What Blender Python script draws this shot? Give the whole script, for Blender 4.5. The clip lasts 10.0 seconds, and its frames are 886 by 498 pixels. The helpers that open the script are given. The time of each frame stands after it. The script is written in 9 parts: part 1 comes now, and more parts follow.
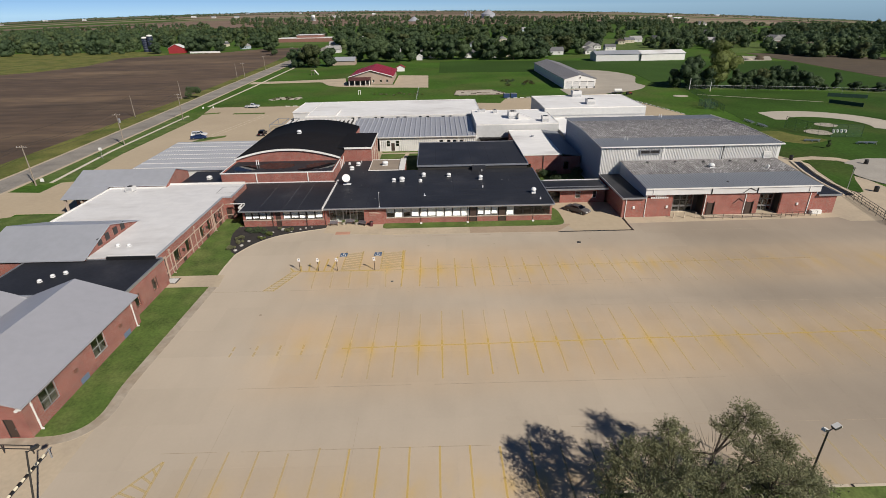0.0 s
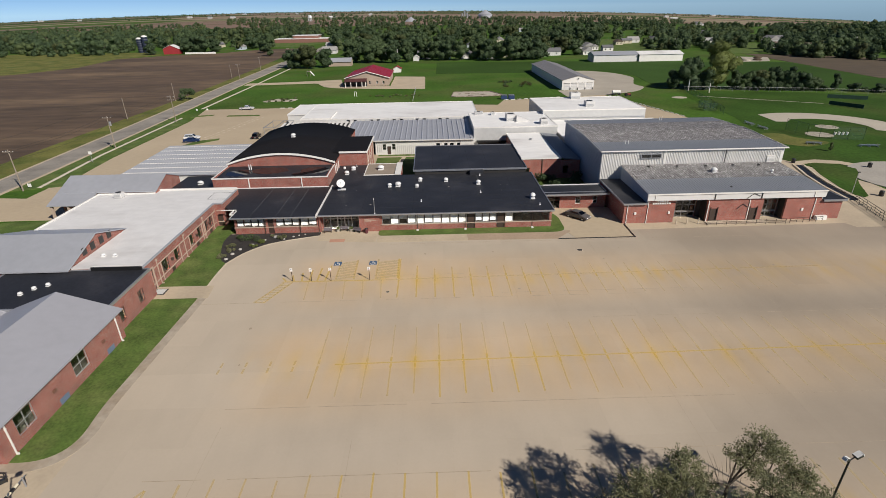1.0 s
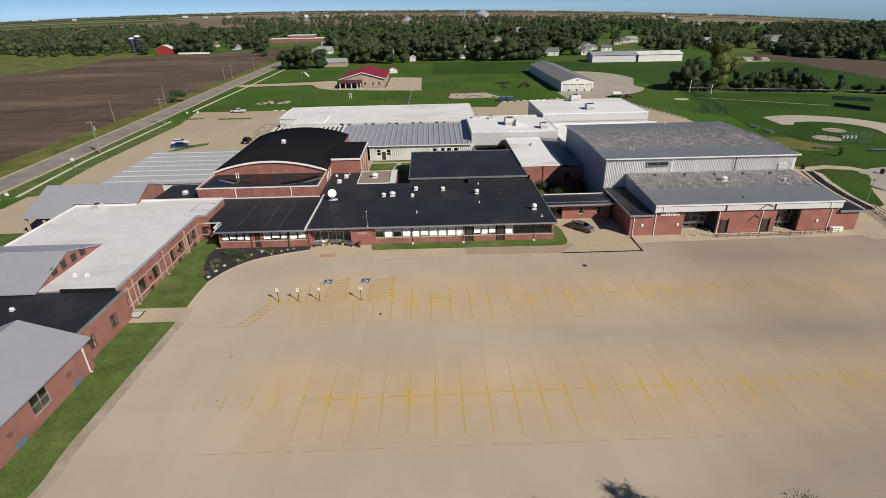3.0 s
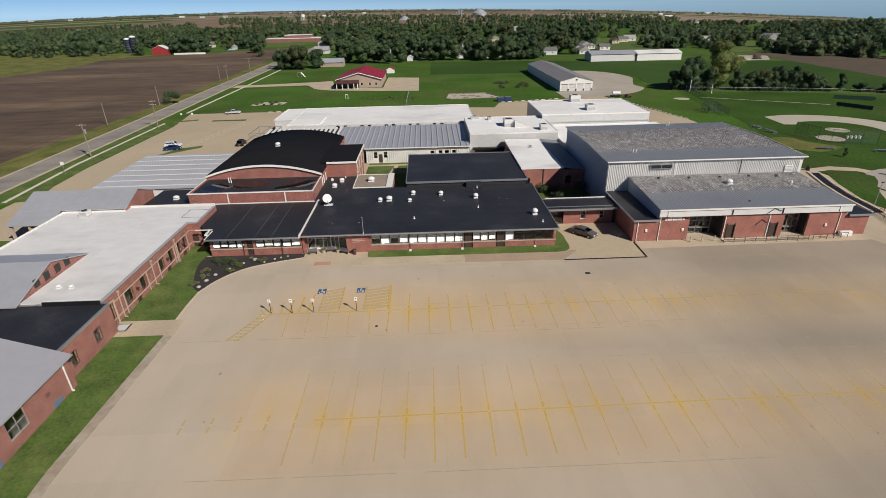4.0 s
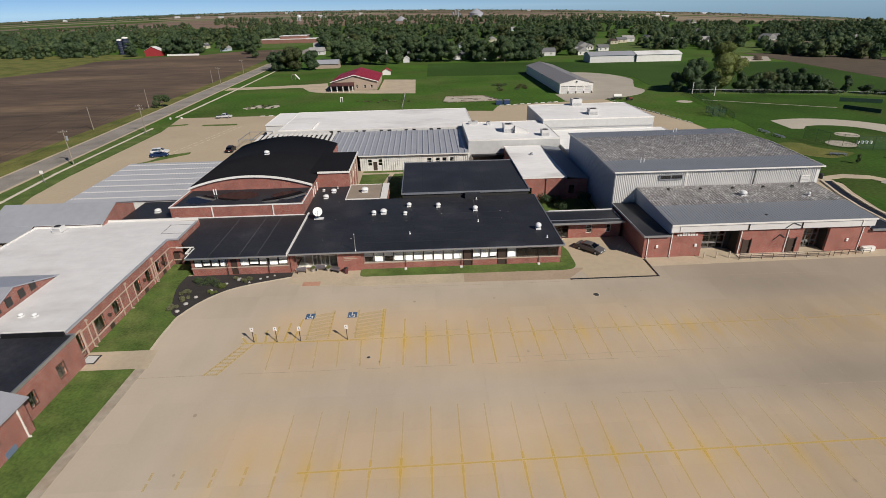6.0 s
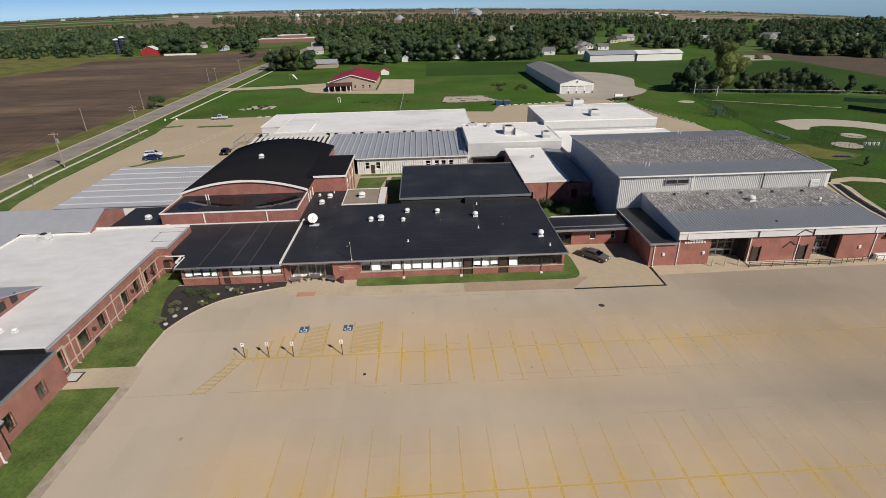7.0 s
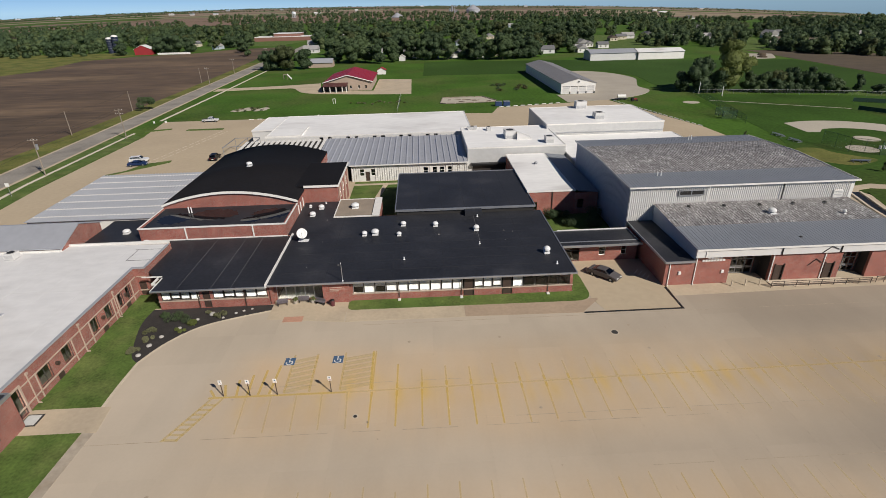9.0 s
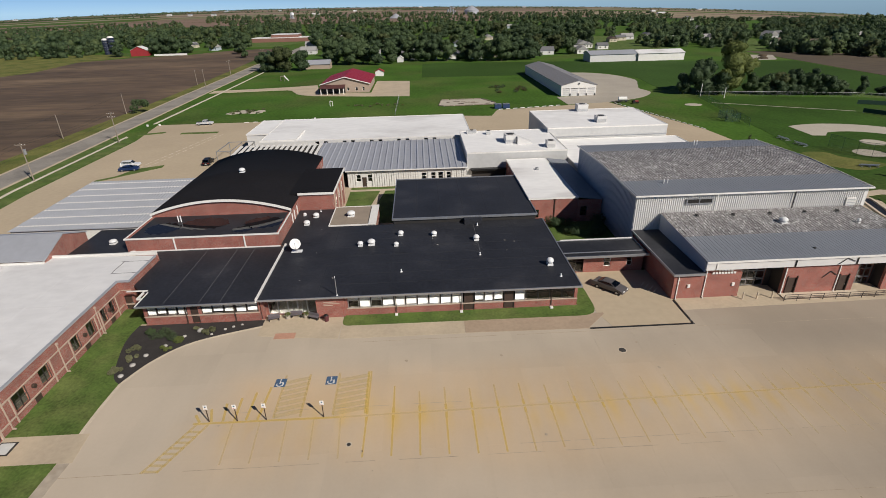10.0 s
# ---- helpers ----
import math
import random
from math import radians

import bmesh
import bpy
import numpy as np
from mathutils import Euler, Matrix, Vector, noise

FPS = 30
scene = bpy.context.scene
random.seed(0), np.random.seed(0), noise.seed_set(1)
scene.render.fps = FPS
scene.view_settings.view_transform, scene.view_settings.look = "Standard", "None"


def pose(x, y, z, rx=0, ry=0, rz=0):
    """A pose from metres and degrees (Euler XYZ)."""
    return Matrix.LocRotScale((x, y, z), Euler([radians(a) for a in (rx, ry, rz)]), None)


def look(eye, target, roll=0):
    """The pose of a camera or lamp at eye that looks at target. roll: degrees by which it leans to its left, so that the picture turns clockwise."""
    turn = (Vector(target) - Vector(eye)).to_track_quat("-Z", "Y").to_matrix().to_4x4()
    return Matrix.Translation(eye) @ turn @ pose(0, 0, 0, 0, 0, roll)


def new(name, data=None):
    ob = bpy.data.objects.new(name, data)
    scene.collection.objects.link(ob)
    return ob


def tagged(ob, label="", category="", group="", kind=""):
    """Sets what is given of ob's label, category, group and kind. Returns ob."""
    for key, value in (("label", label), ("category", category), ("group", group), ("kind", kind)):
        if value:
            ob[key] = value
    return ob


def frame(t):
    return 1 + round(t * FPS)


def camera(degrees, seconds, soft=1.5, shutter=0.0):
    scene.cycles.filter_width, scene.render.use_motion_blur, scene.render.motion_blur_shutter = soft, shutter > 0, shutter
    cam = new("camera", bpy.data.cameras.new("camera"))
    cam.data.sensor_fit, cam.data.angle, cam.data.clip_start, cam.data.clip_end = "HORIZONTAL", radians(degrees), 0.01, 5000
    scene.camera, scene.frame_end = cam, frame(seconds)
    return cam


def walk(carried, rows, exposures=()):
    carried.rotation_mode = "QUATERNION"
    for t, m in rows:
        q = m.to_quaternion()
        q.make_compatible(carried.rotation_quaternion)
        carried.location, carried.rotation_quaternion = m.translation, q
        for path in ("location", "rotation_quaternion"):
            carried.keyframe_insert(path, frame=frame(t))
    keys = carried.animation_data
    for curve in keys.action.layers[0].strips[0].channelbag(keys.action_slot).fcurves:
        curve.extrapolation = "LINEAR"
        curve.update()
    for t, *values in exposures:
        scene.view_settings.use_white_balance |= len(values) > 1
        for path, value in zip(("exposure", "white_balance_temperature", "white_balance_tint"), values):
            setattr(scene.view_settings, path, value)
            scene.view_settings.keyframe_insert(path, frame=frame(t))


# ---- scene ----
cam = camera(82.0, 10.0, soft=0.38)
PATH = [
    (0, (-0.235, 1.918, 36.33), (-0.218, 3.726, 35.475), -1.1),
    (0.5, (-0.151, 3.29, 36.392), (-0.129, 5.098, 35.537), -1.1),
    (1, (-0.124, 4.639, 36.477), (-0.097, 6.447, 35.623), -1.1),
    (1.5, (-0.064, 6.009, 36.572), (-0.034, 7.817, 35.719), -1.2),
    (2, (0.042, 7.301, 36.712), (0.073, 9.109, 35.857), -1.2),
    (2.5, (0.095, 8.745, 36.729), (0.13, 10.552, 35.873), -1.1),
    (4, (0.228, 13.034, 36.781), (0.271, 14.839, 35.922), -1.3),
    (4.5, (0.285, 14.593, 36.789), (0.331, 16.397, 35.928), -1.4),
    (5, (0.314, 16.066, 36.837), (0.362, 17.871, 35.977), -1.3),
    (5.5, (0.353, 17.568, 36.92), (0.404, 19.374, 36.062), -1.3),
    (7, (0.511, 22.158, 37.098), (0.567, 23.961, 36.236), -1.4),
    (7.5, (0.581, 23.719, 37.129), (0.639, 25.522, 36.265), -1.4),
    (8, (0.621, 25.354, 37.169), (0.681, 27.156, 36.303), -1.3),
    (8.5, (0.702, 26.997, 37.252), (0.764, 28.798, 36.385), -1.4),
    (9, (0.743, 28.654, 37.343), (0.805, 30.454, 36.473), -1.5),
    (9.5, (0.796, 30.365, 37.45), (0.861, 32.164, 36.579), -1.5),
    (10, (0.885, 32.085, 37.44), (0.952, 33.886, 36.572), -1.5),
]
walk(cam, [(t, look(eye, target, roll)) for t, eye, target, roll in PATH],
     [(0, 0.20), (2.5, 0.16), (4.5, 0.12), (10, 0.12)])

# ---- light ----
SUN_EL, SUN_AZ = 36.5, 137.0          # degrees; azimuth clockwise from +y
world = bpy.data.worlds.new("sky")
scene.world = world
world.use_nodes = True
wn = world.node_tree
sky = wn.nodes.new("ShaderNodeTexSky")
sky.sky_type, sky.sun_disc = "NISHITA", False
sky.sun_elevation, sky.sun_rotation = radians(SUN_EL), radians(SUN_AZ)
sky.altitude, sky.air_density, sky.dust_density, sky.ozone_density = 8000, 1.0, 0.0, 4.5
wn.links.new(sky.outputs[0], wn.nodes["Background"].inputs[0])
wn.nodes["Background"].inputs[1].default_value = 0.064
sun = new("sun", bpy.data.lights.new("sun", "SUN"))
sun.data.energy, sun.data.angle, sun.data.color = 4.5, radians(0.6), (1.0, 0.935, 0.85)
saz, sel = radians(SUN_AZ), radians(SUN_EL)
sun_from = Vector((math.sin(saz) * math.cos(sel), math.cos(saz) * math.cos(sel), math.sin(sel)))
sun.matrix_world = look(sun_from * 200, (0, 0, 0))

# ---- materials ----
MATS = {}


def mat(name, col, rough=0.85, var=0.15, big=0.12, fine=2.5, bump=0.0, metal=0.0, stain=None, stain_scale=0.05,
        stain_at=0.55, stain_soft=0.12, rand=0.0, stretch=(1, 1, 1), spec=0.5):
    """A painted, earthy or mineral surface: base colour broken at two scales, with an optional second colour in patches."""
    if name in MATS:
        return MATS[name]
    m = bpy.data.materials.new(name)
    m.use_nodes = True
    t, n, l = m.node_tree, m.node_tree.nodes, m.node_tree.links
    b = n["Principled BSDF"]
    b.inputs["Roughness"].default_value, b.inputs["Metallic"].default_value = rough, metal
    b.inputs["Specular IOR Level"].default_value = spec
    geo = n.new("ShaderNodeNewGeometry")
    mp = n.new("ShaderNodeMapping")
    mp.inputs["Scale"].default_value = stretch
    l.new(geo.outputs["Position"], mp.inputs["Vector"])

    def noise_of(scale, detail):
        x = n.new("ShaderNodeTexNoise")
        x.inputs["Scale"].default_value, x.inputs["Detail"].default_value = scale, detail
        l.new(mp.outputs[0], x.inputs["Vector"])
        return x

    n1, n2 = noise_of(big, 5), noise_of(fine, 4)
    add = n.new("ShaderNodeMath")
    add.operation = "ADD"
    l.new(n1.outputs["Fac"], add.inputs[0])
    l.new(n2.outputs["Fac"], add.inputs[1])
    last = add
    if rand:
        oi = n.new("ShaderNodeObjectInfo")
        mr = n.new("ShaderNodeMath")
        mr.operation = "MULTIPLY_ADD"
        mr.inputs[1].default_value = rand
        l.new(oi.outputs["Random"], mr.inputs[0])
        l.new(add.outputs[0], mr.inputs[2])
        last = mr
    rg = n.new("ShaderNodeMapRange")
    rg.inputs["From Min"].default_value, rg.inputs["From Max"].default_value = 0.65, 1.35 + rand
    rg.inputs["To Min"].default_value, rg.inputs["To Max"].default_value = 1 - var, 1 + var
    l.new(last.outputs[0], rg.inputs["Value"])
    sc = n.new("ShaderNodeVectorMath")
    sc.operation = "SCALE"
    l.new(rg.outputs[0], sc.inputs["Scale"])
    sc.inputs[0].default_value = col
    if stain:
        n3 = noise_of(stain_scale, 6)
        st = n.new("ShaderNodeMapRange")
        st.interpolation_type = "SMOOTHSTEP"
        st.inputs["From Min"].default_value, st.inputs["From Max"].default_value = stain_at - stain_soft, stain_at + stain_soft
        l.new(n3.outputs["Fac"], st.inputs["Value"])
        mx = n.new("ShaderNodeMix")
        mx.data_type = "RGBA"
        l.new(st.outputs[0], mx.inputs["Factor"])
        mx.inputs["A"].default_value, mx.inputs["B"].default_value = (*col, 1), (*stain, 1)
        l.new(mx.outputs["Result"], sc.inputs[0])
    l.new(sc.outputs[0], b.inputs["Base Color"])
    if bump:
        bp = n.new("ShaderNodeBump")
        bp.inputs["Strength"].default_value, bp.inputs["Distance"].default_value = 0.6, bump
        l.new(n2.outputs["Fac"], bp.inputs["Height"])
        l.new(bp.outputs[0], b.inputs["Normal"])
    MATS[name] = m
    return m


def brick_mat(name, c1, c2, mortar):
    m = bpy.data.materials.new(name)
    m.use_nodes = True
    n, l = m.node_tree.nodes, m.node_tree.links
    b = n["Principled BSDF"]
    b.inputs["Roughness"].default_value = 0.9
    geo = n.new("ShaderNodeNewGeometry")
    sep = n.new("ShaderNodeSeparateXYZ")
    l.new(geo.outputs["Position"], sep.inputs[0])
    ad = n.new("ShaderNodeMath")
    l.new(sep.outputs[0], ad.inputs[0])
    l.new(sep.outputs[1], ad.inputs[1])
    com = n.new("ShaderNodeCombineXYZ")
    l.new(ad.outputs[0], com.inputs[0])
    l.new(sep.outputs[2], com.inputs[1])
    br = n.new("ShaderNodeTexBrick")
    br.inputs["Scale"].default_value = 1.0
    br.inputs["Brick Width"].default_value, br.inputs["Row Height"].default_value = 0.21, 0.075
    br.inputs["Mortar Size"].default_value = 0.008
    br.inputs["Color1"].default_value, br.inputs["Color2"].default_value = (*c1, 1), (*c2, 1)
    br.inputs["Mortar"].default_value = (*mortar, 1)
    l.new(com.outputs[0], br.inputs["Vector"])
    ns = n.new("ShaderNodeTexNoise")
    ns.inputs["Scale"].default_value, ns.inputs["Detail"].default_value = 0.6, 6
    l.new(geo.outputs["Position"], ns.inputs["Vector"])
    rg = n.new("ShaderNodeMapRange")
    rg.inputs["From Min"].default_value, rg.inputs["From Max"].default_value = 0.3, 0.7
    rg.inputs["To Min"].default_value, rg.inputs["To Max"].default_value = 0.8, 1.18
    l.new(ns.outputs["Fac"], rg.inputs["Value"])
    sc = n.new("ShaderNodeVectorMath")
    sc.operation = "SCALE"
    l.new(br.outputs["Color"], sc.inputs[0])
    l.new(rg.outputs[0], sc.inputs["Scale"])
    l.new(sc.outputs[0], b.inputs["Base Color"])
    bp = n.new("ShaderNodeBump")
    bp.inputs["Strength"].default_value, bp.inputs["Distance"].default_value = 0.4, 0.01
    bp.invert = True
    l.new(br.outputs["Fac"], bp.inputs["Height"])
    l.new(bp.outputs[0], b.inputs["Normal"])
    return m


def glass_mat(name, tint):
    m = bpy.data.materials.new(name)
    m.use_nodes = True
    b = m.node_tree.nodes["Principled BSDF"]
    b.inputs["Base Color"].default_value = (*tint, 1)
    b.inputs["Roughness"].default_value, b.inputs["IOR"].default_value = 0.03, 1.45
    b.inputs["Transmission Weight"].default_value = 1.0
    return m


def lot_mat(name):
    """Sun-bleached concrete with tan soil wash along the stall rows and grey drive lanes."""
    m = bpy.data.materials.new(name)
    m.use_nodes = True
    n, l = m.node_tree.nodes, m.node_tree.links
    b = n["Principled BSDF"]
    b.inputs["Roughness"].default_value = 0.9
    geo = n.new("ShaderNodeNewGeometry")
    sep = n.new("ShaderNodeSeparateXYZ")
    l.new(geo.outputs["Position"], sep.inputs[0])

    def math_of(op, a, c=None, d=None):
        x = n.new("ShaderNodeMath")
        x.operation = op
        for i, v in enumerate((a, c, d)):
            if v is None:
                continue
            if isinstance(v, (int, float)):
                x.inputs[i].default_value = v
            else:
                l.new(v, x.inputs[i])
        return x.outputs[0]

    def noise_of(scale, detail, stretch=(1, 1, 1)):
        mp = n.new("ShaderNodeMapping")
        mp.inputs["Scale"].default_value = stretch
        l.new(geo.outputs["Position"], mp.inputs["Vector"])
        x = n.new("ShaderNodeTexNoise")
        x.inputs["Scale"].default_value, x.inputs["Detail"].default_value = scale, detail
        l.new(mp.outputs[0], x.inputs["Vector"])
        return x.outputs["Fac"]

    wash, core = None, None
    for y0, half, deep in ((71.5, 8.0, 1.0), (52.0, 8.0, 1.0), (32.0, 4.5, 0.45)):
        d = math_of("DIVIDE", math_of("SUBTRACT", sep.outputs[1], y0), half)
        d2 = math_of("MULTIPLY", d, d)
        g = math_of("MULTIPLY", math_of("POWER", 2.718, math_of("MULTIPLY", math_of("MULTIPLY", d2, d2), -1.0)), deep)
        c = math_of("POWER", 2.718, math_of("MULTIPLY", d2, -9.0))
        wash = g if wash is None else math_of("ADD", wash, g)
        core = c if core is None else math_of("ADD", core, c)
    patch = noise_of(0.09, 5, (0.5, 1, 1))
    lane = n.new("ShaderNodeMapRange")
    lane.interpolation_type = "SMOOTHSTEP"
    lane.inputs["From Min"].default_value, lane.inputs["From Max"].default_value = -27.0, -16.0
    l.new(math_of("ADD", sep.outputs[0], math_of("MULTIPLY", math_of("SUBTRACT", patch, 0.5), 14.0)), lane.inputs["Value"])
    wash, core = math_of("MULTIPLY", wash, lane.outputs[0]), math_of("MULTIPLY", core, lane.outputs[0])
    streak = noise_of(0.7, 4, (1, 0.12, 1))
    amount = math_of("MULTIPLY", wash, math_of("MULTIPLY_ADD", patch, 1.5, math_of("MULTIPLY_ADD", streak, 0.5, -0.25)))
    mx = n.new("ShaderNodeMix")
    mx.data_type = "RGBA"
    l.new(amount, mx.inputs["Factor"])
    mx.inputs["A"].default_value, mx.inputs["B"].default_value = (0.458, 0.386, 0.298, 1), (0.524, 0.386, 0.244, 1)
    # yellow dust worn off the old stall lines
    blot = n.new("ShaderNodeMapRange")
    blot.inputs["From Min"].default_value, blot.inputs["From Max"].default_value = 0.38, 0.64
    l.new(noise_of(0.22, 5, (1, 0.6, 1)), blot.inputs["Value"])
    dust = n.new("ShaderNodeMix")
    dust.data_type = "RGBA"
    stall = math_of("PINGPONG", math_of("DIVIDE", math_of("ADD", sep.outputs[0], 24.97), 2.762), 0.5)
    stall = math_of("POWER", 2.718, math_of("MULTIPLY", math_of("MULTIPLY", stall, stall), -26.0))
    l.new(math_of("MULTIPLY", math_of("MULTIPLY", core, blot.outputs[0]), math_of("MULTIPLY_ADD", stall, 0.55, math_of("MULTIPLY", streak, 0.60))), dust.inputs["Factor"])
    l.new(mx.outputs["Result"], dust.inputs["A"])
    dust.inputs["B"].default_value = (0.57, 0.385, 0.13, 1)
    mx = dust
    # greyer, darker tone towards the east
    side = n.new("ShaderNodeMapRange")
    side.interpolation_type = "SMOOTHSTEP"
    side.inputs["From Min"].default_value, side.inputs["From Max"].default_value = 8.0, 48.0
    l.new(math_of("ADD", sep.outputs[0], math_of("MULTIPLY", math_of("SUBTRACT", patch, 0.5), 30.0)), side.inputs["Value"])
    old = n.new("ShaderNodeMix")
    old.data_type = "RGBA"
    l.new(math_of("MULTIPLY", side.outputs[0], math_of("SUBTRACT", 1.0, math_of("MULTIPLY", wash, 0.68))), old.inputs["Factor"])
    l.new(mx.outputs["Result"], old.inputs["A"])
    old.inputs["B"].default_value = (0.336, 0.277, 0.211, 1)
    mx = old
    oi = n.new("ShaderNodeObjectInfo")
    tone = math_of("ADD", math_of("MULTIPLY", noise_of(0.05, 5), 0.45), math_of("ADD", math_of("MULTIPLY", noise_of(3.0, 5), 0.06), math_of("MULTIPLY", noise_of(0.45, 5, (1, 0.3, 1)), 0.12)))
    tone = math_of("ADD", tone, math_of("MULTIPLY_ADD", oi.outputs["Random"], 0.05, 0.66))
    tone = math_of("SUBTRACT", tone, math_of("MULTIPLY", side.outputs[0], 0.09))
    sc = n.new("ShaderNodeVectorMath")
    sc.operation = "SCALE"
    l.new(mx.outputs["Result"], sc.inputs[0])
    l.new(tone, sc.inputs["Scale"])
    l.new(sc.outputs[0], b.inputs["Base Color"])
    return m


def paint_mat(name, col, worn):
    """Old line paint, scuffed away in patches so that the concrete under it shows. worn: the share that is gone."""
    m = bpy.data.materials.new(name)
    m.use_nodes = True
    n, l = m.node_tree.nodes, m.node_tree.links
    b = n["Principled BSDF"]
    b.inputs["Roughness"].default_value = 0.9
    geo = n.new("ShaderNodeNewGeometry")
    total = None
    for scale, weight in ((0.16, 0.9), (0.9, 0.6), (9.0, 0.7)):
        x = n.new("ShaderNodeTexNoise")
        x.inputs["Scale"].default_value, x.inputs["Detail"].default_value = scale, 4
        l.new(geo.outputs["Position"], x.inputs["Vector"])
        q = n.new("ShaderNodeMath")
        q.operation = "MULTIPLY_ADD"
        q.inputs[1].default_value = weight
        l.new(x.outputs["Fac"], q.inputs[0])
        if total:
            l.new(total, q.inputs[2])
        total = q.outputs[0]
    rg = n.new("ShaderNodeMapRange")
    rg.inputs["From Min"].default_value, rg.inputs["From Max"].default_value = 0.96, 1.36
    rg.inputs["To Min"].default_value, rg.inputs["To Max"].default_value = 0.0, 1.0 - worn
    l.new(total, rg.inputs["Value"])
    b.inputs["Base Color"].default_value = (*col, 1)
    bare, ms = n.new("ShaderNodeBsdfTransparent"), n.new("ShaderNodeMixShader")
    l.new(rg.outputs[0], ms.inputs[0])
    l.new(bare.outputs[0], ms.inputs[1])
    l.new(b.outputs[0], ms.inputs[2])
    l.new(ms.outputs[0], n["Material Output"].inputs["Surface"])
    return m


LOT = lot_mat("lot_concrete")
BRICK = brick_mat("red_brick", (0.25, 0.070, 0.052), (0.315, 0.095, 0.07), (0.30, 0.24, 0.2))
GLASS = glass_mat("window_glass", (0.93, 0.96, 0.95))
PLAZA = mat("plaza_concrete", (0.36, 0.33, 0.285), 0.9, 0.12, 0.2, 2.0)
WALK = mat("walk_concrete", (0.47, 0.385, 0.275), 0.9, 0.10, 0.2, 2.0, stain=(0.42, 0.345, 0.25), stain_scale=0.15)
GUTTER = mat("dirty_gutter_concrete", (0.375, 0.32, 0.25), 0.9, 0.2, 0.3, 1.6, stain=(0.32, 0.26, 0.19), stain_scale=0.35, stain_at=0.52)
KERB = mat("kerb_concrete", (0.54, 0.46, 0.35), 0.9, 0.15, 0.3, 3.0)
LAWN = mat("mown_grass", (0.077, 0.122, 0.026), 0.95, 0.42, 0.35, 3.2, bump=0.05, stain=(0.112, 0.144, 0.040), stain_scale=0.22, stain_at=0.56, spec=0.25)
MEADOW = mat("field_grass", (0.053, 0.112, 0.015), 0.95, 0.36, 0.04, 0.9, stain=(0.078, 0.114, 0.026), stain_scale=0.03, stain_at=0.55, spec=0.12)
EAST_GRASS = mat("worn_field_grass", (0.037, 0.080, 0.012), 0.95, 0.40, 0.05, 1.2, stain=(0.054, 0.080, 0.018), stain_scale=0.035, stain_at=0.60, spec=0.12)
CROP = mat("crop_rows", (0.035, 0.072, 0.013), 0.95, 0.25, 0.02, 0.7, stain=(0.042, 0.084, 0.017), stain_scale=0.012, spec=0.12)
VERGE = mat("rough_verge", (0.150, 0.150, 0.045), 0.95, 0.35, 0.1, 1.5, stain=(0.090, 0.112, 0.028), stain_scale=0.08, spec=0.12)
SOIL = mat("tilled_soil", (0.086, 0.055, 0.033), 0.95, 0.50, 0.03, 0.22, stain=(0.150, 0.100, 0.058), stain_scale=0.022,
           stain_at=0.57, stretch=(0.3, 1, 1))
SOIL2 = mat("dry_soil", (0.080, 0.058, 0.034), 0.95, 0.35, 0.02, 0.3, stain=(0.118, 0.086, 0.050), stain_scale=0.008, stretch=(0.4, 1, 1))
STUBBLE = mat("stubble_land", (0.17, 0.15, 0.07), 0.95, 0.25, 0.004, 0.1, stain=(0.09, 0.13, 0.04), stain_scale=0.0022, stain_at=0.5, stain_soft=0.02, stretch=(0.4, 1, 1))
FAR_TAN = mat("far_stubble", (0.25, 0.20, 0.125), 0.95, 0.2, 0.004, 0.05, stretch=(0.3, 1, 1))
FAR_BROWN = mat("far_ploughland", (0.19, 0.125, 0.085), 0.95, 0.2, 0.004, 0.05, stretch=(0.3, 1, 1))
ASPHALT = mat("old_asphalt", (0.27, 0.245, 0.21), 0.9, 0.2, 0.1, 2.0, stain=(0.21, 0.19, 0.165), stain_scale=0.15)
YARD = mat("yard_concrete", (0.44, 0.355, 0.245), 0.92, 0.07, 0.05, 1.0, stain=(0.40, 0.32, 0.22), stain_scale=0.03)
GRAVEL = mat("gravel", (0.37, 0.33, 0.27), 0.95, 0.15, 0.08, 3.0, bump=0.02)
DIRT = mat("infield_dirt", (0.43, 0.385, 0.31), 0.95, 0.12, 0.1, 2.0)
MULCH = mat("dark_mulch", (0.03, 0.026, 0.024), 0.95, 0.4, 0.6, 8.0, bump=0.04)
MEMBRANE = mat("black_membrane", (0.023, 0.024, 0.029), 0.55, 0.40, 0.16, 2.2, stain=(0.033, 0.033, 0.037), stain_scale=0.16, stain_at=0.64, spec=0.4)
ROOF_SEAM = mat("grey_roof_seam", (0.075, 0.076, 0.082), 0.7, 0.4, 0.3, 3.0)
SHINGLE = mat("black_vault_roof", (0.009, 0.0085, 0.010), 0.9, 0.3, 0.1, 2.0, spec=0.15)
WHITE_ROOF = mat("white_membrane", (0.68, 0.67, 0.66), 0.6, 0.10, 0.08, 0.8, stain=(0.47, 0.45, 0.43), stain_scale=0.09, stain_at=0.62, stretch=(0.6, 1, 1))
BRIGHT_ROOF = mat("bright_white_membrane", (0.80, 0.79, 0.77), 0.6, 0.08, 0.08, 0.8, stain=(0.56, 0.54, 0.52), stain_scale=0.06, stain_at=0.62, stretch=(0.5, 1, 1))
GREY_METAL = mat("grey_steel_roof", (0.41, 0.41, 0.44), 0.45, 0.05, 0.1, 1.0, metal=0.25)
PALE_METAL = mat("pale_steel_roof", (0.43, 0.44, 0.47), 0.45, 0.07, 0.12, 0.9, metal=0.3)
BLUE_METAL = mat("blue_grey_roof", (0.212, 0.228, 0.254), 0.55, 0.08, 0.1, 1.2, metal=0.1)
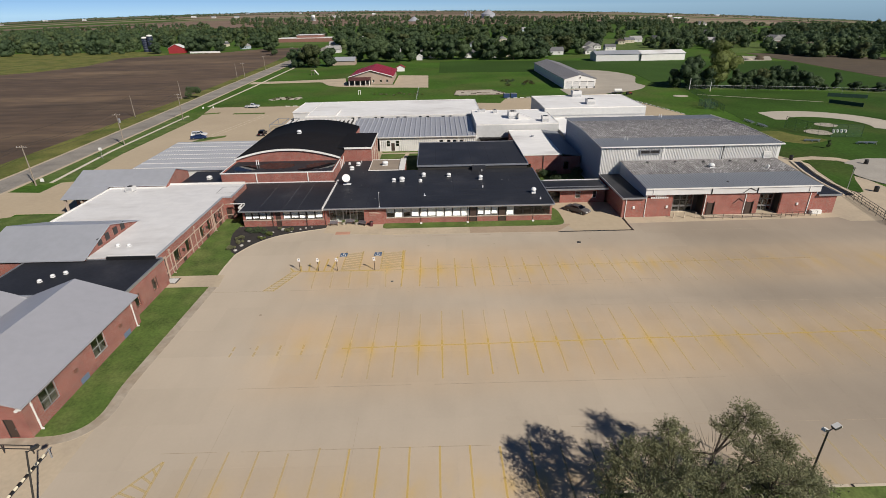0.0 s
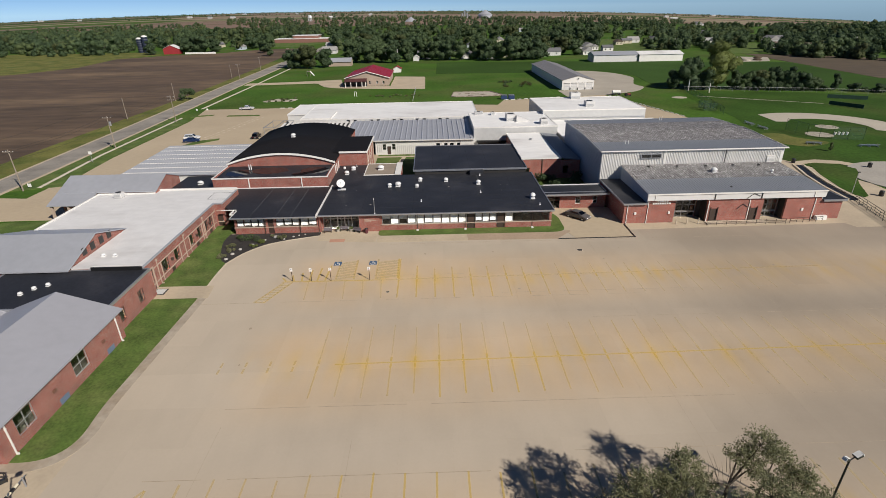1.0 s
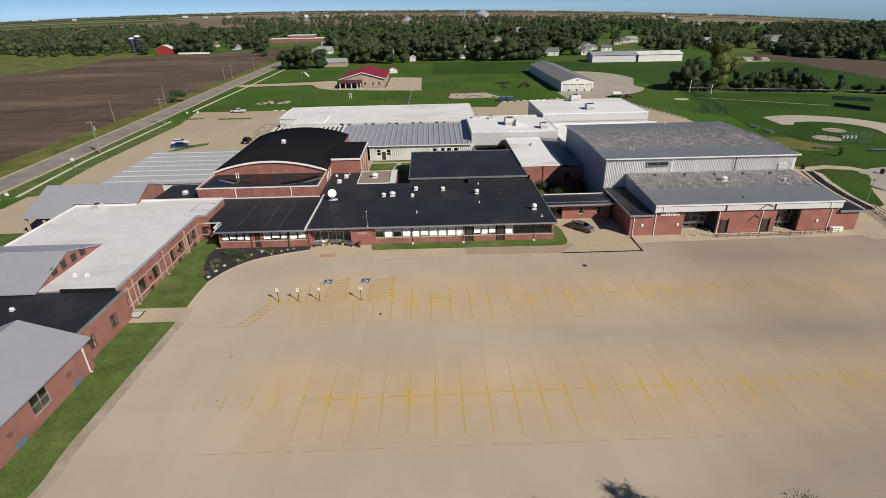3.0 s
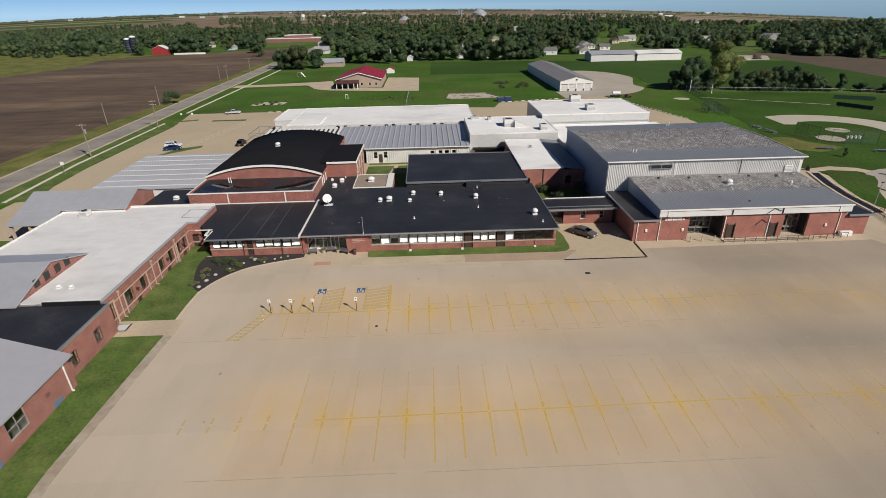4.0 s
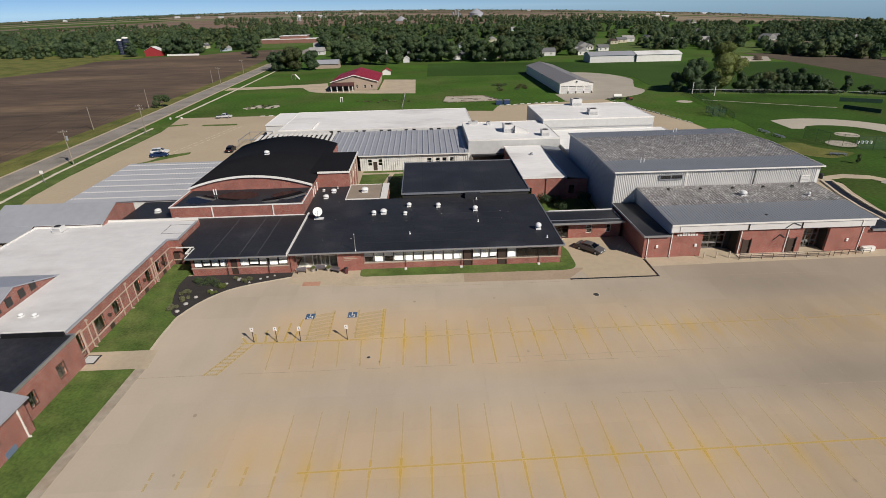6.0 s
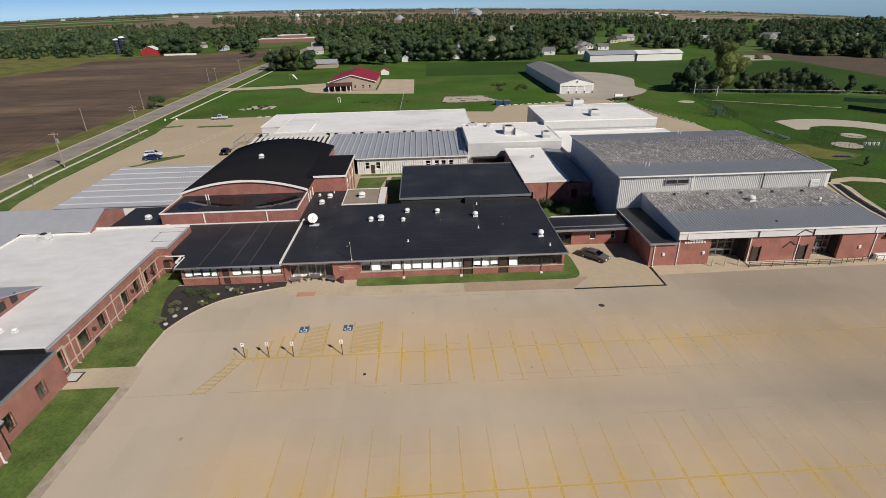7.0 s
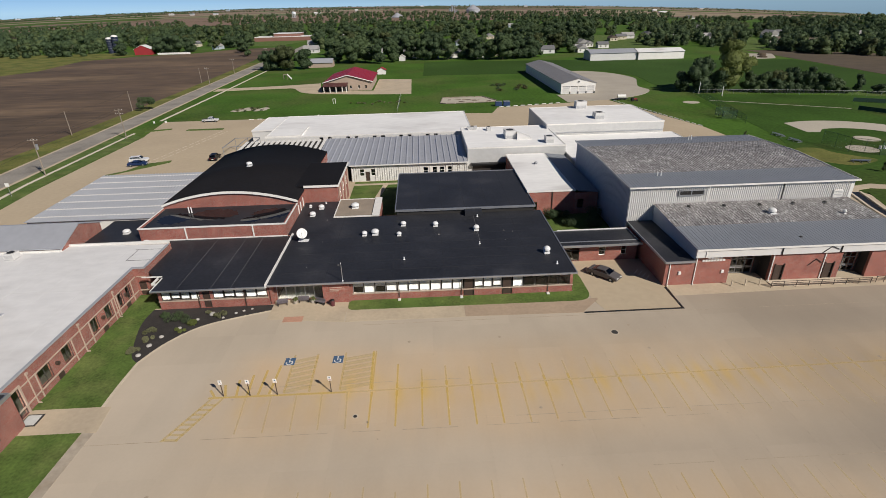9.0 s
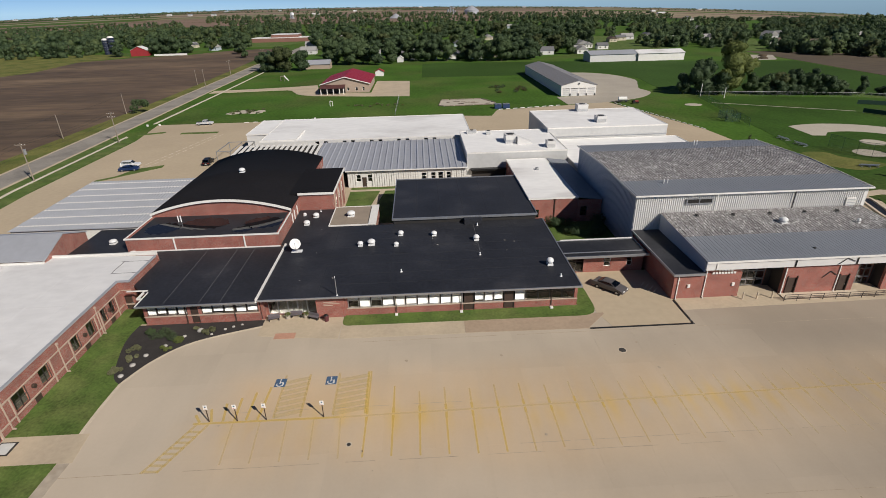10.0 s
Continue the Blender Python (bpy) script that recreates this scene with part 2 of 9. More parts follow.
WORN_METAL = mat("rust_worn_roof", (0.225, 0.212, 0.206), 0.8, 0.50, 0.30, 3.5, stain=(0.46, 0.45, 0.44),
                 stain_scale=1.5, stain_at=0.57, stain_soft=0.07, stretch=(2.6, 1.0, 1))
SIDING = mat("tan_siding", (0.64, 0.63, 0.60), 0.55, 0.06, 0.2, 1.5, rand=0.2)
WHITE_WALL = mat("white_steel_wall", (0.60, 0.59, 0.57), 0.55, 0.06, 0.15, 1.0)
DULL_WALL = mat("dull_white_wall", (0.48, 0.48, 0.47), 0.6, 0.08, 0.2, 1.2)
# Shade of the west-facing walls put into a darker, bluer siding colour.
SHADE_WALL = mat("shaded_steel_wall", (0.30, 0.34, 0.40), 0.5, 0.06, 0.15, 1.0)
TRIM = mat("white_trim", (0.72, 0.70, 0.66), 0.55, 0.08, 0.5, 3.0)
STONE = mat("limestone_band", (0.43, 0.335, 0.265), 0.85, 0.1, 0.5, 3.0)
ALU = mat("aluminium", (0.42, 0.43, 0.45), 0.35, 0.08, 0.5, 2.0, metal=0.7)
DARK_FRAME = mat("dark_frame", (0.03, 0.028, 0.026), 0.5, 0.2, 1.0, 5.0)
SIGN_WHITE = mat("white_plastic", (0.72, 0.71, 0.68), 0.5, 0.06)
BROWN_DOOR = mat("brown_door", (0.055, 0.035, 0.026), 0.6, 0.15, 1.0, 5.0)
BLIND = mat("window_blind", (0.80, 0.79, 0.77), 0.8, 0.06, 0.6, 4.0)
INSIDE = mat("inside_floor", (0.10, 0.09, 0.08), 0.9, 0.1)
BLACK = mat("black_paint", (0.012, 0.012, 0.013), 0.45, 0.2, 1.0, 6.0)
STEEL = mat("galvanised_steel", (0.40, 0.41, 0.42), 0.4, 0.1, 1.0, 6.0, metal=0.6)
YELLOW = paint_mat("yellow_paint", (0.72, 0.50, 0.08), 0.58)
FADED = paint_mat("worn_yellow_paint", (0.68, 0.49, 0.12), 0.72)
GHOST = paint_mat("pale_worn_paint", (0.66, 0.52, 0.24), 0.70)
WOOD = mat("weathered_pole", (0.24, 0.20, 0.16), 0.9, 0.2, 0.5, 4.0, stretch=(1, 1, 0.1))
RED_ROOF = mat("red_steel_roof", (0.27, 0.018, 0.03), 0.45, 0.1, 0.1, 1.0)
RED_WALL = mat("red_barn_wall", (0.30, 0.025, 0.03), 0.7, 0.12, 0.2, 1.0)
TAN_BRICK = mat("tan_brick_wall", (0.36, 0.28, 0.22), 0.85, 0.1, 0.3, 2.0)

# ---- building helpers ----
ORIGIN = {}


def thing(name, at, label, category, group="", kind=""):
    """A top-level Empty at its base, for a thing that is made of parts."""
    e = new(name)
    e.empty_display_size = 0.2
    e.location = at
    ORIGIN[e.name] = Vector(at)
    return tagged(e, label, category, group, kind)


def finish(name, bm, material, smooth=False):
    bmesh.ops.recalc_face_normals(bm, faces=bm.faces)
    me = bpy.data.meshes.new(name)
    bm.to_mesh(me)
    bm.free()
    me.materials.append(material)
    if smooth:
        me.polygons.foreach_set("use_smooth", [True] * len(me.polygons))
    return me


def part(name, bm, material, parent=None, label="", smooth=False):
    """One mesh under a thing or a part; the bmesh is in world coordinates."""
    o = ORIGIN.get(parent.name, Vector()) if parent else Vector()
    if o.length:
        bmesh.ops.translate(bm, verts=bm.verts, vec=-o)
    ob = new(name, finish(name, bm, material, smooth))
    if parent:
        ob.parent = parent
        ORIGIN[ob.name] = o
    if label:
        ob["label"] = label
    return ob


def box(bm, x0, x1, y0, y1, z0, z1):
    v = [bm.verts.new(p) for p in ((x0, y0, z0), (x1, y0, z0), (x1, y1, z0), (x0, y1, z0), (x0, y0, z1), (x1, y0, z1), (x1, y1, z1), (x0, y1, z1))]
    for f in ((3, 2, 1, 0), (4, 5, 6, 7), (0, 1, 5, 4), (1, 2, 6, 5), (2, 3, 7, 6), (3, 0, 4, 7)):
        bm.faces.new([v[i] for i in f])
    return bm


def boxes(*dims):
    bm = bmesh.new()
    for d in dims:
        box(bm, *d)
    return bm


def bevelled(bm, width, segments=2):
    bmesh.ops.bevel(bm, geom=bm.edges[:], offset=width, segments=segments, affect="EDGES", profile=0.6)
    return bm


def prism(bm, poly, z0, z1):
    """An upright prism over a flat outline."""
    lo = [bm.verts.new((x, y, z0)) for x, y in poly]
    hi = [bm.verts.new((x, y, z1)) for x, y in poly]
    bm.faces.new(hi)
    bm.faces.new(lo[::-1])
    for i in range(len(poly)):
        j = (i + 1) % len(poly)
        bm.faces.new((lo[i], lo[j], hi[j], hi[i]))
    return bm


def extruded(bm, outline, axis, a0, a1):
    """A prism whose outline (u, z) is swept along x or y; u is the other level axis."""
    put = (lambda a, u, z: (a, u, z)) if axis == "x" else (lambda a, u, z: (u, a, z))
    lo = [bm.verts.new(put(a0, u, z)) for u, z in outline]
    hi = [bm.verts.new(put(a1, u, z)) for u, z in outline]
    bm.faces.new(hi)
    bm.faces.new(lo[::-1])
    for i in range(len(outline)):
        j = (i + 1) % len(outline)
        bm.faces.new((lo[i], lo[j], hi[j], hi[i]))
    return bm


def tube(bm, p, q, r0, r1=None, n=8):
    """A round bar from p to q."""
    p, q = Vector(p), Vector(q)
    m = Matrix.Translation((p + q) / 2) @ (q - p).to_track_quat("Z", "Y").to_matrix().to_4x4()
    bmesh.ops.create_cone(bm, cap_ends=True, segments=n, radius1=r0, radius2=r0 if r1 is None else r1, depth=(q - p).length, matrix=m)
    return bm


def dome(bm, c, r, h, n=12, rings=4):
    """A half-ball cap of radius r and height h on c."""
    rows = []
    for i in range(rings):
        a = i / rings * math.pi / 2
        rows.append([bm.verts.new((c[0] + r * math.cos(a) * math.cos(2 * math.pi * k / n), c[1] + r * math.cos(a) * math.sin(2 * math.pi * k / n), c[2] + h * math.sin(a))) for k in range(n)])
    top = bm.verts.new((c[0], c[1], c[2] + h))
    for a, b in zip(rows, rows[1:]):
        for k in range(n):
            bm.faces.new((a[k], a[(k + 1) % n], b[(k + 1) % n], b[k]))
    for k in range(n):
        bm.faces.new((rows[-1][k], rows[-1][(k + 1) % n], top))
    bm.faces.new(rows[0][::-1])
    return bm


def wall_bm(axis, at, thick, a0, a1, z0, z1, holes=()):
    """A wall along x or y with real openings. at: its outer face; thick: signed, towards the inside; holes: (a0, a1, z0, z1)."""
    bm = bmesh.new()
    lo, hi = min(at, at + thick), max(at, at + thick)
    cuts = sorted({a0, a1, *(v for h in holes for v in h[:2] if a0 < v < a1)})
    for c0, c1 in zip(cuts, cuts[1:]):
        mid, z = (c0 + c1) / 2, z0
        spans = sorted((h[2], h[3]) for h in holes if h[0] < mid < h[1])
        for s0, s1 in [*spans, (z1, z1)]:
            if s0 > z + 1e-4:
                d = (c0, c1, lo, hi, z, s0) if axis == "x" else (lo, hi, c0, c1, z, s0)
                box(bm, *d)
            z = max(z, s1)
    bmesh.ops.remove_doubles(bm, verts=bm.verts, dist=0.0005)
    return bm


def on_wall(axis, a0, a1, d0, d1, z0, z1):
    """Box extents on a wall that runs along x or y; d0, d1: the two faces' places across the wall."""
    lo, hi = min(d0, d1), max(d0, d1)
    return (a0, a1, lo, hi, z0, z1) if axis == "x" else (lo, hi, a0, a1, z0, z1)


def window(parent, axis, at, inward, a0, a1, z0, z1, cols=1, rails=(), frame_mat=None, blind=0.0, label="", sill=None, fr=0.06):
    """A framed window in a hole: frame, one pane to each light, an optional drawn blind and a sill."""
    frame_mat = frame_mat or DARK_FRAME
    s = 1 if inward > 0 else -1
    d0, d1 = at + s * 0.06, at + s * 0.14
    win = part("window", boxes(on_wall(axis, a0, a1, d0, d1, z0, z0 + fr)), frame_mat, parent, label)
    part("frame_head", boxes(on_wall(axis, a0, a1, d0, d1, z1 - fr, z1)), frame_mat, win)
    w = (a1 - a0) / cols
    for i in range(cols + 1):
        c = min(max(a0 + i * w, a0 + fr / 2), a1 - fr / 2)
        part("frame_post", boxes(on_wall(axis, c - fr / 2, c + fr / 2, d0 + 0.004 * s, d1 - 0.004 * s, z0 + fr, z1 - fr)), frame_mat, win)
    for f in rails:
        zz = z0 + f * (z1 - z0)
        part("frame_rail", boxes(on_wall(axis, a0 + fr, a1 - fr, d0 + 0.008 * s, d1 - 0.008 * s, zz - fr / 2, zz + fr / 2)), frame_mat, win)
    zs = [z0 + fr, *(z0 + f * (z1 - z0) for f in rails), z1 - fr]
    for i in range(cols):
        for b0, b1 in zip(zs, zs[1:]):
            part("pane", boxes(on_wall(axis, a0 + i * w + fr / 2, a0 + (i + 1) * w - fr / 2, at + s * 0.09, at + s * 0.105, b0, b1)), GLASS, win).visible_shadow = False
    if blind > 0:
        part("blind", boxes(on_wall(axis, a0 + 0.05, a1 - 0.05, at + s * 0.16, at + s * 0.18, z1 - blind * (z1 - z0), z1 - 0.02)), BLIND, win, "white blind behind the glass")
    if sill:
        part("window_sill", boxes(on_wall(axis, a0 - 0.05, a1 + 0.05, at - s * 0.06, at + s * 0.05, z0 - 0.09, z0)), sill, win)
    return win


def door(parent, axis, at, inward, a0, a1, z0, z1, material=None, label=""):
    s = 1 if inward > 0 else -1
    d = part("door", bevelled(boxes(on_wall(axis, a0 + 0.05, a1 - 0.05, at + s * 0.08, at + s * 0.13, z0, z1 - 0.05)), 0.01, 1), material or BROWN_DOOR, parent, label)
    bm = boxes(on_wall(axis, a0, a0 + 0.05, at + s * 0.02, at + s * 0.16, z0, z1), on_wall(axis, a1 - 0.05, a1, at + s * 0.02, at + s * 0.16, z0, z1),
               on_wall(axis, a0 + 0.05, a1 - 0.05, at + s * 0.02, at + s * 0.16, z1 - 0.05, z1))
    part("door_frame", bm, DARK_FRAME, d)
    c = a1 - 0.16
    part("handle", boxes(on_wall(axis, c, c + 0.04, at + s * 0.02, at + s * 0.08, z0 + 0.95, z0 + 1.1)), STEEL, d)
    return d


def downspout(parent, axis, at, out, a, z0, z1, material=None):
    """A square downpipe on a wall with a kicked-out foot and two straps."""
    s = 1 if out > 0 else -1
    bm = boxes(on_wall(axis, a - 0.055, a + 0.055, at + s * 0.02, at + s * 0.13, z0 + 0.15, z1),
               on_wall(axis, a - 0.055, a + 0.055, at + s * 0.02, at + s * 0.3, z0, z0 + 0.15))
    for f in (0.3, 0.8):
        zz = z0 + f * (z1 - z0)
        box(bm, *on_wall(axis, a - 0.1, a + 0.1, at + s * 0.003, at + s * 0.165, zz, zz + 0.05))
    return part("downspout", bm, material or TRIM, parent)


def panel_run(parent, name, material, start, along, up, out, width, count, height, ribs=3, rib=0.03, rib_w=0.06, thick=0.02, label=""):
    """Ribbed steel sheets side by side: each sheet is an object on one shared mesh."""
    along, up, out = Vector(along).normalized(), Vector(up).normalized(), Vector(out).normalized()
    o = ORIGIN.get(parent.name, Vector())
    bm = bmesh.new()
    prof = []
    step = width / ribs
    for i in range(ribs):
        a = i * step + 0.004
        prof += [(a, 0), (a + step / 2 - rib_w, 0), (a + step / 2 - rib_w / 2, rib), (a + step / 2 + rib_w / 2, rib), (a + step / 2 + rib_w, 0)]
    prof.append((width - 0.004, 0))
    rows = []
    for h in (0, height):
        rows.append([bm.verts.new(along * a + up * h + out * (thick + d)) for a, d in prof])
    back = [[bm.verts.new(along * a + up * h) for a in (0.004, width - 0.004)] for h in (0, height)]
    for i in range(len(prof) - 1):
        bm.faces.new((rows[0][i], rows[0][i + 1], rows[1][i + 1], rows[1][i]))
    bm.faces.new((rows[0][0], rows[1][0], back[1][0], back[0][0]))
    bm.faces.new((rows[0][-1], back[0][1], back[1][1], rows[1][-1]))
    bm.faces.new((*rows[1], back[1][1], back[1][0]))
    bm.faces.new((*rows[0][::-1], back[0][0], back[0][1]))
    me = finish(name, bm, material)
    for i in range(count):
        ob = new(name, me)
        ob.location = Vector(start) + along * (i * width) - o
        ob.parent = parent
        if label and i == 0:
            ob["label"] = label
    return me


def slab(name, poly, z0, z1, material, label, kind="structure", category="ground"):
    ob = part(name, prism(bmesh.new(), poly, z0, z1), material)
    return tagged(ob, label, category, kind=kind)


def rounded(points, radius, n=6):
    """An outline with its corners rounded."""
    out, k = [], len(points)
    for i in range(k):
        p, c, q = (Vector(points[j % k]) for j in (i - 1, i, i + 1))
        r = radius[i] if isinstance(radius, (list, tuple)) else radius
        if r <= 0:
            out.append(tuple(c))
            continue
        a, b = c + (p - c).normalized() * r, c + (q - c).normalized() * r
        for s in range(n + 1):
            f = s / n
            out.append(tuple(a * (1 - f) ** 2 + c * 2 * f * (1 - f) + b * f * f))
    return out

# ---- ground ----


def smooth01(a, b, v):
    f = min(1.0, max(0.0, (v - a) / (b - a)))
    return f * f * (3 - 2 * f)


def land(x, y):
    """Height of the open country: level round the school; far off bent down to either side, more so to the east, to fit
    the horizon in the camera's view.
    """
    a = x / max(y, 600)
    return smooth01(650, 1700, y) * y * (0.0035 - 0.0151 * a - 0.0290 * a * a - 0.0014 * a ** 4)


def sheet(name, xs, ys, lift, material, label, category="ground", kind="structure"):
    verts = [(x, y, land(x, y) + lift) for y in ys for x in xs]
    k = len(xs)
    faces = [(j * k + i, j * k + i + 1, (j + 1) * k + i + 1, (j + 1) * k + i) for j in range(len(ys) - 1) for i in range(k - 1)]
    me = bpy.data.meshes.new(name)
    me.from_pydata(verts, [], faces)
    me.materials.append(material)
    me.polygons.foreach_set("use_smooth", [True] * len(me.polygons))
    return tagged(new(name, me), label, category, kind=kind)


def steps_of(a, b, n):
    return [a + (b - a) * i / n for i in range(n + 1)]


gx = [*steps_of(-4400, -600, 24), *steps_of(-500, 500, 10), *steps_of(600, 4400, 24)]
gy = [*steps_of(-400, 600, 8), *steps_of(700, 1700, 12), *steps_of(1800, 4850, 20)]
sheet("ground", gx, gy, -0.12, MEADOW, "flat green farmland reaching out to the horizon")


def field(name, x0, x1, y0, y1, lift, material, label):
    nx, ny = max(1, int((x1 - x0) / 120)), max(1, int((y1 - y0) / 120))
    return sheet(name, steps_of(x0, x1, nx), steps_of(y0, y1, ny), lift, material, label, "field")


slab("ploughed_field", [(-117.6, 60), (-118.4, 200), (-118.6, 250), (-120, 300), (-124, 375), (-127, 420), (-138, 600), (-184, 588), (-212, 548), (-253, 533), (-284, 500), (-272, 425), (-284, 388), (-335, 335), (-420, 262), (-420, 60)], -0.3, -0.05, SOIL,
     "dark freshly tilled soil field beside the road", category="field")
slab("stubble_field", [(-270, 425), (-282, 500), (-262, 545), (-300, 580), (-700, 600), (-900, 330), (-420, 258), (-333, 333), (-282, 387)], -0.3, -0.06, VERGE, "yellow-green grass field in front of the woods", category="field")
slab("crop_field", [(2.6, 335.4), (30, 334), (61, 331), (80, 339), (97, 338), (107, 330), (115.5, 306), (112, 279), (114, 262), (142, 254), (182, 243), (225, 228), (300, 190), (420, 128), (231, 275), (238, 362), (205, 366), (185, 374), (110, 395), (20, 410), (4, 407)],
     -0.3, -0.06, CROP, "dark green crop field behind the school", category="field")
slab("bare_field", [(240, 363), (232, 276), (420, 130), (640, 200), (420, 275), (318, 368), (288, 402), (246, 430), (243, 400)], -0.3, -0.04, SOIL2, "brown bare soil field", category="field")

random.seed(11)
tones = [FAR_TAN, FAR_BROWN, STUBBLE, FAR_BROWN, CROP, FAR_TAN, MEADOW]
yy = 1250.0
while yy < 4700:
    h = random.uniform(180, 420)
    xx = -3900.0
    while xx < 3900:
        w = random.uniform(500, 1900)
        field("far_field", xx, xx + w - 12, yy, min(4840, yy + h - 10), 0.25, random.choice(tones), "distant crop and stubble field")
        xx += w
    yy += h

# concrete car park: slabs with open joints on a darker bed
JOINT = mat("joint_filler", (0.41, 0.345, 0.265), 0.95, 0.2, 1.0, 5.0)
lot = slab("car_park", [(-34, 16), (86, 16), (86, 88.2), (23.2, 88.2), (23.2, 90.6), (-34, 90.6)], -0.3, -0.004, JOINT, "tan concrete car park with faded yellow stall lines", category="car park")
slab("front_verge", [(7.9, -60), (140, -60), (140, 30.9), (12.5, 30.9), (12.5, 29.0), (7.9, 29.0)], -0.2, 0.09, LAWN, "rough grass under the tree along the car park", category="grass")
tagged(part("kerb", boxes((12.3, 33.2, 30.9, 31.15, -0.1, 0.13), (33.6, 140, 30.9, 31.15, -0.1, 0.13)), KERB), "pale concrete kerb at the car park's edge", "kerb", kind="structure")
slab("forecourt", [(-60, 16), (-33.95, 16), (-33.95, 90.6), (-41.5, 90.6), (-41.5, 41), (-60, 41)], -0.3, -0.004, WALK, "concrete drive beside the hall", category="pavement")

# lawns and beds, with the kerb strip round them
wing_edge = [(-34.0, 67.6), *rounded([(-34.0, 67.6), (-34.85, 46.0), (-34.2, 38.9), (-42, 38.9)], [0, 1.5, 4.2, 0], 10)[1:-1], (-40.6, 38.9)]
slab("lawn_hall", [*wing_edge, (-40.6, 67.6)], -0.2, 0.05, LAWN, "mown lawn beside the brick classroom wing", category="lawn")


def smoothed(pts, n=5):
    """A soft curve through points."""
    q = [Vector(c) for c in (pts[0], *pts, pts[-1])]
    out = []
    for a, b, c, d in zip(q, q[1:], q[2:], q[3:]):
        for i in range(n):
            t = i / n
            out.append(tuple(0.5 * (2 * b + (c - a) * t + (2 * a - 5 * b + 4 * c - d) * t * t + (3 * b - a - 3 * c + d) * t ** 3)))
    return [*out, tuple(pts[-1])]


lawn_edge = smoothed([(-34.1, 71.2), (-34.15, 74.6), (-34.0, 78.5)])
bed_edge = smoothed([(-34.0, 78.5), (-32.4, 82.1), (-29.8, 85.2), (-26.5, 87.0), (-20.9, 88.9)])
bed_back = smoothed([(-34.0, 78.5), (-35.3, 80.0), (-36.9, 84.8), (-37.4, 87.6), (-37.3, 90.2)])
slab("lawn_wing", [*lawn_edge[:-1], *bed_back, (-36.4, 94.6), (-41.6, 94.6), (-41.6, 71.2)], -0.2, 0.05, LAWN,
     "mown lawn in the angle of the classroom wing", category="lawn")
slab("planting_bed", [*bed_edge, (-20.9, 90.2), (-36.3, 90.2), *bed_back[:0:-1]], -0.2, 0.07, MULCH, "planting bed of dark mulch at the front wall", category="flower bed")
front_lawn = rounded([(-10.4, 88.0), (23.3, 87.8), (23.3, 96.0), (21.2, 98.5), (21.2, 90.4), (-10.4, 90.4)], [0.9, 2.4, 2.0, 0, 0, 0])
slab("lawn_front", front_lawn, -0.2, 0.06, LAWN, "narrow mown lawn along the front windows", category="lawn")


def strip(name, pts, width, z0, z1, material, label, category):
    """A band of even width that follows a line, to its right-hand side."""
    out = []
    for i, p in enumerate(pts):
        a, b = Vector(pts[max(i - 1, 0)]), Vector(pts[min(i + 1, len(pts) - 1)])
        d = (b - a).normalized()
        out.append((p[0] + d.y * width, p[1] - d.x * width))
    return slab(name, [*pts, *out[::-1]], z0, z1, material, label, category=category)


strip("kerb_wing", [(-34.0, 90.0), (-34.0, 67.6), *wing_edge[1:], (-46, 38.8)][1:], -1.2, -0.2, 0.018, GUTTER, "pale concrete gutter strip along the lawn", "kerb")
strip("kerb_bed", [*lawn_edge[:-1], *bed_edge], 0.32, -0.2, 0.022, KERB, "pale concrete edging round the planting bed", "kerb")
slab("door_walk", [(-41, 67.6), (-32.6, 67.6), (-33.0, 71.2), (-41, 71.2)], -0.2, 0.024, WALK, "concrete path to the wing door", category="path")
slab("entrance_walk", [(-20.9, 86.6), (-10.6, 85.2), (-10.4, 90.4), (-20.9, 91.6)], -0.2, 0.026, WALK, "concrete apron at the main entrance", category="pavement")
slab("front_walk", [(-10.4, 85.2), (5.4, 85.1), (5.4, 88.2), (-10.4, 88.2)], -0.2, 0.022, WALK, "pale concrete walk along the front lawn", category="pavement")
DUSKY = mat("brown_concrete", (0.36, 0.27, 0.19), 0.9, 0.14, 0.2, 2.0)
slab("front_walk_brown", [(5.45, 85.2), (21.0, 84.9), (24.0, 88.0), (24.0, 88.3), (5.45, 88.2)], -0.2, 0.020, DUSKY, "browner worn concrete walk along the front lawn", category="pavement")
slab("car_bay", [(23.2, 88.2), (24.2, 85.0), (34.5, 85.0), (34.6, 99.5), (21.2, 99.5), (21.2, 97), (23.2, 95)], -0.3, 0.012, YARD, "concrete bay between the two buildings", category="pavement")
bm = boxes((21.2, 34.6, 84.72, 84.98, -0.1, 0.06), (34.34, 34.6, 84.98, 90.4, -0.1, 0.06))
tagged(part("drain_channel", bm, BLACK), "black drain channel across the concrete", "drain", kind="structure")
slab("lobby_walk", [(34.7, 88.0), (75.5, 88.6), (75.5, 91.0), (34.7, 91.0)], -0.3, 0.016, WALK, "concrete walk in front of the gym lobby", category="pavement")
slab("side_yard", [(74.9, 86.6), (96, 86.6), (96, 110), (90, 128), (84, 140), (72.5, 140), (72.5, 92.0)], -0.3, 0.008, WALK, "concrete yard beside the gym", category="pavement")

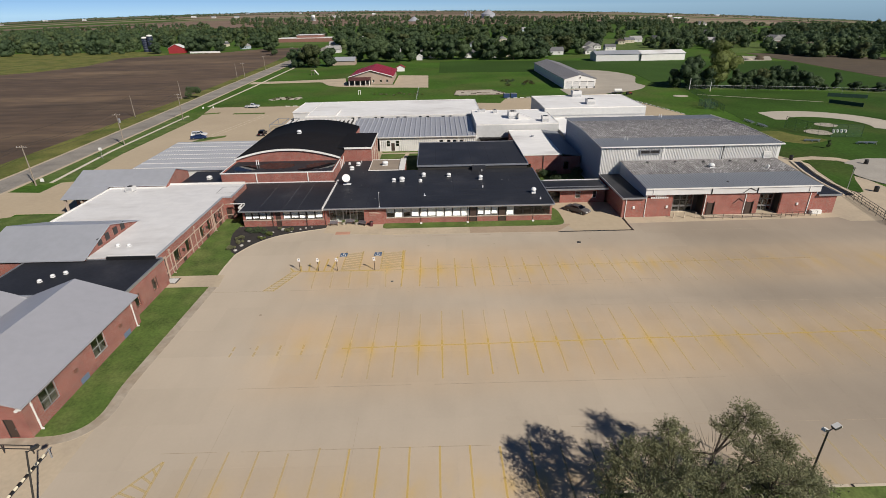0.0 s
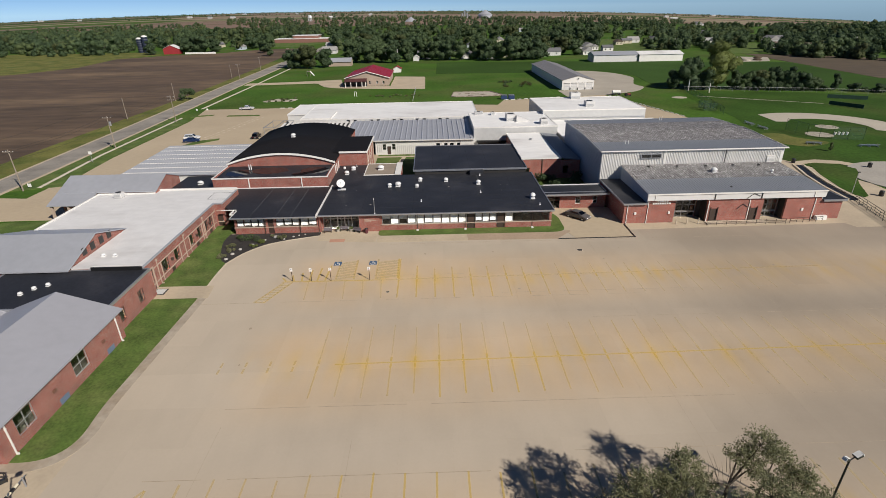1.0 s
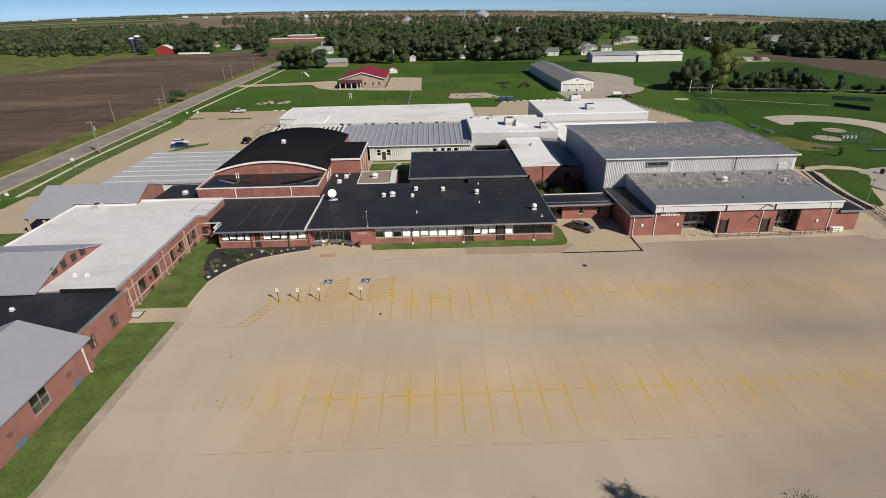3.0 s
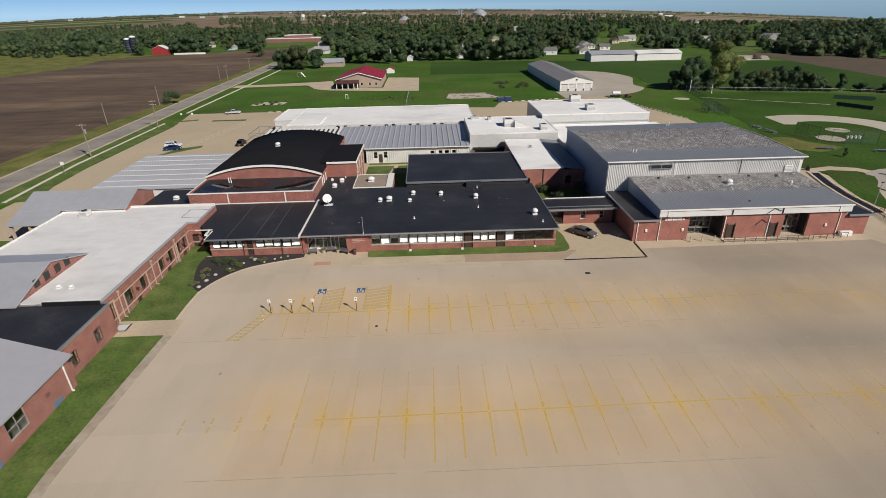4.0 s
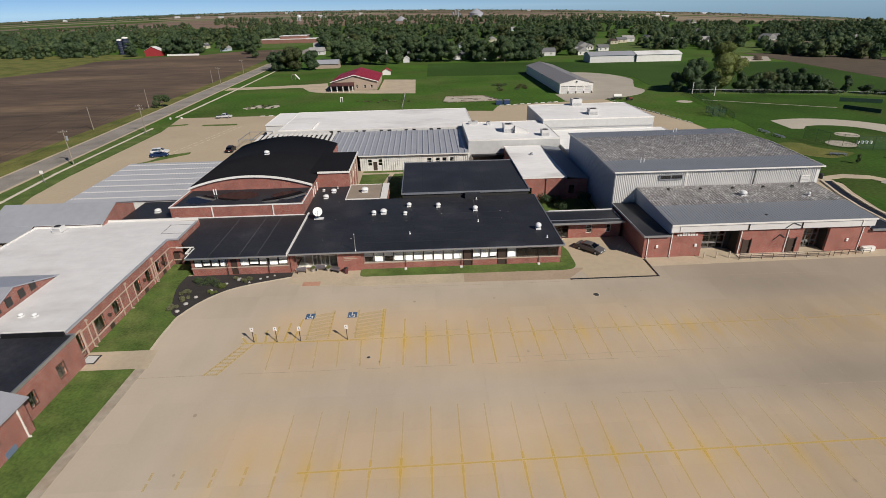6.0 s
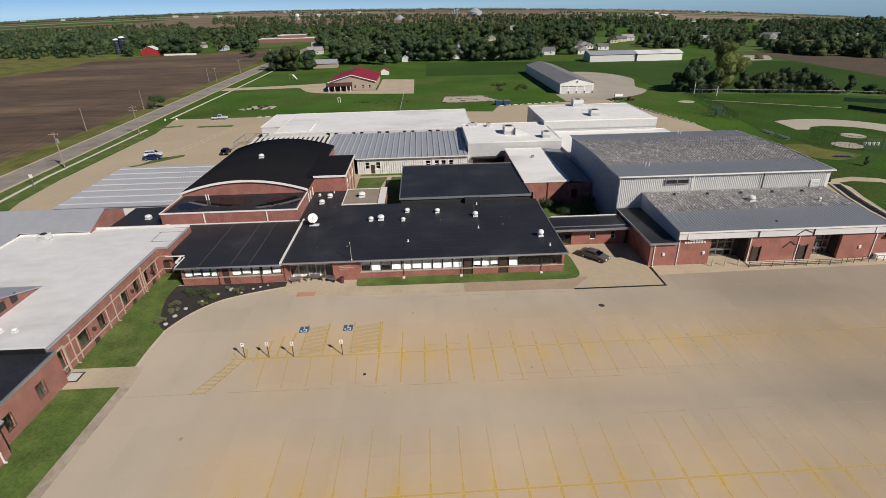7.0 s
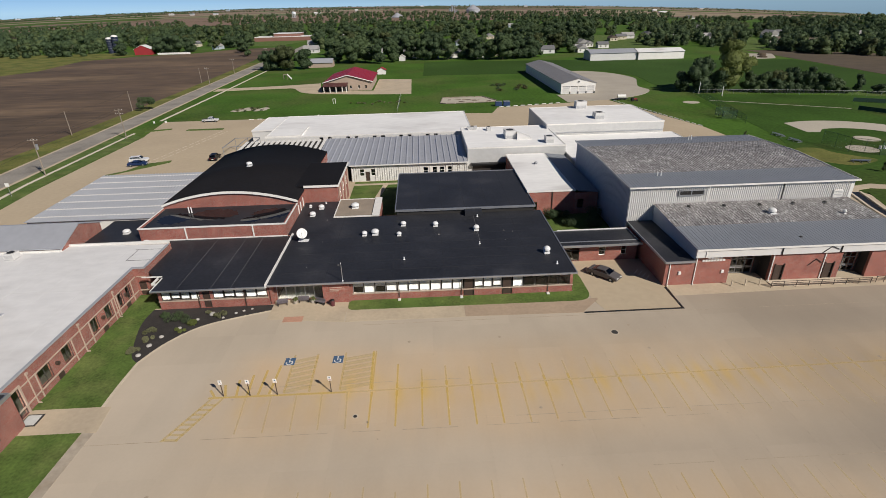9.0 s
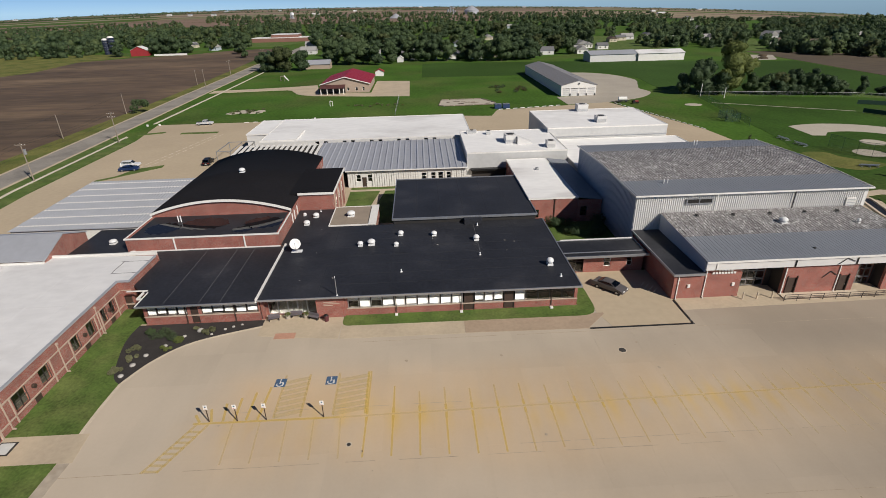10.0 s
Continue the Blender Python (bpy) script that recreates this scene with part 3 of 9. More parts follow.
# yards, road and paths behind
slab("rear_yard", [(-90.5, 113.5), (-90.5, 199), (-94.5, 223.5), (14, 222.6), (27, 220.3), (30.5, 231), (58, 236), (77, 240), (90, 188), (92, 150), (72, 139), (33, 139), (33, 100), (-44, 100), (-86, 100)],
     -0.3, -0.02, YARD, "tan concrete yard behind the school", category="pavement")
slab("west_drive", [(-130, 96), (-86, 96), (-86, 100), (-90.5, 113.5), (-100, 114.5), (-130, 117)], -0.3, -0.024, YARD, "concrete drive from the road", category="road")
slab("gravel_drive", [*smoothed([(77, 240), (90, 246), (98, 252.5), (103.5, 262), (102.6, 272), (106.5, 284), (111.5, 300), (108.5, 318), (101, 330), (91, 335.5), (82, 335)]), (78, 300), (78, 258), (60, 256), (60, 238)], -0.3, -0.03, GRAVEL, "pale gravel yard beside the storage building", category="road")
slab("west_lawn", [(-130, 60), (-62, 60), (-62, 96), (-66, 100), (-84, 99), (-92, 95.8), (-130, 95.8)], -0.3, 0.0, LAWN, "lawn west of the school", category="lawn")
slab("road", [(-99.0, 40), (-99.3, 130), (-101.6, 200), (-105, 290), (-108.6, 420), (-112, 620), (-121, 620), (-118, 440), (-113.5, 290), (-109.5, 200), (-107, 130), (-106.5, 40)], -0.4, 0.0, ASPHALT,
            "worn grey country road", category="road")
strip("road_shoulder", [(-98.2, 40), (-98.5, 130), (-100.8, 200), (-104.2, 290), (-107.8, 420)], -0.9, -0.3, 0.004, WALK, "pale concrete edge of the road", "road")
strip("road_shoulder_far", [(-106.5, 40), (-107, 130), (-109.5, 200), (-113.5, 290), (-118, 440)], -0.9, -0.3, 0.004, WALK, "pale concrete edge of the road", "road")
slab("verge_far", [(-107.4, 40), (-107.9, 130), (-110.4, 200), (-114.4, 290), (-119, 440), (-127.5, 440), (-124, 375), (-120.4, 300), (-119, 250), (-118.8, 200), (-118, 60), (-118, 40)], -0.4, 0.0, VERGE, "weedy strip between road and soil", category="verge")
slab("verge_near", [(-98.1, 119), (-98.4, 135), (-100.6, 199), (-100.8, 205), (-95.2, 203), (-91.0, 199), (-90.7, 150), (-89.2, 132), (-86.6, 122)], -0.4, 0.02, LAWN, "mown strip between road and yard", category="verge")
slab("footpath", [(-92.4, 121), (-95.1, 151), (-96.0, 205), (-97.0, 206), (-96.1, 151), (-93.4, 121)], -0.3, 0.045, mat("pale_path", (0.58, 0.52, 0.42), 0.9, 0.1), "pale narrow concrete footpath", category="path")
slab("footpath_far", [(-96.4, 226), (-97.0, 296), (-99, 400), (-100, 400), (-98.0, 296), (-97.4, 226)], -0.3, 0.02, mat("pale_path", (0.58, 0.52, 0.42)), "pale narrow concrete footpath", category="path")
for pts in ([(-94, 206.6), (-86, 209.4), (-86.2, 211.4), (-94, 209)], [(-80, 206.8), (-67.4, 206.8), (-67.6, 209), (-80, 209)], [(-80, 155), (-68, 166.8), (-68.4, 169), (-74.5, 166), (-76.5, 160), (-80, 157)],
            [(-56, 206.8), (-50.5, 206.8), (-50.5, 209), (-56, 209)]):
    slab("parking_island", rounded(pts, 0.5), -0.2, 0.06, LAWN, "small grass island in the rear yard", category="grass")
for i in range(12):
    for o in (0.0, 2.0):
        ya, yb = 167 + i * 3.2, 169.2 + i * 3.2
        xa, xb = -74.8 + (ya - 167) * 0.2077 + o, -74.8 + (yb - 167) * 0.2077 + o
        slab("lane_dash", [(xa, ya), (xb, yb), (xb + 0.32, yb), (xa + 0.32, ya)], -0.1, 0.0, KERB, "pale dashed line across the rear yard", category="marking")

# ball field and the walks to the east
slab("outfield", [(84, 140), (90, 124), (140, 108), (240, 100), (240, 205), (196, 223), (174, 232.5), (147, 240.5), (117, 248), (109, 204), *smoothed([(106.2, 184), (102.0, 166), (94.0, 152), (84, 144)])], -0.3, -0.085, EAST_GRASS, "worn grass of the ball field", category="grass")
ARC = [math.radians(q) for q in range(114, -42, -6)]
slab("infield", [(126.5 + 23.6 * math.cos(q), 167 + 23.6 * math.sin(q)) for q in ARC] + [(126.5 + 12.8 * math.cos(q), 167 + 12.8 * math.sin(q)) for q in ARC[-2:0:-1]] + [(119.4, 175.6), (115.8, 176.2)], -0.3, -0.05, DIRT, "pale dirt arc of the ball field", category="ball field")
slab("warning_line", [(115.3, 232.0), (154.0, 207.7), (154.0, 207.1), (115.3, 231.4)], -0.2, -0.03, DIRT, "thin pale line across the outfield", category="marking")


def disc(name, x, y, r, lift, material, label, squash=1.0):
    return slab(name, [(x + r * math.cos(a * math.pi / 14), y + r * squash * math.sin(a * math.pi / 14)) for a in range(28)], -0.2, lift, material, label, category="ball field")


disc("home_circle", 116.8, 156.4, 3.7, -0.03, DIRT, "round pale dirt circle of the ball field")
disc("pitcher_circle", 126.2, 166.4, 3.2, -0.03, DIRT, "round pale dirt circle of the ball field")
slab("worn_ground", smoothed([(97.0, 157), (102.2, 159.6), (106.6, 158.4), (107.4, 154.4), (110.2, 150.6), (113.0, 147.0), (109.0, 144.2), (103.6, 143.0), (98.8, 147.0), (97.0, 151.2), (97.0, 157)]), -0.2, -0.06, VERGE, "worn brown grass behind the backstop", category="grass")
slab("east_walk", [(84, 132), (86.5, 129), (90.0, 128.1), (96.7, 129.6), (101.8, 127.8), (104.6, 124.0), (102.0, 121.4), (100.1, 125.5), (94.9, 127.0), (91.4, 126.2), (89.3, 117), (87.0, 107.5), (86.3, 102), (84.8, 100), (80, 98), (82.6, 110), (85.6, 122), (80, 132)], -0.2, 0.03, WALK,
     "pale concrete walk to the ball field", category="path")
slab("east_lawn", [(92.2, 124.4), (95.5, 125.6), (99.2, 124.6), (101.0, 121.0), (99.0, 117.6), (96.0, 114.2), (93.2, 109.8), (91.0, 105.6), (89.2, 102.2), (87.8, 101.4), (87.0, 103.0), (87.3, 107.6), (89.6, 117)], -0.2, 0.05, EAST_GRASS, "triangle of lawn between the walks", category="lawn")
disc("plaza", 109.5, 113.0, 13.6, 0.036, PLAZA, "round pale concrete plaza by the ball field")
slab("house_drive", [(-103.2, 298.4), (-80.5, 300.6), (-65.5, 301.4), *smoothed([(-62.6, 299.2), (-60.0, 292.7), (-56.0, 285.0), (-48.7, 280.3)]), (-25.4, 274.6), (-3.6, 271.4), (-4.0, 322), (-22, 326), (-22, 285), (-46.8, 286.6), (-49.5, 300), (-52.6, 316), (-65, 312.5), (-84, 309), (-103.6, 307)], -0.3, -0.03, WALK, "pale concrete drive of the red-roofed house", category="road")
slab("sand_pit", [(8.6, 244.2), (11.0, 242.6), (30.6, 243.4), (32.2, 247.0), (27.6, 257.6), (10.2, 257.0)], -0.3, -0.04, DIRT, "fenced patch of bare sandy ground", category="ground")
random.seed(77)
for cx, cy, r in ((-73.5, 242.5, 3.2), (-69.2, 245.2, 3.6), (-65.0, 242.8, 3.0), (-71.0, 247.0, 2.4), (-63.4, 246.0, 2.2)):
    slab("bare_patch", [(cx + r * random.uniform(0.7, 1.15) * math.cos(q * 0.45), cy + r * random.uniform(0.6, 1.0) * math.sin(q * 0.45)) for q in range(14)], -0.3, -0.05 + 0.004 * r, DIRT, "bare pale patch in the grass", category="ground")

# ---- the school ----


def parts_of(name, dims, material, parent, label=""):
    """One box a part, so that each piece stands for itself."""
    for k, d in enumerate(dims):
        part(name, boxes(d), material, parent, label if k == 0 else "")


def flat_building(name, at, label, x0, x1, y0, y1, z, wall_mat, roof_mat, edge_mat, thick=0.35, parapet=0.25, over=0.0, holes=None, skip=(), roof_label=""):
    """A flat-roofed block: four walls with openings, a roof and an edge all round. holes: side -> openings."""
    holes = holes or {}
    b = thing(name, at, label, "building")
    sides = {"s": ("x", y0, thick, x0, x1), "n": ("x", y1, -thick, x0, x1), "w": ("y", x0, thick, y0 + thick, y1 - thick), "e": ("y", x1, -thick, y0 + thick, y1 - thick)}
    for k, (axis, p, t, a0, a1) in sides.items():
        if k not in skip:
            part("wall", wall_bm(axis, p, t, a0, a1, -0.1, z - 0.22, holes.get(k, ())), wall_mat, b)
    part("floor", boxes((x0 + thick, x1 - thick, y0 + thick, y1 - thick, -0.1, 0.03)), INSIDE, b)
    part("roof", boxes((x0 - over, x1 + over, y0 - over, y1 + over, z - 0.22, z)), roof_mat, b, roof_label)
    if parapet:
        e = 0.16
        o = over + 0.03
        rim = ((x0 - o, x1 + o, y0 - o, y0 - o + e, z - 0.26, z + parapet), (x0 - o, x1 + o, y1 + o - e, y1 + o, z - 0.26, z + parapet),
                   (x0 - o, x0 - o + e, y0 - o + e, y1 + o - e, z - 0.26, z + parapet), (x1 + o - e, x1 + o, y0 - o + e, y1 + o - e, z - 0.26, z + parapet))
        parts_of("roof_edge", rim, edge_mat, b)
    return b


# front building: entrance, brick pier and a long strip of windows
main = thing("front_building", (0, 101, 0), "single-storey red brick school front with a black flat roof", "building")
z0w, z1w = 1.2, 2.95
bays = [(-9.8, 5.6, 10), (7.1, 11.0, 3), (12.5, 14.0, 1), (14.0, 20.6, 4)]
holes = [(a, b, z0w, z1w) for a, b, _ in bays] + [(5.6, 7.1, 0.05, 2.95), (11.0, 12.5, 0.05, 2.95)]
part("wall", wall_bm("x", 90.4, 0.35, -10.2, 21.0, -0.1, 3.25, holes), BRICK, main)
part("wall", wall_bm("y", 21.0, -0.35, 90.75, 112.8, -0.1, 3.25), BRICK, main)
part("wall", wall_bm("x", 112.8, -0.35, -15.6, 20.65, -0.1, 3.25), BRICK, main)
part("pier", boxes((-13.9, -10.2, 90.15, 91.6, -0.1, 3.25)), BRICK, main, "brick pier with a name board")
part("wall", wall_bm("x", 91.5, 0.3, -20.9, -13.9, -0.1, 3.25, [(-20.6, -14.1, 0.05, 2.9)]), BRICK, main)
part("wall", boxes((-21.2, -20.9, 90.4, 106, -0.1, 3.25)), BRICK, main)
part("floor", boxes((-20.9, 20.6, 92.5, 112.4, -0.1, 0.03)), INSIDE, main)
# Pale floor added so that the entrance looks brighter behind its glass.
part("vestibule_floor", boxes((-20.6, -14.1, 91.85, 95.5, 0.03, 0.06)), TRIM, main, "pale floor added to brighten the glazed entrance")
part("soffit", boxes((-21.0, 21.15, 89.5, 92.2, 3.25, 3.34)), TRIM, main)
part("roof", boxes((-21.1, 21.1, 89.45, 112.9, 3.34, 3.6)), MEMBRANE, main, "black roof membrane with faint seams")
part("gutter", boxes((-21.2, 21.25, 89.3, 89.45, 3.40, 3.62)), ALU, main, "grey metal gutter along the eaves")
part("roof_edge", boxes((21.1, 21.25, 89.45, 112.9, 3.3, 3.66)), ALU, main)
part("roof_edge", boxes((-21.35, -21.1, 89.3, 106.3, 3.3, 3.82)), TRIM, main, "raised white roof edge")
part("stone_band", boxes((-9.9, 21.05, 90.32, 90.4, 1.06, 1.2)), STONE, main, "pale sill band")
random.seed(5)
for a, b, n in bays:
    for i in range(n):
        w = (b - a) / n
        c0, c1 = a + i * w, a + (i + 1) * w
        bl = 0.0 if a == 14.0 else (0.45 if i in (0, 2) and n == 10 else random.choice((0.82, 0.9, 0.95)))
        window(main, "x", 90.4, 1, c0 + 0.06, c1 - 0.06, z0w, z1w, 1, (0.62,), ALU if bl else DARK_FRAME, bl)
for a in (5.6, 11.0):
    door(main, "x", 90.4, 1, a + 0.1, a + 1.4, 0.05, 2.9, label="dark brown steel door")
for i in range(5):
    a = -20.6 + i * 1.3
    window(main, "x", 91.5, 1, a, a + 1.3, 0.05, 2.9, 2 if i in (2, 3) else 1, (0.72,), ALU, 0, "glazed entrance front")
for a in (-3.4, 6.2 - 0.9, 17.5):
    part("downspout", boxes((a - 0.05, a + 0.05, 90.28, 90.38, 0.3, 3.3)), BROWN_DOOR, main, "thin dark downpipe")
    part("splash_block", bevelled(boxes((a - 0.2, a + 0.2, 89.75, 90.25, 0.02, 0.22)), 0.03, 1), SIGN_WHITE, main, "white foot of a downpipe")
bm = bmesh.new()
for k, (w, z) in enumerate(((1.7, 2.35), (2.1, 2.1), (1.2, 1.85))):
    box(bm,-12.9, -12.9 + w, 90.11, 90.15, z, z + 0.09)
part("sign_lines", bm, STONE, main, "rows of small pale letters, too small to read")

# classroom section to the west of the entrance
sec = thing("classroom_section", (-28.7, 98, 0), "low red brick classroom section with a black flat roof", "building")
n_win = [(-35.9, -30.7), (-28.9, -21.5)]
holes = [(a, b, 1.35, 2.85) for a, b in n_win] + [(-30.3, -29.3, 0.05, 2.85)]
part("wall", wall_bm("x", 90.3, 0.35, -36.3, -21.35, -0.1, 3.2, holes), BRICK, sec)
part("wall", wall_bm("y", -36.3, 0.35, 90.65, 105.9, -0.1, 3.2), BRICK, sec)
part("floor", boxes((-35.9, -21.4, 90.7, 105.8, -0.1, 0.03)), INSIDE, sec)
part("soffit", boxes((-36.45, -21.36, 89.3, 90.65, 3.2, 3.26)), TRIM, sec)
part("roof", prism(bmesh.new(), [(-36.45, 89.3), (-21.36, 89.3), (-21.36, 106.0), (-45.7, 106.0), (-45.7, 103.45), (-39.4, 103.45), (-39.4, 95.1), (-37.6, 93.2), (-36.45, 92.9)], 3.26, 3.5), MEMBRANE, sec, "black roof membrane with pale seams")
part("gutter", boxes((-36.6, -21.36, 89.15, 89.3, 3.30, 3.53)), ALU, sec)
part("roof_edge", boxes((-36.6, -36.45, 89.3, 92.9, 3.22, 3.56)), TRIM, sec)
part("stone_band", boxes((-36.35, -21.4, 90.22, 90.3, 1.2, 1.35)), STONE, sec)
for x in (-33.2, -28.6, -25.9):
    part("seam", boxes((x - 0.05, x + 0.05, 89.4, 105.9, 3.5, 3.512)), ROOF_SEAM, sec)
parts_of("gutter_end", ((-39.5, -36.7, 93.2, 93.42, 3.52, 3.62), (-37.3, -37.1, 91.3, 93.2, 3.3, 3.56), (-37.1, -36.62, 91.3, 91.5, 3.3, 3.5)), TRIM, sec, "white end of the roof gutter")
for (a, b), n in zip(n_win, (4, 5)):
    for i in range(n):
        w = (b - a) / n
        window(sec, "x", 90.3, 1, a + i * w + 0.05, a + (i + 1) * w - 0.05, 1.35, 2.85, 1, (0.6,), DARK_FRAME, (0.9, 0.8, 0.86, 0.92, 0.84)[i])
door(sec, "x", 90.3, 1, -30.25, -29.35, 0.05, 2.85, label="dark brown steel door")
for a in (-30.9, -24.6):
    downspout(sec, "x", 90.3, -1, a, 0.12, 3.2, BROWN_DOOR)

# classroom wing: white roof, brick with pale bands
wing = thing("classroom_wing", (-50, 85, 0), "long red brick classroom wing with a white membrane roof", "building")
wy = [(73.6, 75.6), (77.6, 79.2), (83.3, 84.8), (86.4, 87.9), (89.6, 90.8), (91.6, 92.8)]
holes = [(a, b, 1.0, 3.0) for a, b in wy] + [(68.9, 70.9, 0.05, 3.3)]
WX = -41.2
part("wall", wall_bm("y", WX, -0.35, 69.0, 94.6, -0.1, 4.35, holes), BRICK, wing)
part("wall", wall_bm("x", 94.6, 0.35, WX - 0.35, -39.6, -0.1, 4.35, [(-40.9, -39.9, 0.05, 2.2)]), BRICK, wing)
part("wall", wall_bm("y", -39.6, -0.35, 94.95, 102.6, -0.1, 4.35), BRICK, wing)
part("wall", wall_bm("x", 69.0, 0.35, -51.2, WX - 0.35, -0.1, 4.35), BRICK, wing)
part("wall", wall_bm("x", 103.2, -0.35, -55.2, -39.6, -0.1, 4.35), BRICK, wing)
part("wall", wall_bm("x", 101.3, -0.35, -66, -55.2, -0.1, 4.35), BRICK, wing)
part("wall", wall_bm("y", -66, 0.35, 83.4, 100.95, -0.1, 4.35), BRICK, wing)
parts_of("floor", ((-65.6, WX - 0.36, 83.4, 100.9, -0.1, 0.03), (-51, WX - 0.36, 69.4, 83.4, -0.1, 0.03)), INSIDE, wing)
part("roof", prism(bmesh.new(), [(-51.2, 69.0), (-41.3, 69.0), (-41.3, 94.7), (-39.7, 94.7), (-39.7, 102.4), (-55.2, 103.2), (-55.2, 101.3), (-66, 101.3), (-66, 83.4), (-51.2, 83.4)], 4.35, 4.5), WHITE_ROOF, wing, "clean white roof membrane with faint streaks")
parts_of("roof_edge", ((-41.35, -41.1, 69.0, 94.5, 4.35, 4.57), (-41.35, -39.5, 94.5, 94.72, 4.35, 4.57), (-39.7, -39.5, 94.72, 102.5, 4.35, 4.57)), PALE_METAL, wing, "thin grey metal coping")
parts_of("roof_edge", ((-55.3, -39.7, 103.0, 103.3, 4.35, 4.78), (-66.2, -55.1, 101.1, 101.33, 4.35, 4.74), (-55.3, -55.1, 101.33, 103.0, 4.35, 4.76), (-66.2, -66.0, 83.4, 101.1, 4.35, 4.7), (-48.2, -41.4, 68.8, 69.1, 4.2, 4.78)), TRIM, wing, "white roof upstand")
parts_of("stone_band", ((WX, WX + 0.08, 69.3, 94.5, 0.82, 0.98), (WX, WX + 0.08, 71.0, 94.5, 3.02, 3.16), (-41.0, -39.7, 94.52, 94.6, 3.02, 3.16), (-41.0, -39.7, 94.52, 94.6, 0.82, 0.98)), STONE, wing)
for a in (73.3, 79.5, 83.0, 88.2, 89.3, 93.1):
    part("stone_strip", boxes((WX, WX + 0.08, a - 0.07, a + 0.07, 0.0, 3.02)), STONE, wing)
for a, b in wy:
    window(wing, "y", WX, -1, a, b, 1.0, 3.0, 2, (0.5,), DARK_FRAME, 0)
window(wing, "y", WX, -1, 68.9, 70.9, 0.05, 3.3, 2, (0.68,), DARK_FRAME, 0, "dark glazed double door")
parts_of("door_surround", ((WX, WX + 0.12, 68.7, 68.9, 0, 3.5), (WX, WX + 0.12, 70.9, 71.1, 0, 3.5), (WX, WX + 0.12, 68.9, 70.9, 3.3, 3.5)), STONE, wing)
door(wing, "x", 94.6, 1, -40.9, -39.9, 0.05, 2.2, label="brown steel door")
for a in (76.0, 85.2, 91.0):
    part("unit_panel", boxes((WX, WX + 0.06, a, a + 0.9, 0.1, 0.85)), BROWN_DOOR, wing, "brown ventilator panel under the windows")
for a in (72.3, 81.2, 88.8):
    part("downspout", boxes((WX + 0.02, WX + 0.12, a - 0.05, a + 0.05, 0.2, 4.0), (WX + 0.02, WX + 0.4, a - 0.05, a + 0.05, 0.05, 0.2), (WX + 0.02, WX + 0.22, a - 0.13, a + 0.13, 3.8, 4.05)), STONE, wing)
for a in (76.4, 85.6, 91.2):
    bm = tube(bmesh.new(), (WX + 0.02, a, 2.1), (WX + 0.3, a, 2.1), 0.24, 0.24, 12)
    part("wall_vent", bm, BROWN_DOOR, wing, "round brown wall vent")

# link with black roof and the near gabled halls
link = flat_building("link_block", (-50, 64, 0), "low brick link with a black roof", -60, -40.3, 58.7, 68.95, 4.2, BRICK, MEMBRANE, ALU, parapet=0.12,
                     holes={"e": [(60.3, 61.5, 1.0, 2.8), (64.8, 66.2, 1.0, 2.8)]}, skip=("s",))
for a, b in ((60.3, 61.5), (64.8, 66.2)):
    window(link, "y", -40.3, -1, a, b, 1.0, 2.8, 2, (0.5,), DARK_FRAME, 0)
part("coping", boxes((-48.2, -41.2, 68.6, 68.8, 4.2, 4.75)), BLACK, link, "black upstand")


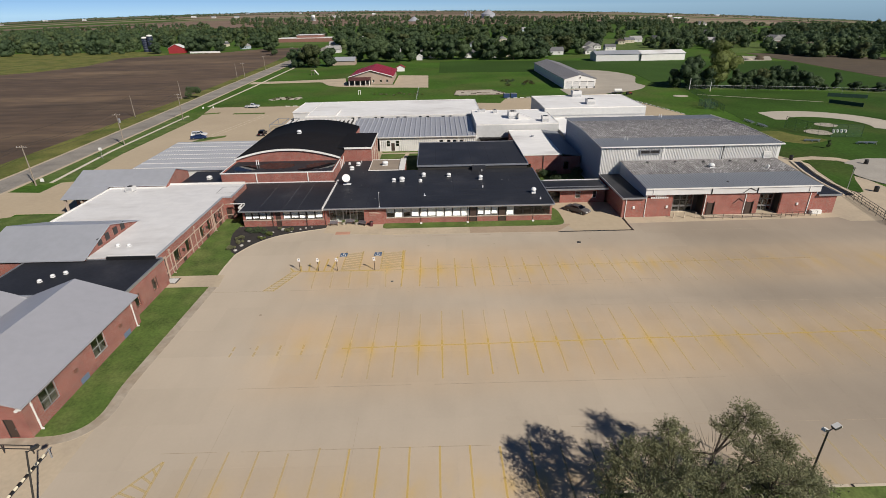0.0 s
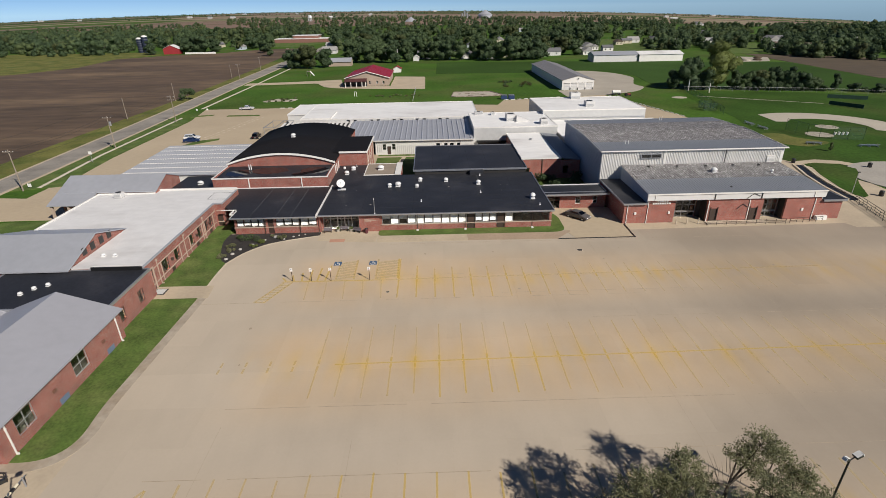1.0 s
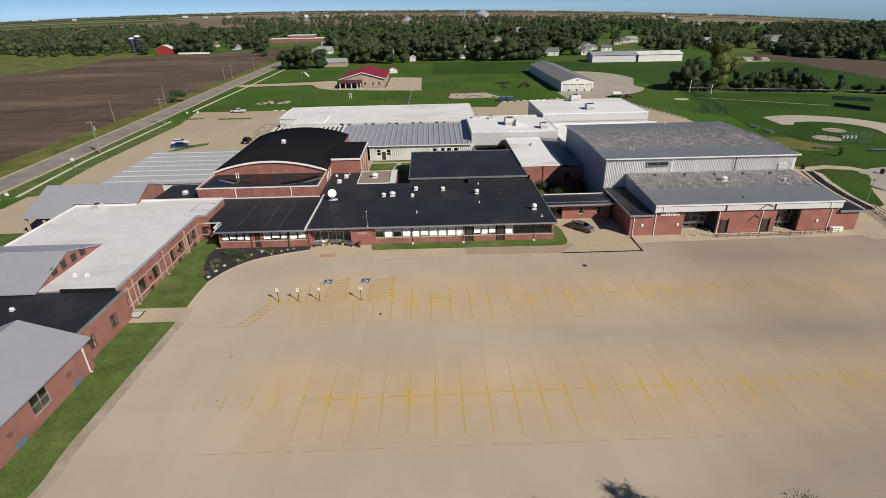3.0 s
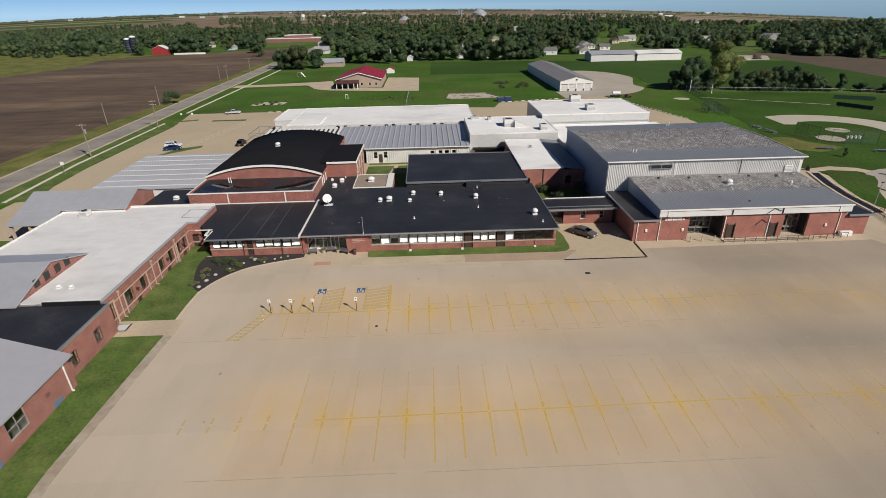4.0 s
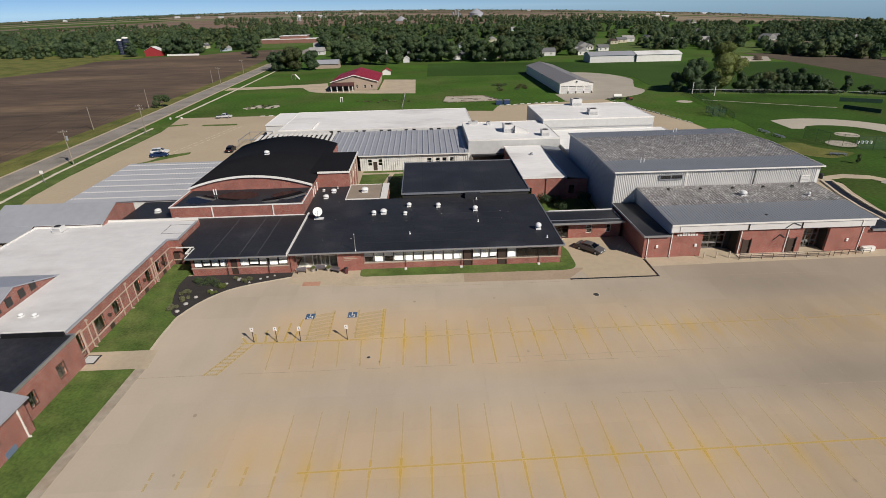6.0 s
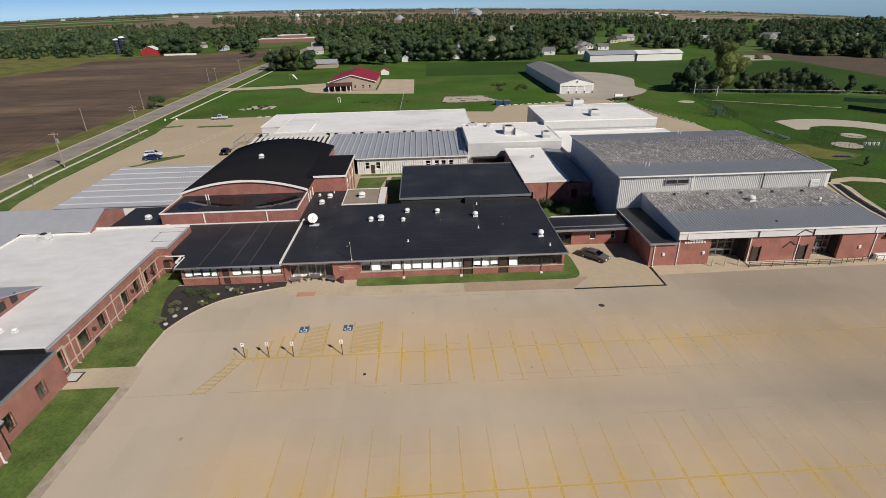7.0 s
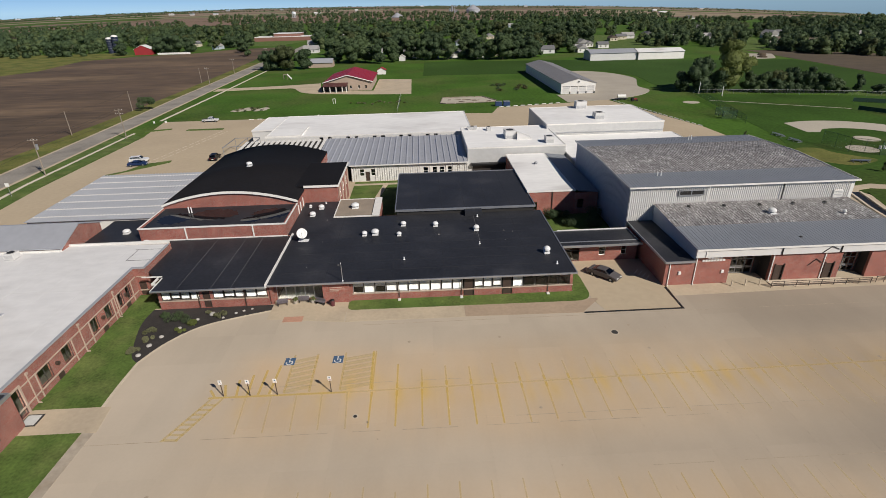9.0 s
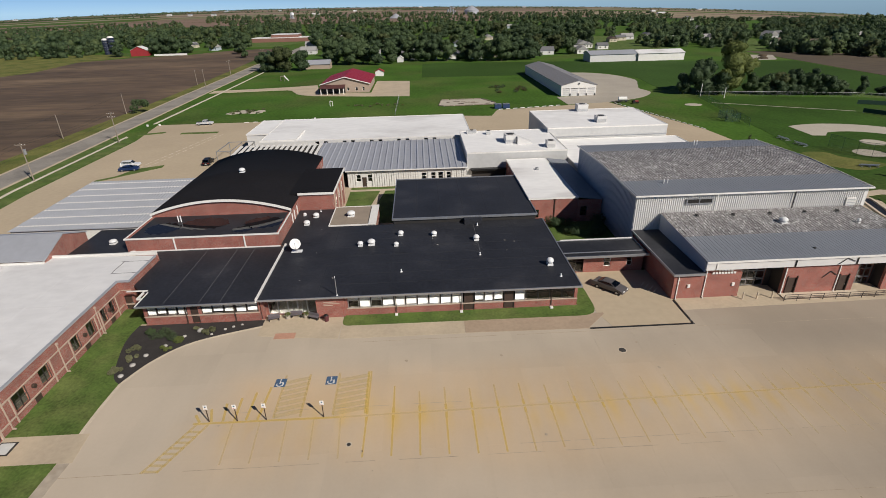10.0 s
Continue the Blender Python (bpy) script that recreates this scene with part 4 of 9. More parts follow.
def gabled(name, at, label, x0, x1, y0, y1, axis, eave, ridge, over, wall_mat, roof_mat, holes=None, ridge_at=None, category="building", roof_label="", sheet_w=1.2, thick=0.3):
    """A gabled block. axis: the way of the ridge."""
    holes = holes or {}
    b = thing(name, at, label, category)
    lo, hi = (x0, x1) if axis == "y" else (y0, y1)
    mid = (lo + hi) / 2 if ridge_at is None else ridge_at
    a0, a1 = (y0, y1) if axis == "y" else (x0, x1)
    for side, p, t in (("lo", lo, thick), ("hi", hi, -thick)):
        part("wall", wall_bm(axis, p, t, a0, a1, -0.1, eave, holes.get(side, ())), wall_mat, b)
    other = "x" if axis == "y" else "y"
    for side, p, t in (("a0", a0, thick), ("a1", a1, -thick)):
        part("wall", wall_bm(other, p, t, lo + thick, hi - thick, -0.1, eave, holes.get(side, ())), wall_mat, b)
        part("gable", extruded(bmesh.new(), [(lo, eave), (hi, eave), (mid, ridge - 0.02)], axis, min(p, p + t), max(p, p + t)), wall_mat, b)
    part("floor", boxes((x0 + thick, x1 - thick, y0 + thick, y1 - thick, -0.1, 0.04)), INSIDE, b)
    for e, s in ((lo, -1), (hi, 1)):
        run = abs(mid - e)
        dz = (ridge - eave) / run
        q = e + s * over
        prof = [(mid, ridge), (q, eave - dz * over), (q, eave - dz * over + 0.14), (mid, ridge + 0.14)]
        part("roof", extruded(bmesh.new(), prof, axis, a0 - over, a1 + over), roof_mat, b, roof_label)
        part("gutter", extruded(bmesh.new(), [(q, eave - dz * over - 0.02), (q + s * 0.12, eave - dz * over - 0.02), (q + s * 0.12, eave - dz * over + 0.12), (q, eave - dz * over + 0.12)], axis, a0 - over, a1 + over), roof_mat, b)
    # standing seams on both slopes
    n = int((a1 - a0 + 2 * over) / sheet_w)
    for e, s in ((lo, -1), (hi, 1)):
        run = abs(mid - e)
        dz = (ridge - eave) / run
        q = e + s * over
        bm = bmesh.new()
        extruded(bm, [(mid, ridge + 0.14), (q, eave - dz * over + 0.14), (q, eave - dz * over + 0.17), (mid, ridge + 0.17)], axis, -0.02, 0.02)
        bmesh.ops.translate(bm, verts=bm.verts, vec=-Vector(at))
        me = finish("seam", bm, roof_mat)
        for i in range(1, n):
            ob = new("seam", me)
            off = a0 - over + i * sheet_w
            ob.location = (off, 0, 0) if axis == "x" else (0, off, 0)
            ob.parent = b
    return b


hall = gabled("near_hall", (-46, 48.7, 0), "red brick hall with a pale grey steel gable roof", -52.4, -39.2, 38.8, 58.6, "y", 3.9, 6.3, 0.35, BRICK, GREY_METAL,
              {"hi": [(40.95, 43.3, 1.15, 3.3), (49.3, 51.75, 1.2, 3.35)], "a0": [(-41.35, -40.4, 0.05, 2.3)]}, ridge_at=-46.0, roof_label="smooth pale grey steel roof", sheet_w=60)
for a, b, zb, zt in ((40.95, 43.3, 1.15, 3.3), (49.3, 51.75, 1.2, 3.35)):
    window(hall, "y", -39.2, -1, a, b, zb, zt, 2, (0.5,), ALU, 0, "grey framed window with four lights", fr=0.1)
door(hall, "x", 38.8, 1, -41.35, -40.4, 0.05, 2.3, label="brown steel door in the front wall")
for a in (39.9, 57.6):
    downspout(hall, "y", -39.2, 1, a, 0.05, 3.8)
for a in (46.1, 54.6):
    part("wall_vent", bevelled(boxes((-39.2, -39.0, a - 0.24, a + 0.24, 1.95, 2.28)), 0.02, 1), mat("red_brown_vent", (0.16, 0.075, 0.05), 0.7, 0.1), hall)
    part("unit_panel", boxes((-39.2, -39.12, a + 0.2, a + 1.5, 0.1, 0.75)), mat("blue_grey_panel", (0.13, 0.17, 0.24), 0.6, 0.1), hall, "blue-grey ventilator panel")
part("flood_light", boxes((-39.3, -39.0, 38.55, 38.8, 3.5, 3.72), (-39.6, -39.35, 38.5, 38.8, 3.35, 3.55)), TRIM, hall, "white twin flood light")
gabled("rear_hall", (-60, 48.7, 0), "brick hall with a pale grey steel gable roof", -66.5, -52.8, 38.8, 58.6, "y", 3.9, 6.3, 0.2, BRICK, GREY_METAL, sheet_w=60)
east_gable = [(72.2, 73.2, 4.9, 6.1), (74.2, 75.2, 4.9, 6.1), (76.4, 77.4, 4.9, 6.1), (78.4, 79.4, 4.9, 6.1)]
pav = gabled("gable_pavilion", (-62, 75.7, 0), "brick pavilion with a grey steel gable roof", -66.8, -51.3, 68.5, 83.2, "x", 4.5, 6.85, 0.25, BRICK, PALE_METAL, thick=0.3, sheet_w=60)
for a, b, c, d in east_gable:
    part("louvre", boxes((-51.3, -51.22, a, b, c, d - 0.1)), DARK_FRAME, pav, "dark louvre in the brick gable")
west = gabled("west_pavilion", (-65, 106.5, 0), "brick pavilion with a grey steel gable roof", -74, -55, 101.5, 111.7, "x", 4.95, 6.85, 0.15, BRICK, PALE_METAL, sheet_w=60)
part("porch_roof", extruded(bmesh.new(), [(101.3, 4.85), (97.6, 3.55), (97.6, 3.69), (101.3, 5.0)], "x", -74.15, -66.4), PALE_METAL, west, "sloping grey porch roof")
for x in (-73.6, -70.4, -67.2):
    part("porch_post", boxes((x - 0.2, x + 0.2, 97.9, 98.3, -0.02, 3.62)), STONE, west)

# old gym under a bowed roof
old = thing("old_gym", (-34, 126, 0), "old red brick gym with a black bowed roof", "building")
part("wall", wall_bm("x", 106.05, 0.35, -45.6, -22.1, 3.0, 5.6), BRICK, old)
part("wall", wall_bm("y", -22.1, -0.35, 106.4, 148, 3.0, 5.72), BRICK, old)
part("wall", wall_bm("y", -45.6, 0.35, 106.4, 148, -0.1, 5.72), BRICK, old)
part("front_roof", boxes((-45.2, -22.5, 106.2, 115.5, 5.3, 5.6)), MEMBRANE, old, "black lower roof in front of the bow")
parts_of("roof_edge", ((-45.75, -21.95, 105.95, 106.2, 5.6, 5.8), (-22.2, -21.98, 106.2, 115.2, 5.72, 5.8), (-45.7, -45.5, 106.2, 115.2, 5.72, 5.8)), TRIM, old, "white coping")
part("base_trim", boxes((-45.2, -22.0, 105.97, 106.05, 3.5, 3.68)), TRIM, old)
for x in (-38.2, -27.4):
    part("downspout", boxes((x - 0.09, x + 0.09, 105.9, 106.04, 3.68, 5.6)), TRIM, old)


def bow(u):
    """Height of the bowed roof at u from -1 to 1 across."""
    return 6.1 + 2.1 * (1 - u * u)


us = [i / 12 - 1 for i in range(25)]
prof = [(-33.85 + 11.9 * u, bow(u)) for u in us]
part("gable", extruded(bmesh.new(), [(-45.6, 5.5), *prof, (-22.1, 5.5)], "y", 115.4, 115.8), BRICK, old, "brick segment under the bow")
part("roof", extruded(bmesh.new(), [*prof, *((x, z + 0.22) for x, z in prof[::-1])], "y", 115.2, 148.4), SHINGLE, old, "black bowed roof", True)
part("barge", extruded(bmesh.new(), [*((x, z - 0.12) for x, z in prof), *((x, z + 0.27) for x, z in prof[::-1])], "y", 115.0, 115.2), TRIM, old, "white curved edge")
part("wall", extruded(bmesh.new(), [(-45.6, 4.0), *prof, (-22.1, 4.0)], "y", 148.0, 148.35), BRICK, old)
part("annex_wall", wall_bm("x", 121.3, 0.35, -22.1, -15.8, -0.1, 6.7), BRICK, old)
part("annex_wall", wall_bm("y", -15.8, -0.35, 121.65, 136.6, -0.1, 6.7, [(124, 125.6, 3.2, 5.2), (128, 129.6, 3.2, 5.2), (132, 133.6, 3.2, 5.2)]), BRICK, old)
part("annex_wall", wall_bm("x", 136.6, -0.35, -22.1, -16.15, -0.1, 6.7), BRICK, old)
part("annex_roof", boxes((-23.5, -15.6, 121.15, 136.75, 6.7, 6.92)), SHINGLE, old, "flat black roof beside the bow")
parts_of("roof_edge", ((-22.0, -15.5, 121.0, 121.15, 6.6, 7.0), (-15.6, -15.45, 121.15, 136.8, 6.6, 7.0)), TRIM, old)
for a in (124, 128, 132):
    window(old, "y", -15.8, -1, a, a + 1.6, 3.2, 5.2, 2, (0.5,), TRIM, 0)
for a in (123.2, 127, 131, 135.2):
    part("pilaster", boxes((-15.8, -15.62, a - 0.2, a + 0.2, 0, 6.6)), STONE, old)
for a in (115.5, 117.2, 119.4):
    part("downspout", boxes((-22.1, -21.95, a - 0.08, a + 0.08, 3.6, 5.3)), TRIM, old)
court = flat_building("courtyard_block", (-12, 117.5, 0), "low block with a tan gravel roof", -15.6, -7.6, 113.4, 122.3, 3.55, BRICK, mat("gravel_roof", (0.27, 0.22, 0.17), 0.95, 0.15, 0.4, 5.0), TRIM, parapet=0.08)
part("roof_edge", boxes((-8.8, -7.5, 113.3, 122.4, 3.56, 3.75)), TRIM, court, "wide white roof edge")
flat_building("boiler_block", (-18.8, 113.7, 0), "low brick block with a black roof", -22.0, -15.7, 106.5, 121.2, 3.62, BRICK, MEMBRANE, TRIM, parapet=0.0)

flat_building("west_boiler_block", (-50, 109, 0), "low brick block with a black roof", -54.9, -45.75, 103.6, 115.6, 3.55, BRICK, MEMBRANE, ALU, parapet=0.0)
# library core, white-roofed block and steel lean-to
# Walls are dark: shade below the roof edge put into their colour.
core = flat_building("library_block", (8, 123, 0), "raised block with a black membrane roof", -4.4, 20.0, 113.0, 134.0, 4.55, DARK_FRAME, MEMBRANE, ALU, parapet=0.14, over=0.25)
part("roof_bridge", boxes((7.6, 10.6, 111.4, 113.0, 3.55, 4.45)), MEMBRANE, core, "black flashing over the roof step")
part("roof_seam", boxes((9.0, 9.1, 99.5, 112.2, 3.611, 3.62)), ROOF_SEAM, main)
slab("courtyard_lawn", [(-15.4, 122.4), (-4.6, 122.4), (-4.6, 143.8), (-15.4, 143.8)], -0.1, 0.04, LAWN, "small lawn in the courtyard", category="lawn")
slab("courtyard_path", [(-11.6, 122.5), (-10.6, 122.5), (-7.6, 141), (-4.7, 141), (-4.7, 142.2), (-15.4, 142.2), (-15.4, 141), (-8.7, 141)], -0.1, 0.05, WALK, "pale path across the courtyard", category="path")
wb = flat_building("white_roof_block", (24.6, 132, 0), "brick block with a white membrane roof", 20.2, 29.2, 119.4, 145.5, 4.85, BRICK, BRIGHT_ROOF, TRIM, parapet=0.06, over=0.1,
                   holes={"s": [(20.9, 22.1, 1.0, 2.6)]})
window(wb, "x", 119.4, 1, 20.9, 22.1, 1.0, 2.6, 2, (0.5,), DARK_FRAME, 0)
part("downspout", boxes((24.9, 25.05, 119.25, 119.4, 0.1, 4.6)), BROWN_DOOR, wb)
lean = thing("lean_to", (31.5, 132, 0), "steel lean-to with a blue-grey sloping roof", "building")
part("wall", wall_bm("x", 119.2, 0.3, 29.2, 33.7, -0.1, 4.3, [(29.8, 31.0, 1.2, 3.0)]), BRICK, lean)
window(lean, "x", 119.2, 1, 29.8, 31.0, 1.2, 3.0, 1, (0.5,), DARK_FRAME, 0)
part("roof", extruded(bmesh.new(), [(29.35, 4.85), (33.75, 4.3), (33.75, 4.45), (29.35, 5.0)], "y", 118.9, 145), BLUE_METAL, lean)

# brick connector
con = flat_building("connector", (27.2, 101.5, 0), "low brick connector with a black roof", 21.25, 33.7, 99.5, 103.9, 3.3, BRICK, MEMBRANE, ALU, parapet=0.1, over=0.0,
                    holes={"s": [(22.2, 24.6, 0.05, 2.5), (27.7, 28.7, 0.9, 2.4), (31.2, 32.0, 0.9, 2.4)]}, skip=("w", "e"))
part("canopy", boxes((21.25, 33.9, 98.3, 99.5, 3.08, 3.32)), MEMBRANE, con)
part("gutter", boxes((21.25, 33.9, 98.15, 98.3, 3.02, 3.38)), ALU, con)
part("roof_edge", boxes((22.0, 33.6, 103.85, 104.0, 3.3, 3.5)), TRIM, con)
window(con, "x", 99.5, 1, 22.2, 24.6, 0.05, 2.5, 2, (0.75,), DARK_FRAME, 0)
for a, b in ((27.7, 28.7), (31.2, 32.0)):
    window(con, "x", 99.5, 1, a, b, 0.9, 2.4, 1, (0.5,), TRIM, 0)
slab("side_court", [(21.3, 104), (33.6, 104), (33.6, 119.2), (20.2, 119.2), (20.2, 113)], -0.1, 0.03, LAWN, "shaded grass court beside the gym", category="lawn")

# big steel gym
gym = thing("steel_gym", (53, 121, 0), "tall steel-clad gym with a weathered grey roof", "building")
GX0, GX1, GY0, GY1, GZ = 34.0, 71.6, 105.6, 136.4, 9.75
part("wall", boxes((GX0 + 0.1, GX1 - 0.1, GY0 + 0.1, GY0 + 0.3, -0.1, GZ)), SIDING, gym)
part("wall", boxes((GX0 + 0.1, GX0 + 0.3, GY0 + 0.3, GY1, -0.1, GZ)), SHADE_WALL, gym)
part("wall", boxes((GX1 - 0.3, GX1 - 0.1, GY0 + 0.3, GY1, -0.1, GZ)), SIDING, gym)
part("wall", boxes((GX0 + 0.3, GX1 - 0.3, GY1 - 0.2, GY1, -0.1, GZ)), SIDING, gym)
panel_run(gym, "wall_panel", SIDING, (GX0, GY0 + 0.1, 3.4), (1, 0, 0), (0, 0, 1), (0, -1, 0), 1.0, 37, GZ - 3.4, 3, 0.11, 0.10, label="ribbed tan steel sheet")
panel_run(gym, "side_panel", SHADE_WALL, (GX0 + 0.1, GY1, 0), (0, -1, 0), (0, 0, 1), (-1, 0, 0), 1.0, 30, GZ, 2, 0.05, 0.1, label="ribbed steel sheet, its grey standing for shade")
ridge_y, rise = (GY0 + GY1) / 2, 0.55
for a, b, m, lab in ((0.0, 0.42, BLUE_METAL, "smooth blue-grey steel roof sheet"), (0.42, 1.0, WORN_METAL, "rust-worn grey steel roof sheet")):
    y_a, y_b = GY0 - 0.3 + a * (ridge_y - GY0 + 0.3), GY0 - 0.3 + b * (ridge_y - GY0 + 0.3)
    z_a, z_b = GZ + 0.05 + rise * a, GZ + 0.05 + rise * b
    panel_run(gym, "roof_panel", m, (GX0 - 0.25, y_a, z_a), (1, 0, 0), (0, y_b - y_a, z_b - z_a), (0, 0, 1), 1.02, 37, math.hypot(y_b - y_a, z_b - z_a) - 0.02, 2, 0.032 if m is BLUE_METAL else 0.05, 0.07, label=lab)
for a, b, m in ((0.0, 0.62, WORN_METAL), (0.62, 1.0, BLUE_METAL)):
    y_a, y_b = ridge_y + a * (GY1 + 0.3 - ridge_y), ridge_y + b * (GY1 + 0.3 - ridge_y)
    z_a, z_b = GZ + 0.05 + rise * (1 - a), GZ + 0.05 + rise * (1 - b)
    panel_run(gym, "roof_panel", m, (GX0 - 0.25, y_a, z_a), (1, 0, 0), (0, y_b - y_a, z_b - z_a), (0, 0, 1), 1.02, 37, math.hypot(y_b - y_a, z_b - z_a) - 0.02, 2, 0.032 if m is BLUE_METAL else 0.05, 0.07)
part("gutter", boxes((GX0 - 0.3, GX1 + 0.3, GY0 - 0.5, GY0 - 0.3, GZ - 0.12, GZ + 0.1)), TRIM, gym)
part("rake_trim", extruded(bmesh.new(), [(GY0 - 0.3, GZ - 0.15), (ridge_y, GZ + rise - 0.1), (GY1 + 0.3, GZ - 0.15), (GY1 + 0.3, GZ + 0.14), (ridge_y, GZ + rise + 0.16), (GY0 - 0.3, GZ + 0.14)], "x", GX0 - 0.34, GX0 - 0.26), ALU, gym)
part("rake_trim", extruded(bmesh.new(), [(GY0 - 0.3, GZ - 0.15), (ridge_y, GZ + rise - 0.1), (GY1 + 0.3, GZ - 0.15), (GY1 + 0.3, GZ + 0.14), (ridge_y, GZ + rise + 0.16), (GY0 - 0.3, GZ + 0.14)], "x", GX1 + 0.2, GX1 + 0.28), TRIM, gym)
bm = boxes((42.0, 46.2, 105.3, 105.52, 8.1, 8.25), (42.0, 46.2, 105.3, 105.52, 8.9, 9.05), (42.0, 42.15, 105.3, 105.52, 8.25, 8.9), (44.0, 44.15, 105.3, 105.52, 8.25, 8.9), (46.05, 46.2, 105.3, 105.52, 8.25, 8.9))
louvre = part("louvre", bm, ALU, gym, "grey framed louvre high in the steel wall")
for i in range(5):
    part("slat", boxes((42.15, 46.05, 105.36, 105.5, 8.27 + i * 0.125, 8.34 + i * 0.125)), DARK_FRAME, louvre)
hatch = part("access_hatch", boxes((68.1, 69.6, 105.33, 105.52, 6.6, 8.1)), TRIM, gym, "white louvred hatch in the steel wall")
for i in range(5):
    part("slat", boxes((68.2, 69.5, 105.29, 105.33, 6.75 + i * 0.27, 6.83 + i * 0.27)), STEEL, hatch)
for a in (46.9, 59.3):
    part("downspout", boxes((a - 0.06, a + 0.06, 105.22, 105.34, 6.5, GZ - 0.1)), BLACK if a > 50 else TRIM, gym)

# gym lobby: brick front under a steel roof, with low black-roofed ends
# Near-black colour that carries the shade of the door recesses.
RECESS_DARK = mat("recess_dark", (0.030, 0.025, 0.023), 0.6, 0.15, 0.6, 4.0)
lob = thing("gym_lobby", (54, 98, 0), "red brick gym lobby with a deep white fascia and steel roof", "building")
LY = 90.9
part("wall", wall_bm("x", LY, 0.4, 34.3, 43.6, -0.1, 3.7), BRICK, lob)
part("wall", wall_bm("x", LY, 0.4, 49.6, 59.8, -0.1, 4.42, [(50.3, 51.5, 0.05, 2.5), (57.6, 58.8, 0.05, 2.5)]), BRICK, lob)
part("wall", wall_bm("x", LY, 0.4, 64.0, 74.4, -0.1, 3.7), BRICK, lob)
parts_of("wall_top", ((38.5, 43.6, LY + 0.002, LY + 0.4, 3.96, 4.42), (64.0, 70.4, LY + 0.002, LY + 0.4, 3.7, 4.42)), BRICK, lob)
part("wall", wall_bm("y", 34.3, 0.4, LY + 0.4, 105.5, -0.1, 3.7), BRICK, lob)
part("wall", wall_bm("y", 74.4, -0.4, LY + 0.4, 105.5, -0.1, 3.7), BRICK, lob)
DOOR_FRAME = mat("grey_door_frame", (0.20, 0.19, 0.18), 0.5, 0.15, 1.0, 5.0, metal=0.3)
for a, b, back, side in ((43.6, 49.6, 93.4, 0.9), (59.8, 64.0, 92.7, 0.35)):
    part("recess_wall", wall_bm("x", back, 0.3, a, b, -0.1, 4.42, [(a + 0.12, b - side, 0.05, 3.5)]), BRICK, lob)
    parts_of("recess_wall", ((a - 0.35, a, 91.3, 97.0, -0.1, 4.42), (b, b + 0.35, 91.3, 97.0, -0.1, 4.42)), BRICK, lob)
    # Panels added over the brick to paint the recess's shade.
    parts_of("recess_panel", ((a, a + 0.06, 91.32, back - 0.02, 0.02, 4.4), (b - 0.06, b, 91.32, back - 0.02, 0.02, 4.4), (b - side + 0.03, b - 0.07, back - 0.1, back - 0.01, 0.02, 4.4), (a + 0.07, b - side + 0.02, back - 0.1, back - 0.01, 3.52, 4.4)), RECESS_DARK, lob, "near-black panel standing in for the recess's shade")
    window(lob, "x", back, 1, a + 0.12, b - side, 0.05, 3.5, 4, (0.34, 0.68), DOOR_FRAME, 0, "glazed lobby doors in a grey frame", fr=0.15)
    for i in range(4):
        w = (b - side - a - 0.12) / 4
        part("push_bar", boxes((a + 0.28 + i * w, a + 0.04 + (i + 1) * w, back - 0.02, back + 0.04, 1.0, 1.12)), STEEL, lob)
part("floor", boxes((34.7, 74.0, 91.3, 105.4, -0.1, 0.03)), INSIDE, lob)
for a in (50.3, 57.6):
    door(lob, "x", LY, 1, a, a + 1.2, 0.05, 2.5, label="dark brown door in a brick reveal")
    bm = boxes((a - 0.12, a, LY - 0.12, LY + 0.02, 0, 2.75), (a + 1.2, a + 1.32, LY - 0.12, LY + 0.02, 0, 2.75))
    part("door_surround", bm, BROWN_DOOR, lob)
part("low_roof", boxes((34.1, 38.3, 90.6, 105.5, 3.7, 3.95)), MEMBRANE, lob, "low black roof")
part("low_roof", boxes((70.6, 74.7, 90.6, 105.5, 3.55, 3.8)), MEMBRANE, lob)
parts_of("gutter", ((33.95, 38.3, 90.45, 90.6, 3.68, 4.0), (70.6, 74.9, 90.45, 90.6, 3.5, 3.86), (74.7, 74.9, 90.6, 105.5, 3.5, 3.86), (33.95, 34.1, 90.6, 105.5, 3.68, 4.0)), ALU, lob)
parts_of("upper_wall", ((38.3, 38.5, 91.0, 105.5, 3.95, 5.55), (70.4, 70.6, 91.0, 105.5, 3.8, 5.5)), SHADE_WALL, lob, "steel upstand in the same shade grey")
part("fascia", boxes((38.2, 70.7, 90.5, 90.75, 4.4, 5.55)), WHITE_WALL, lob, "deep white steel fascia")
part("soffit", boxes((38.5, 70.4, 90.75, 95.6, 4.42, 4.6)), TRIM, lob)
part("gutter", boxes((38.1, 70.8, 90.32, 90.5, 5.5, 5.74)), TRIM, lob)
LR = (105.5 - 90.45, 6.75 - 5.72)
for a, b, m, lab in ((0.0, 0.47, BLUE_METAL, "smooth blue-grey steel roof sheet"), (0.47, 1.0, WORN_METAL, "rust-worn grey steel roof sheet")):
    panel_run(lob, "roof_panel", m, (38.15, 90.45 + a * LR[0], 5.72 + a * LR[1]), (1, 0, 0), (0, LR[0], LR[1]), (0, 0, 1), 1.02, 32, (b - a) * math.hypot(*LR) - 0.02, 2, 0.032 if m is BLUE_METAL else 0.05, 0.07, label=lab)
part("side_gable", extruded(bmesh.new(), [(91.0, 5.5), (105.5, 5.5), (105.5, 6.7), (91.0, 5.62)], "x", 38.22, 38.4), SHADE_WALL, lob)
part("side_gable", extruded(bmesh.new(), [(91.0, 5.4), (105.5, 5.4), (105.5, 6.7), (91.0, 5.62)], "x", 70.5, 70.68), SHADE_WALL, lob)
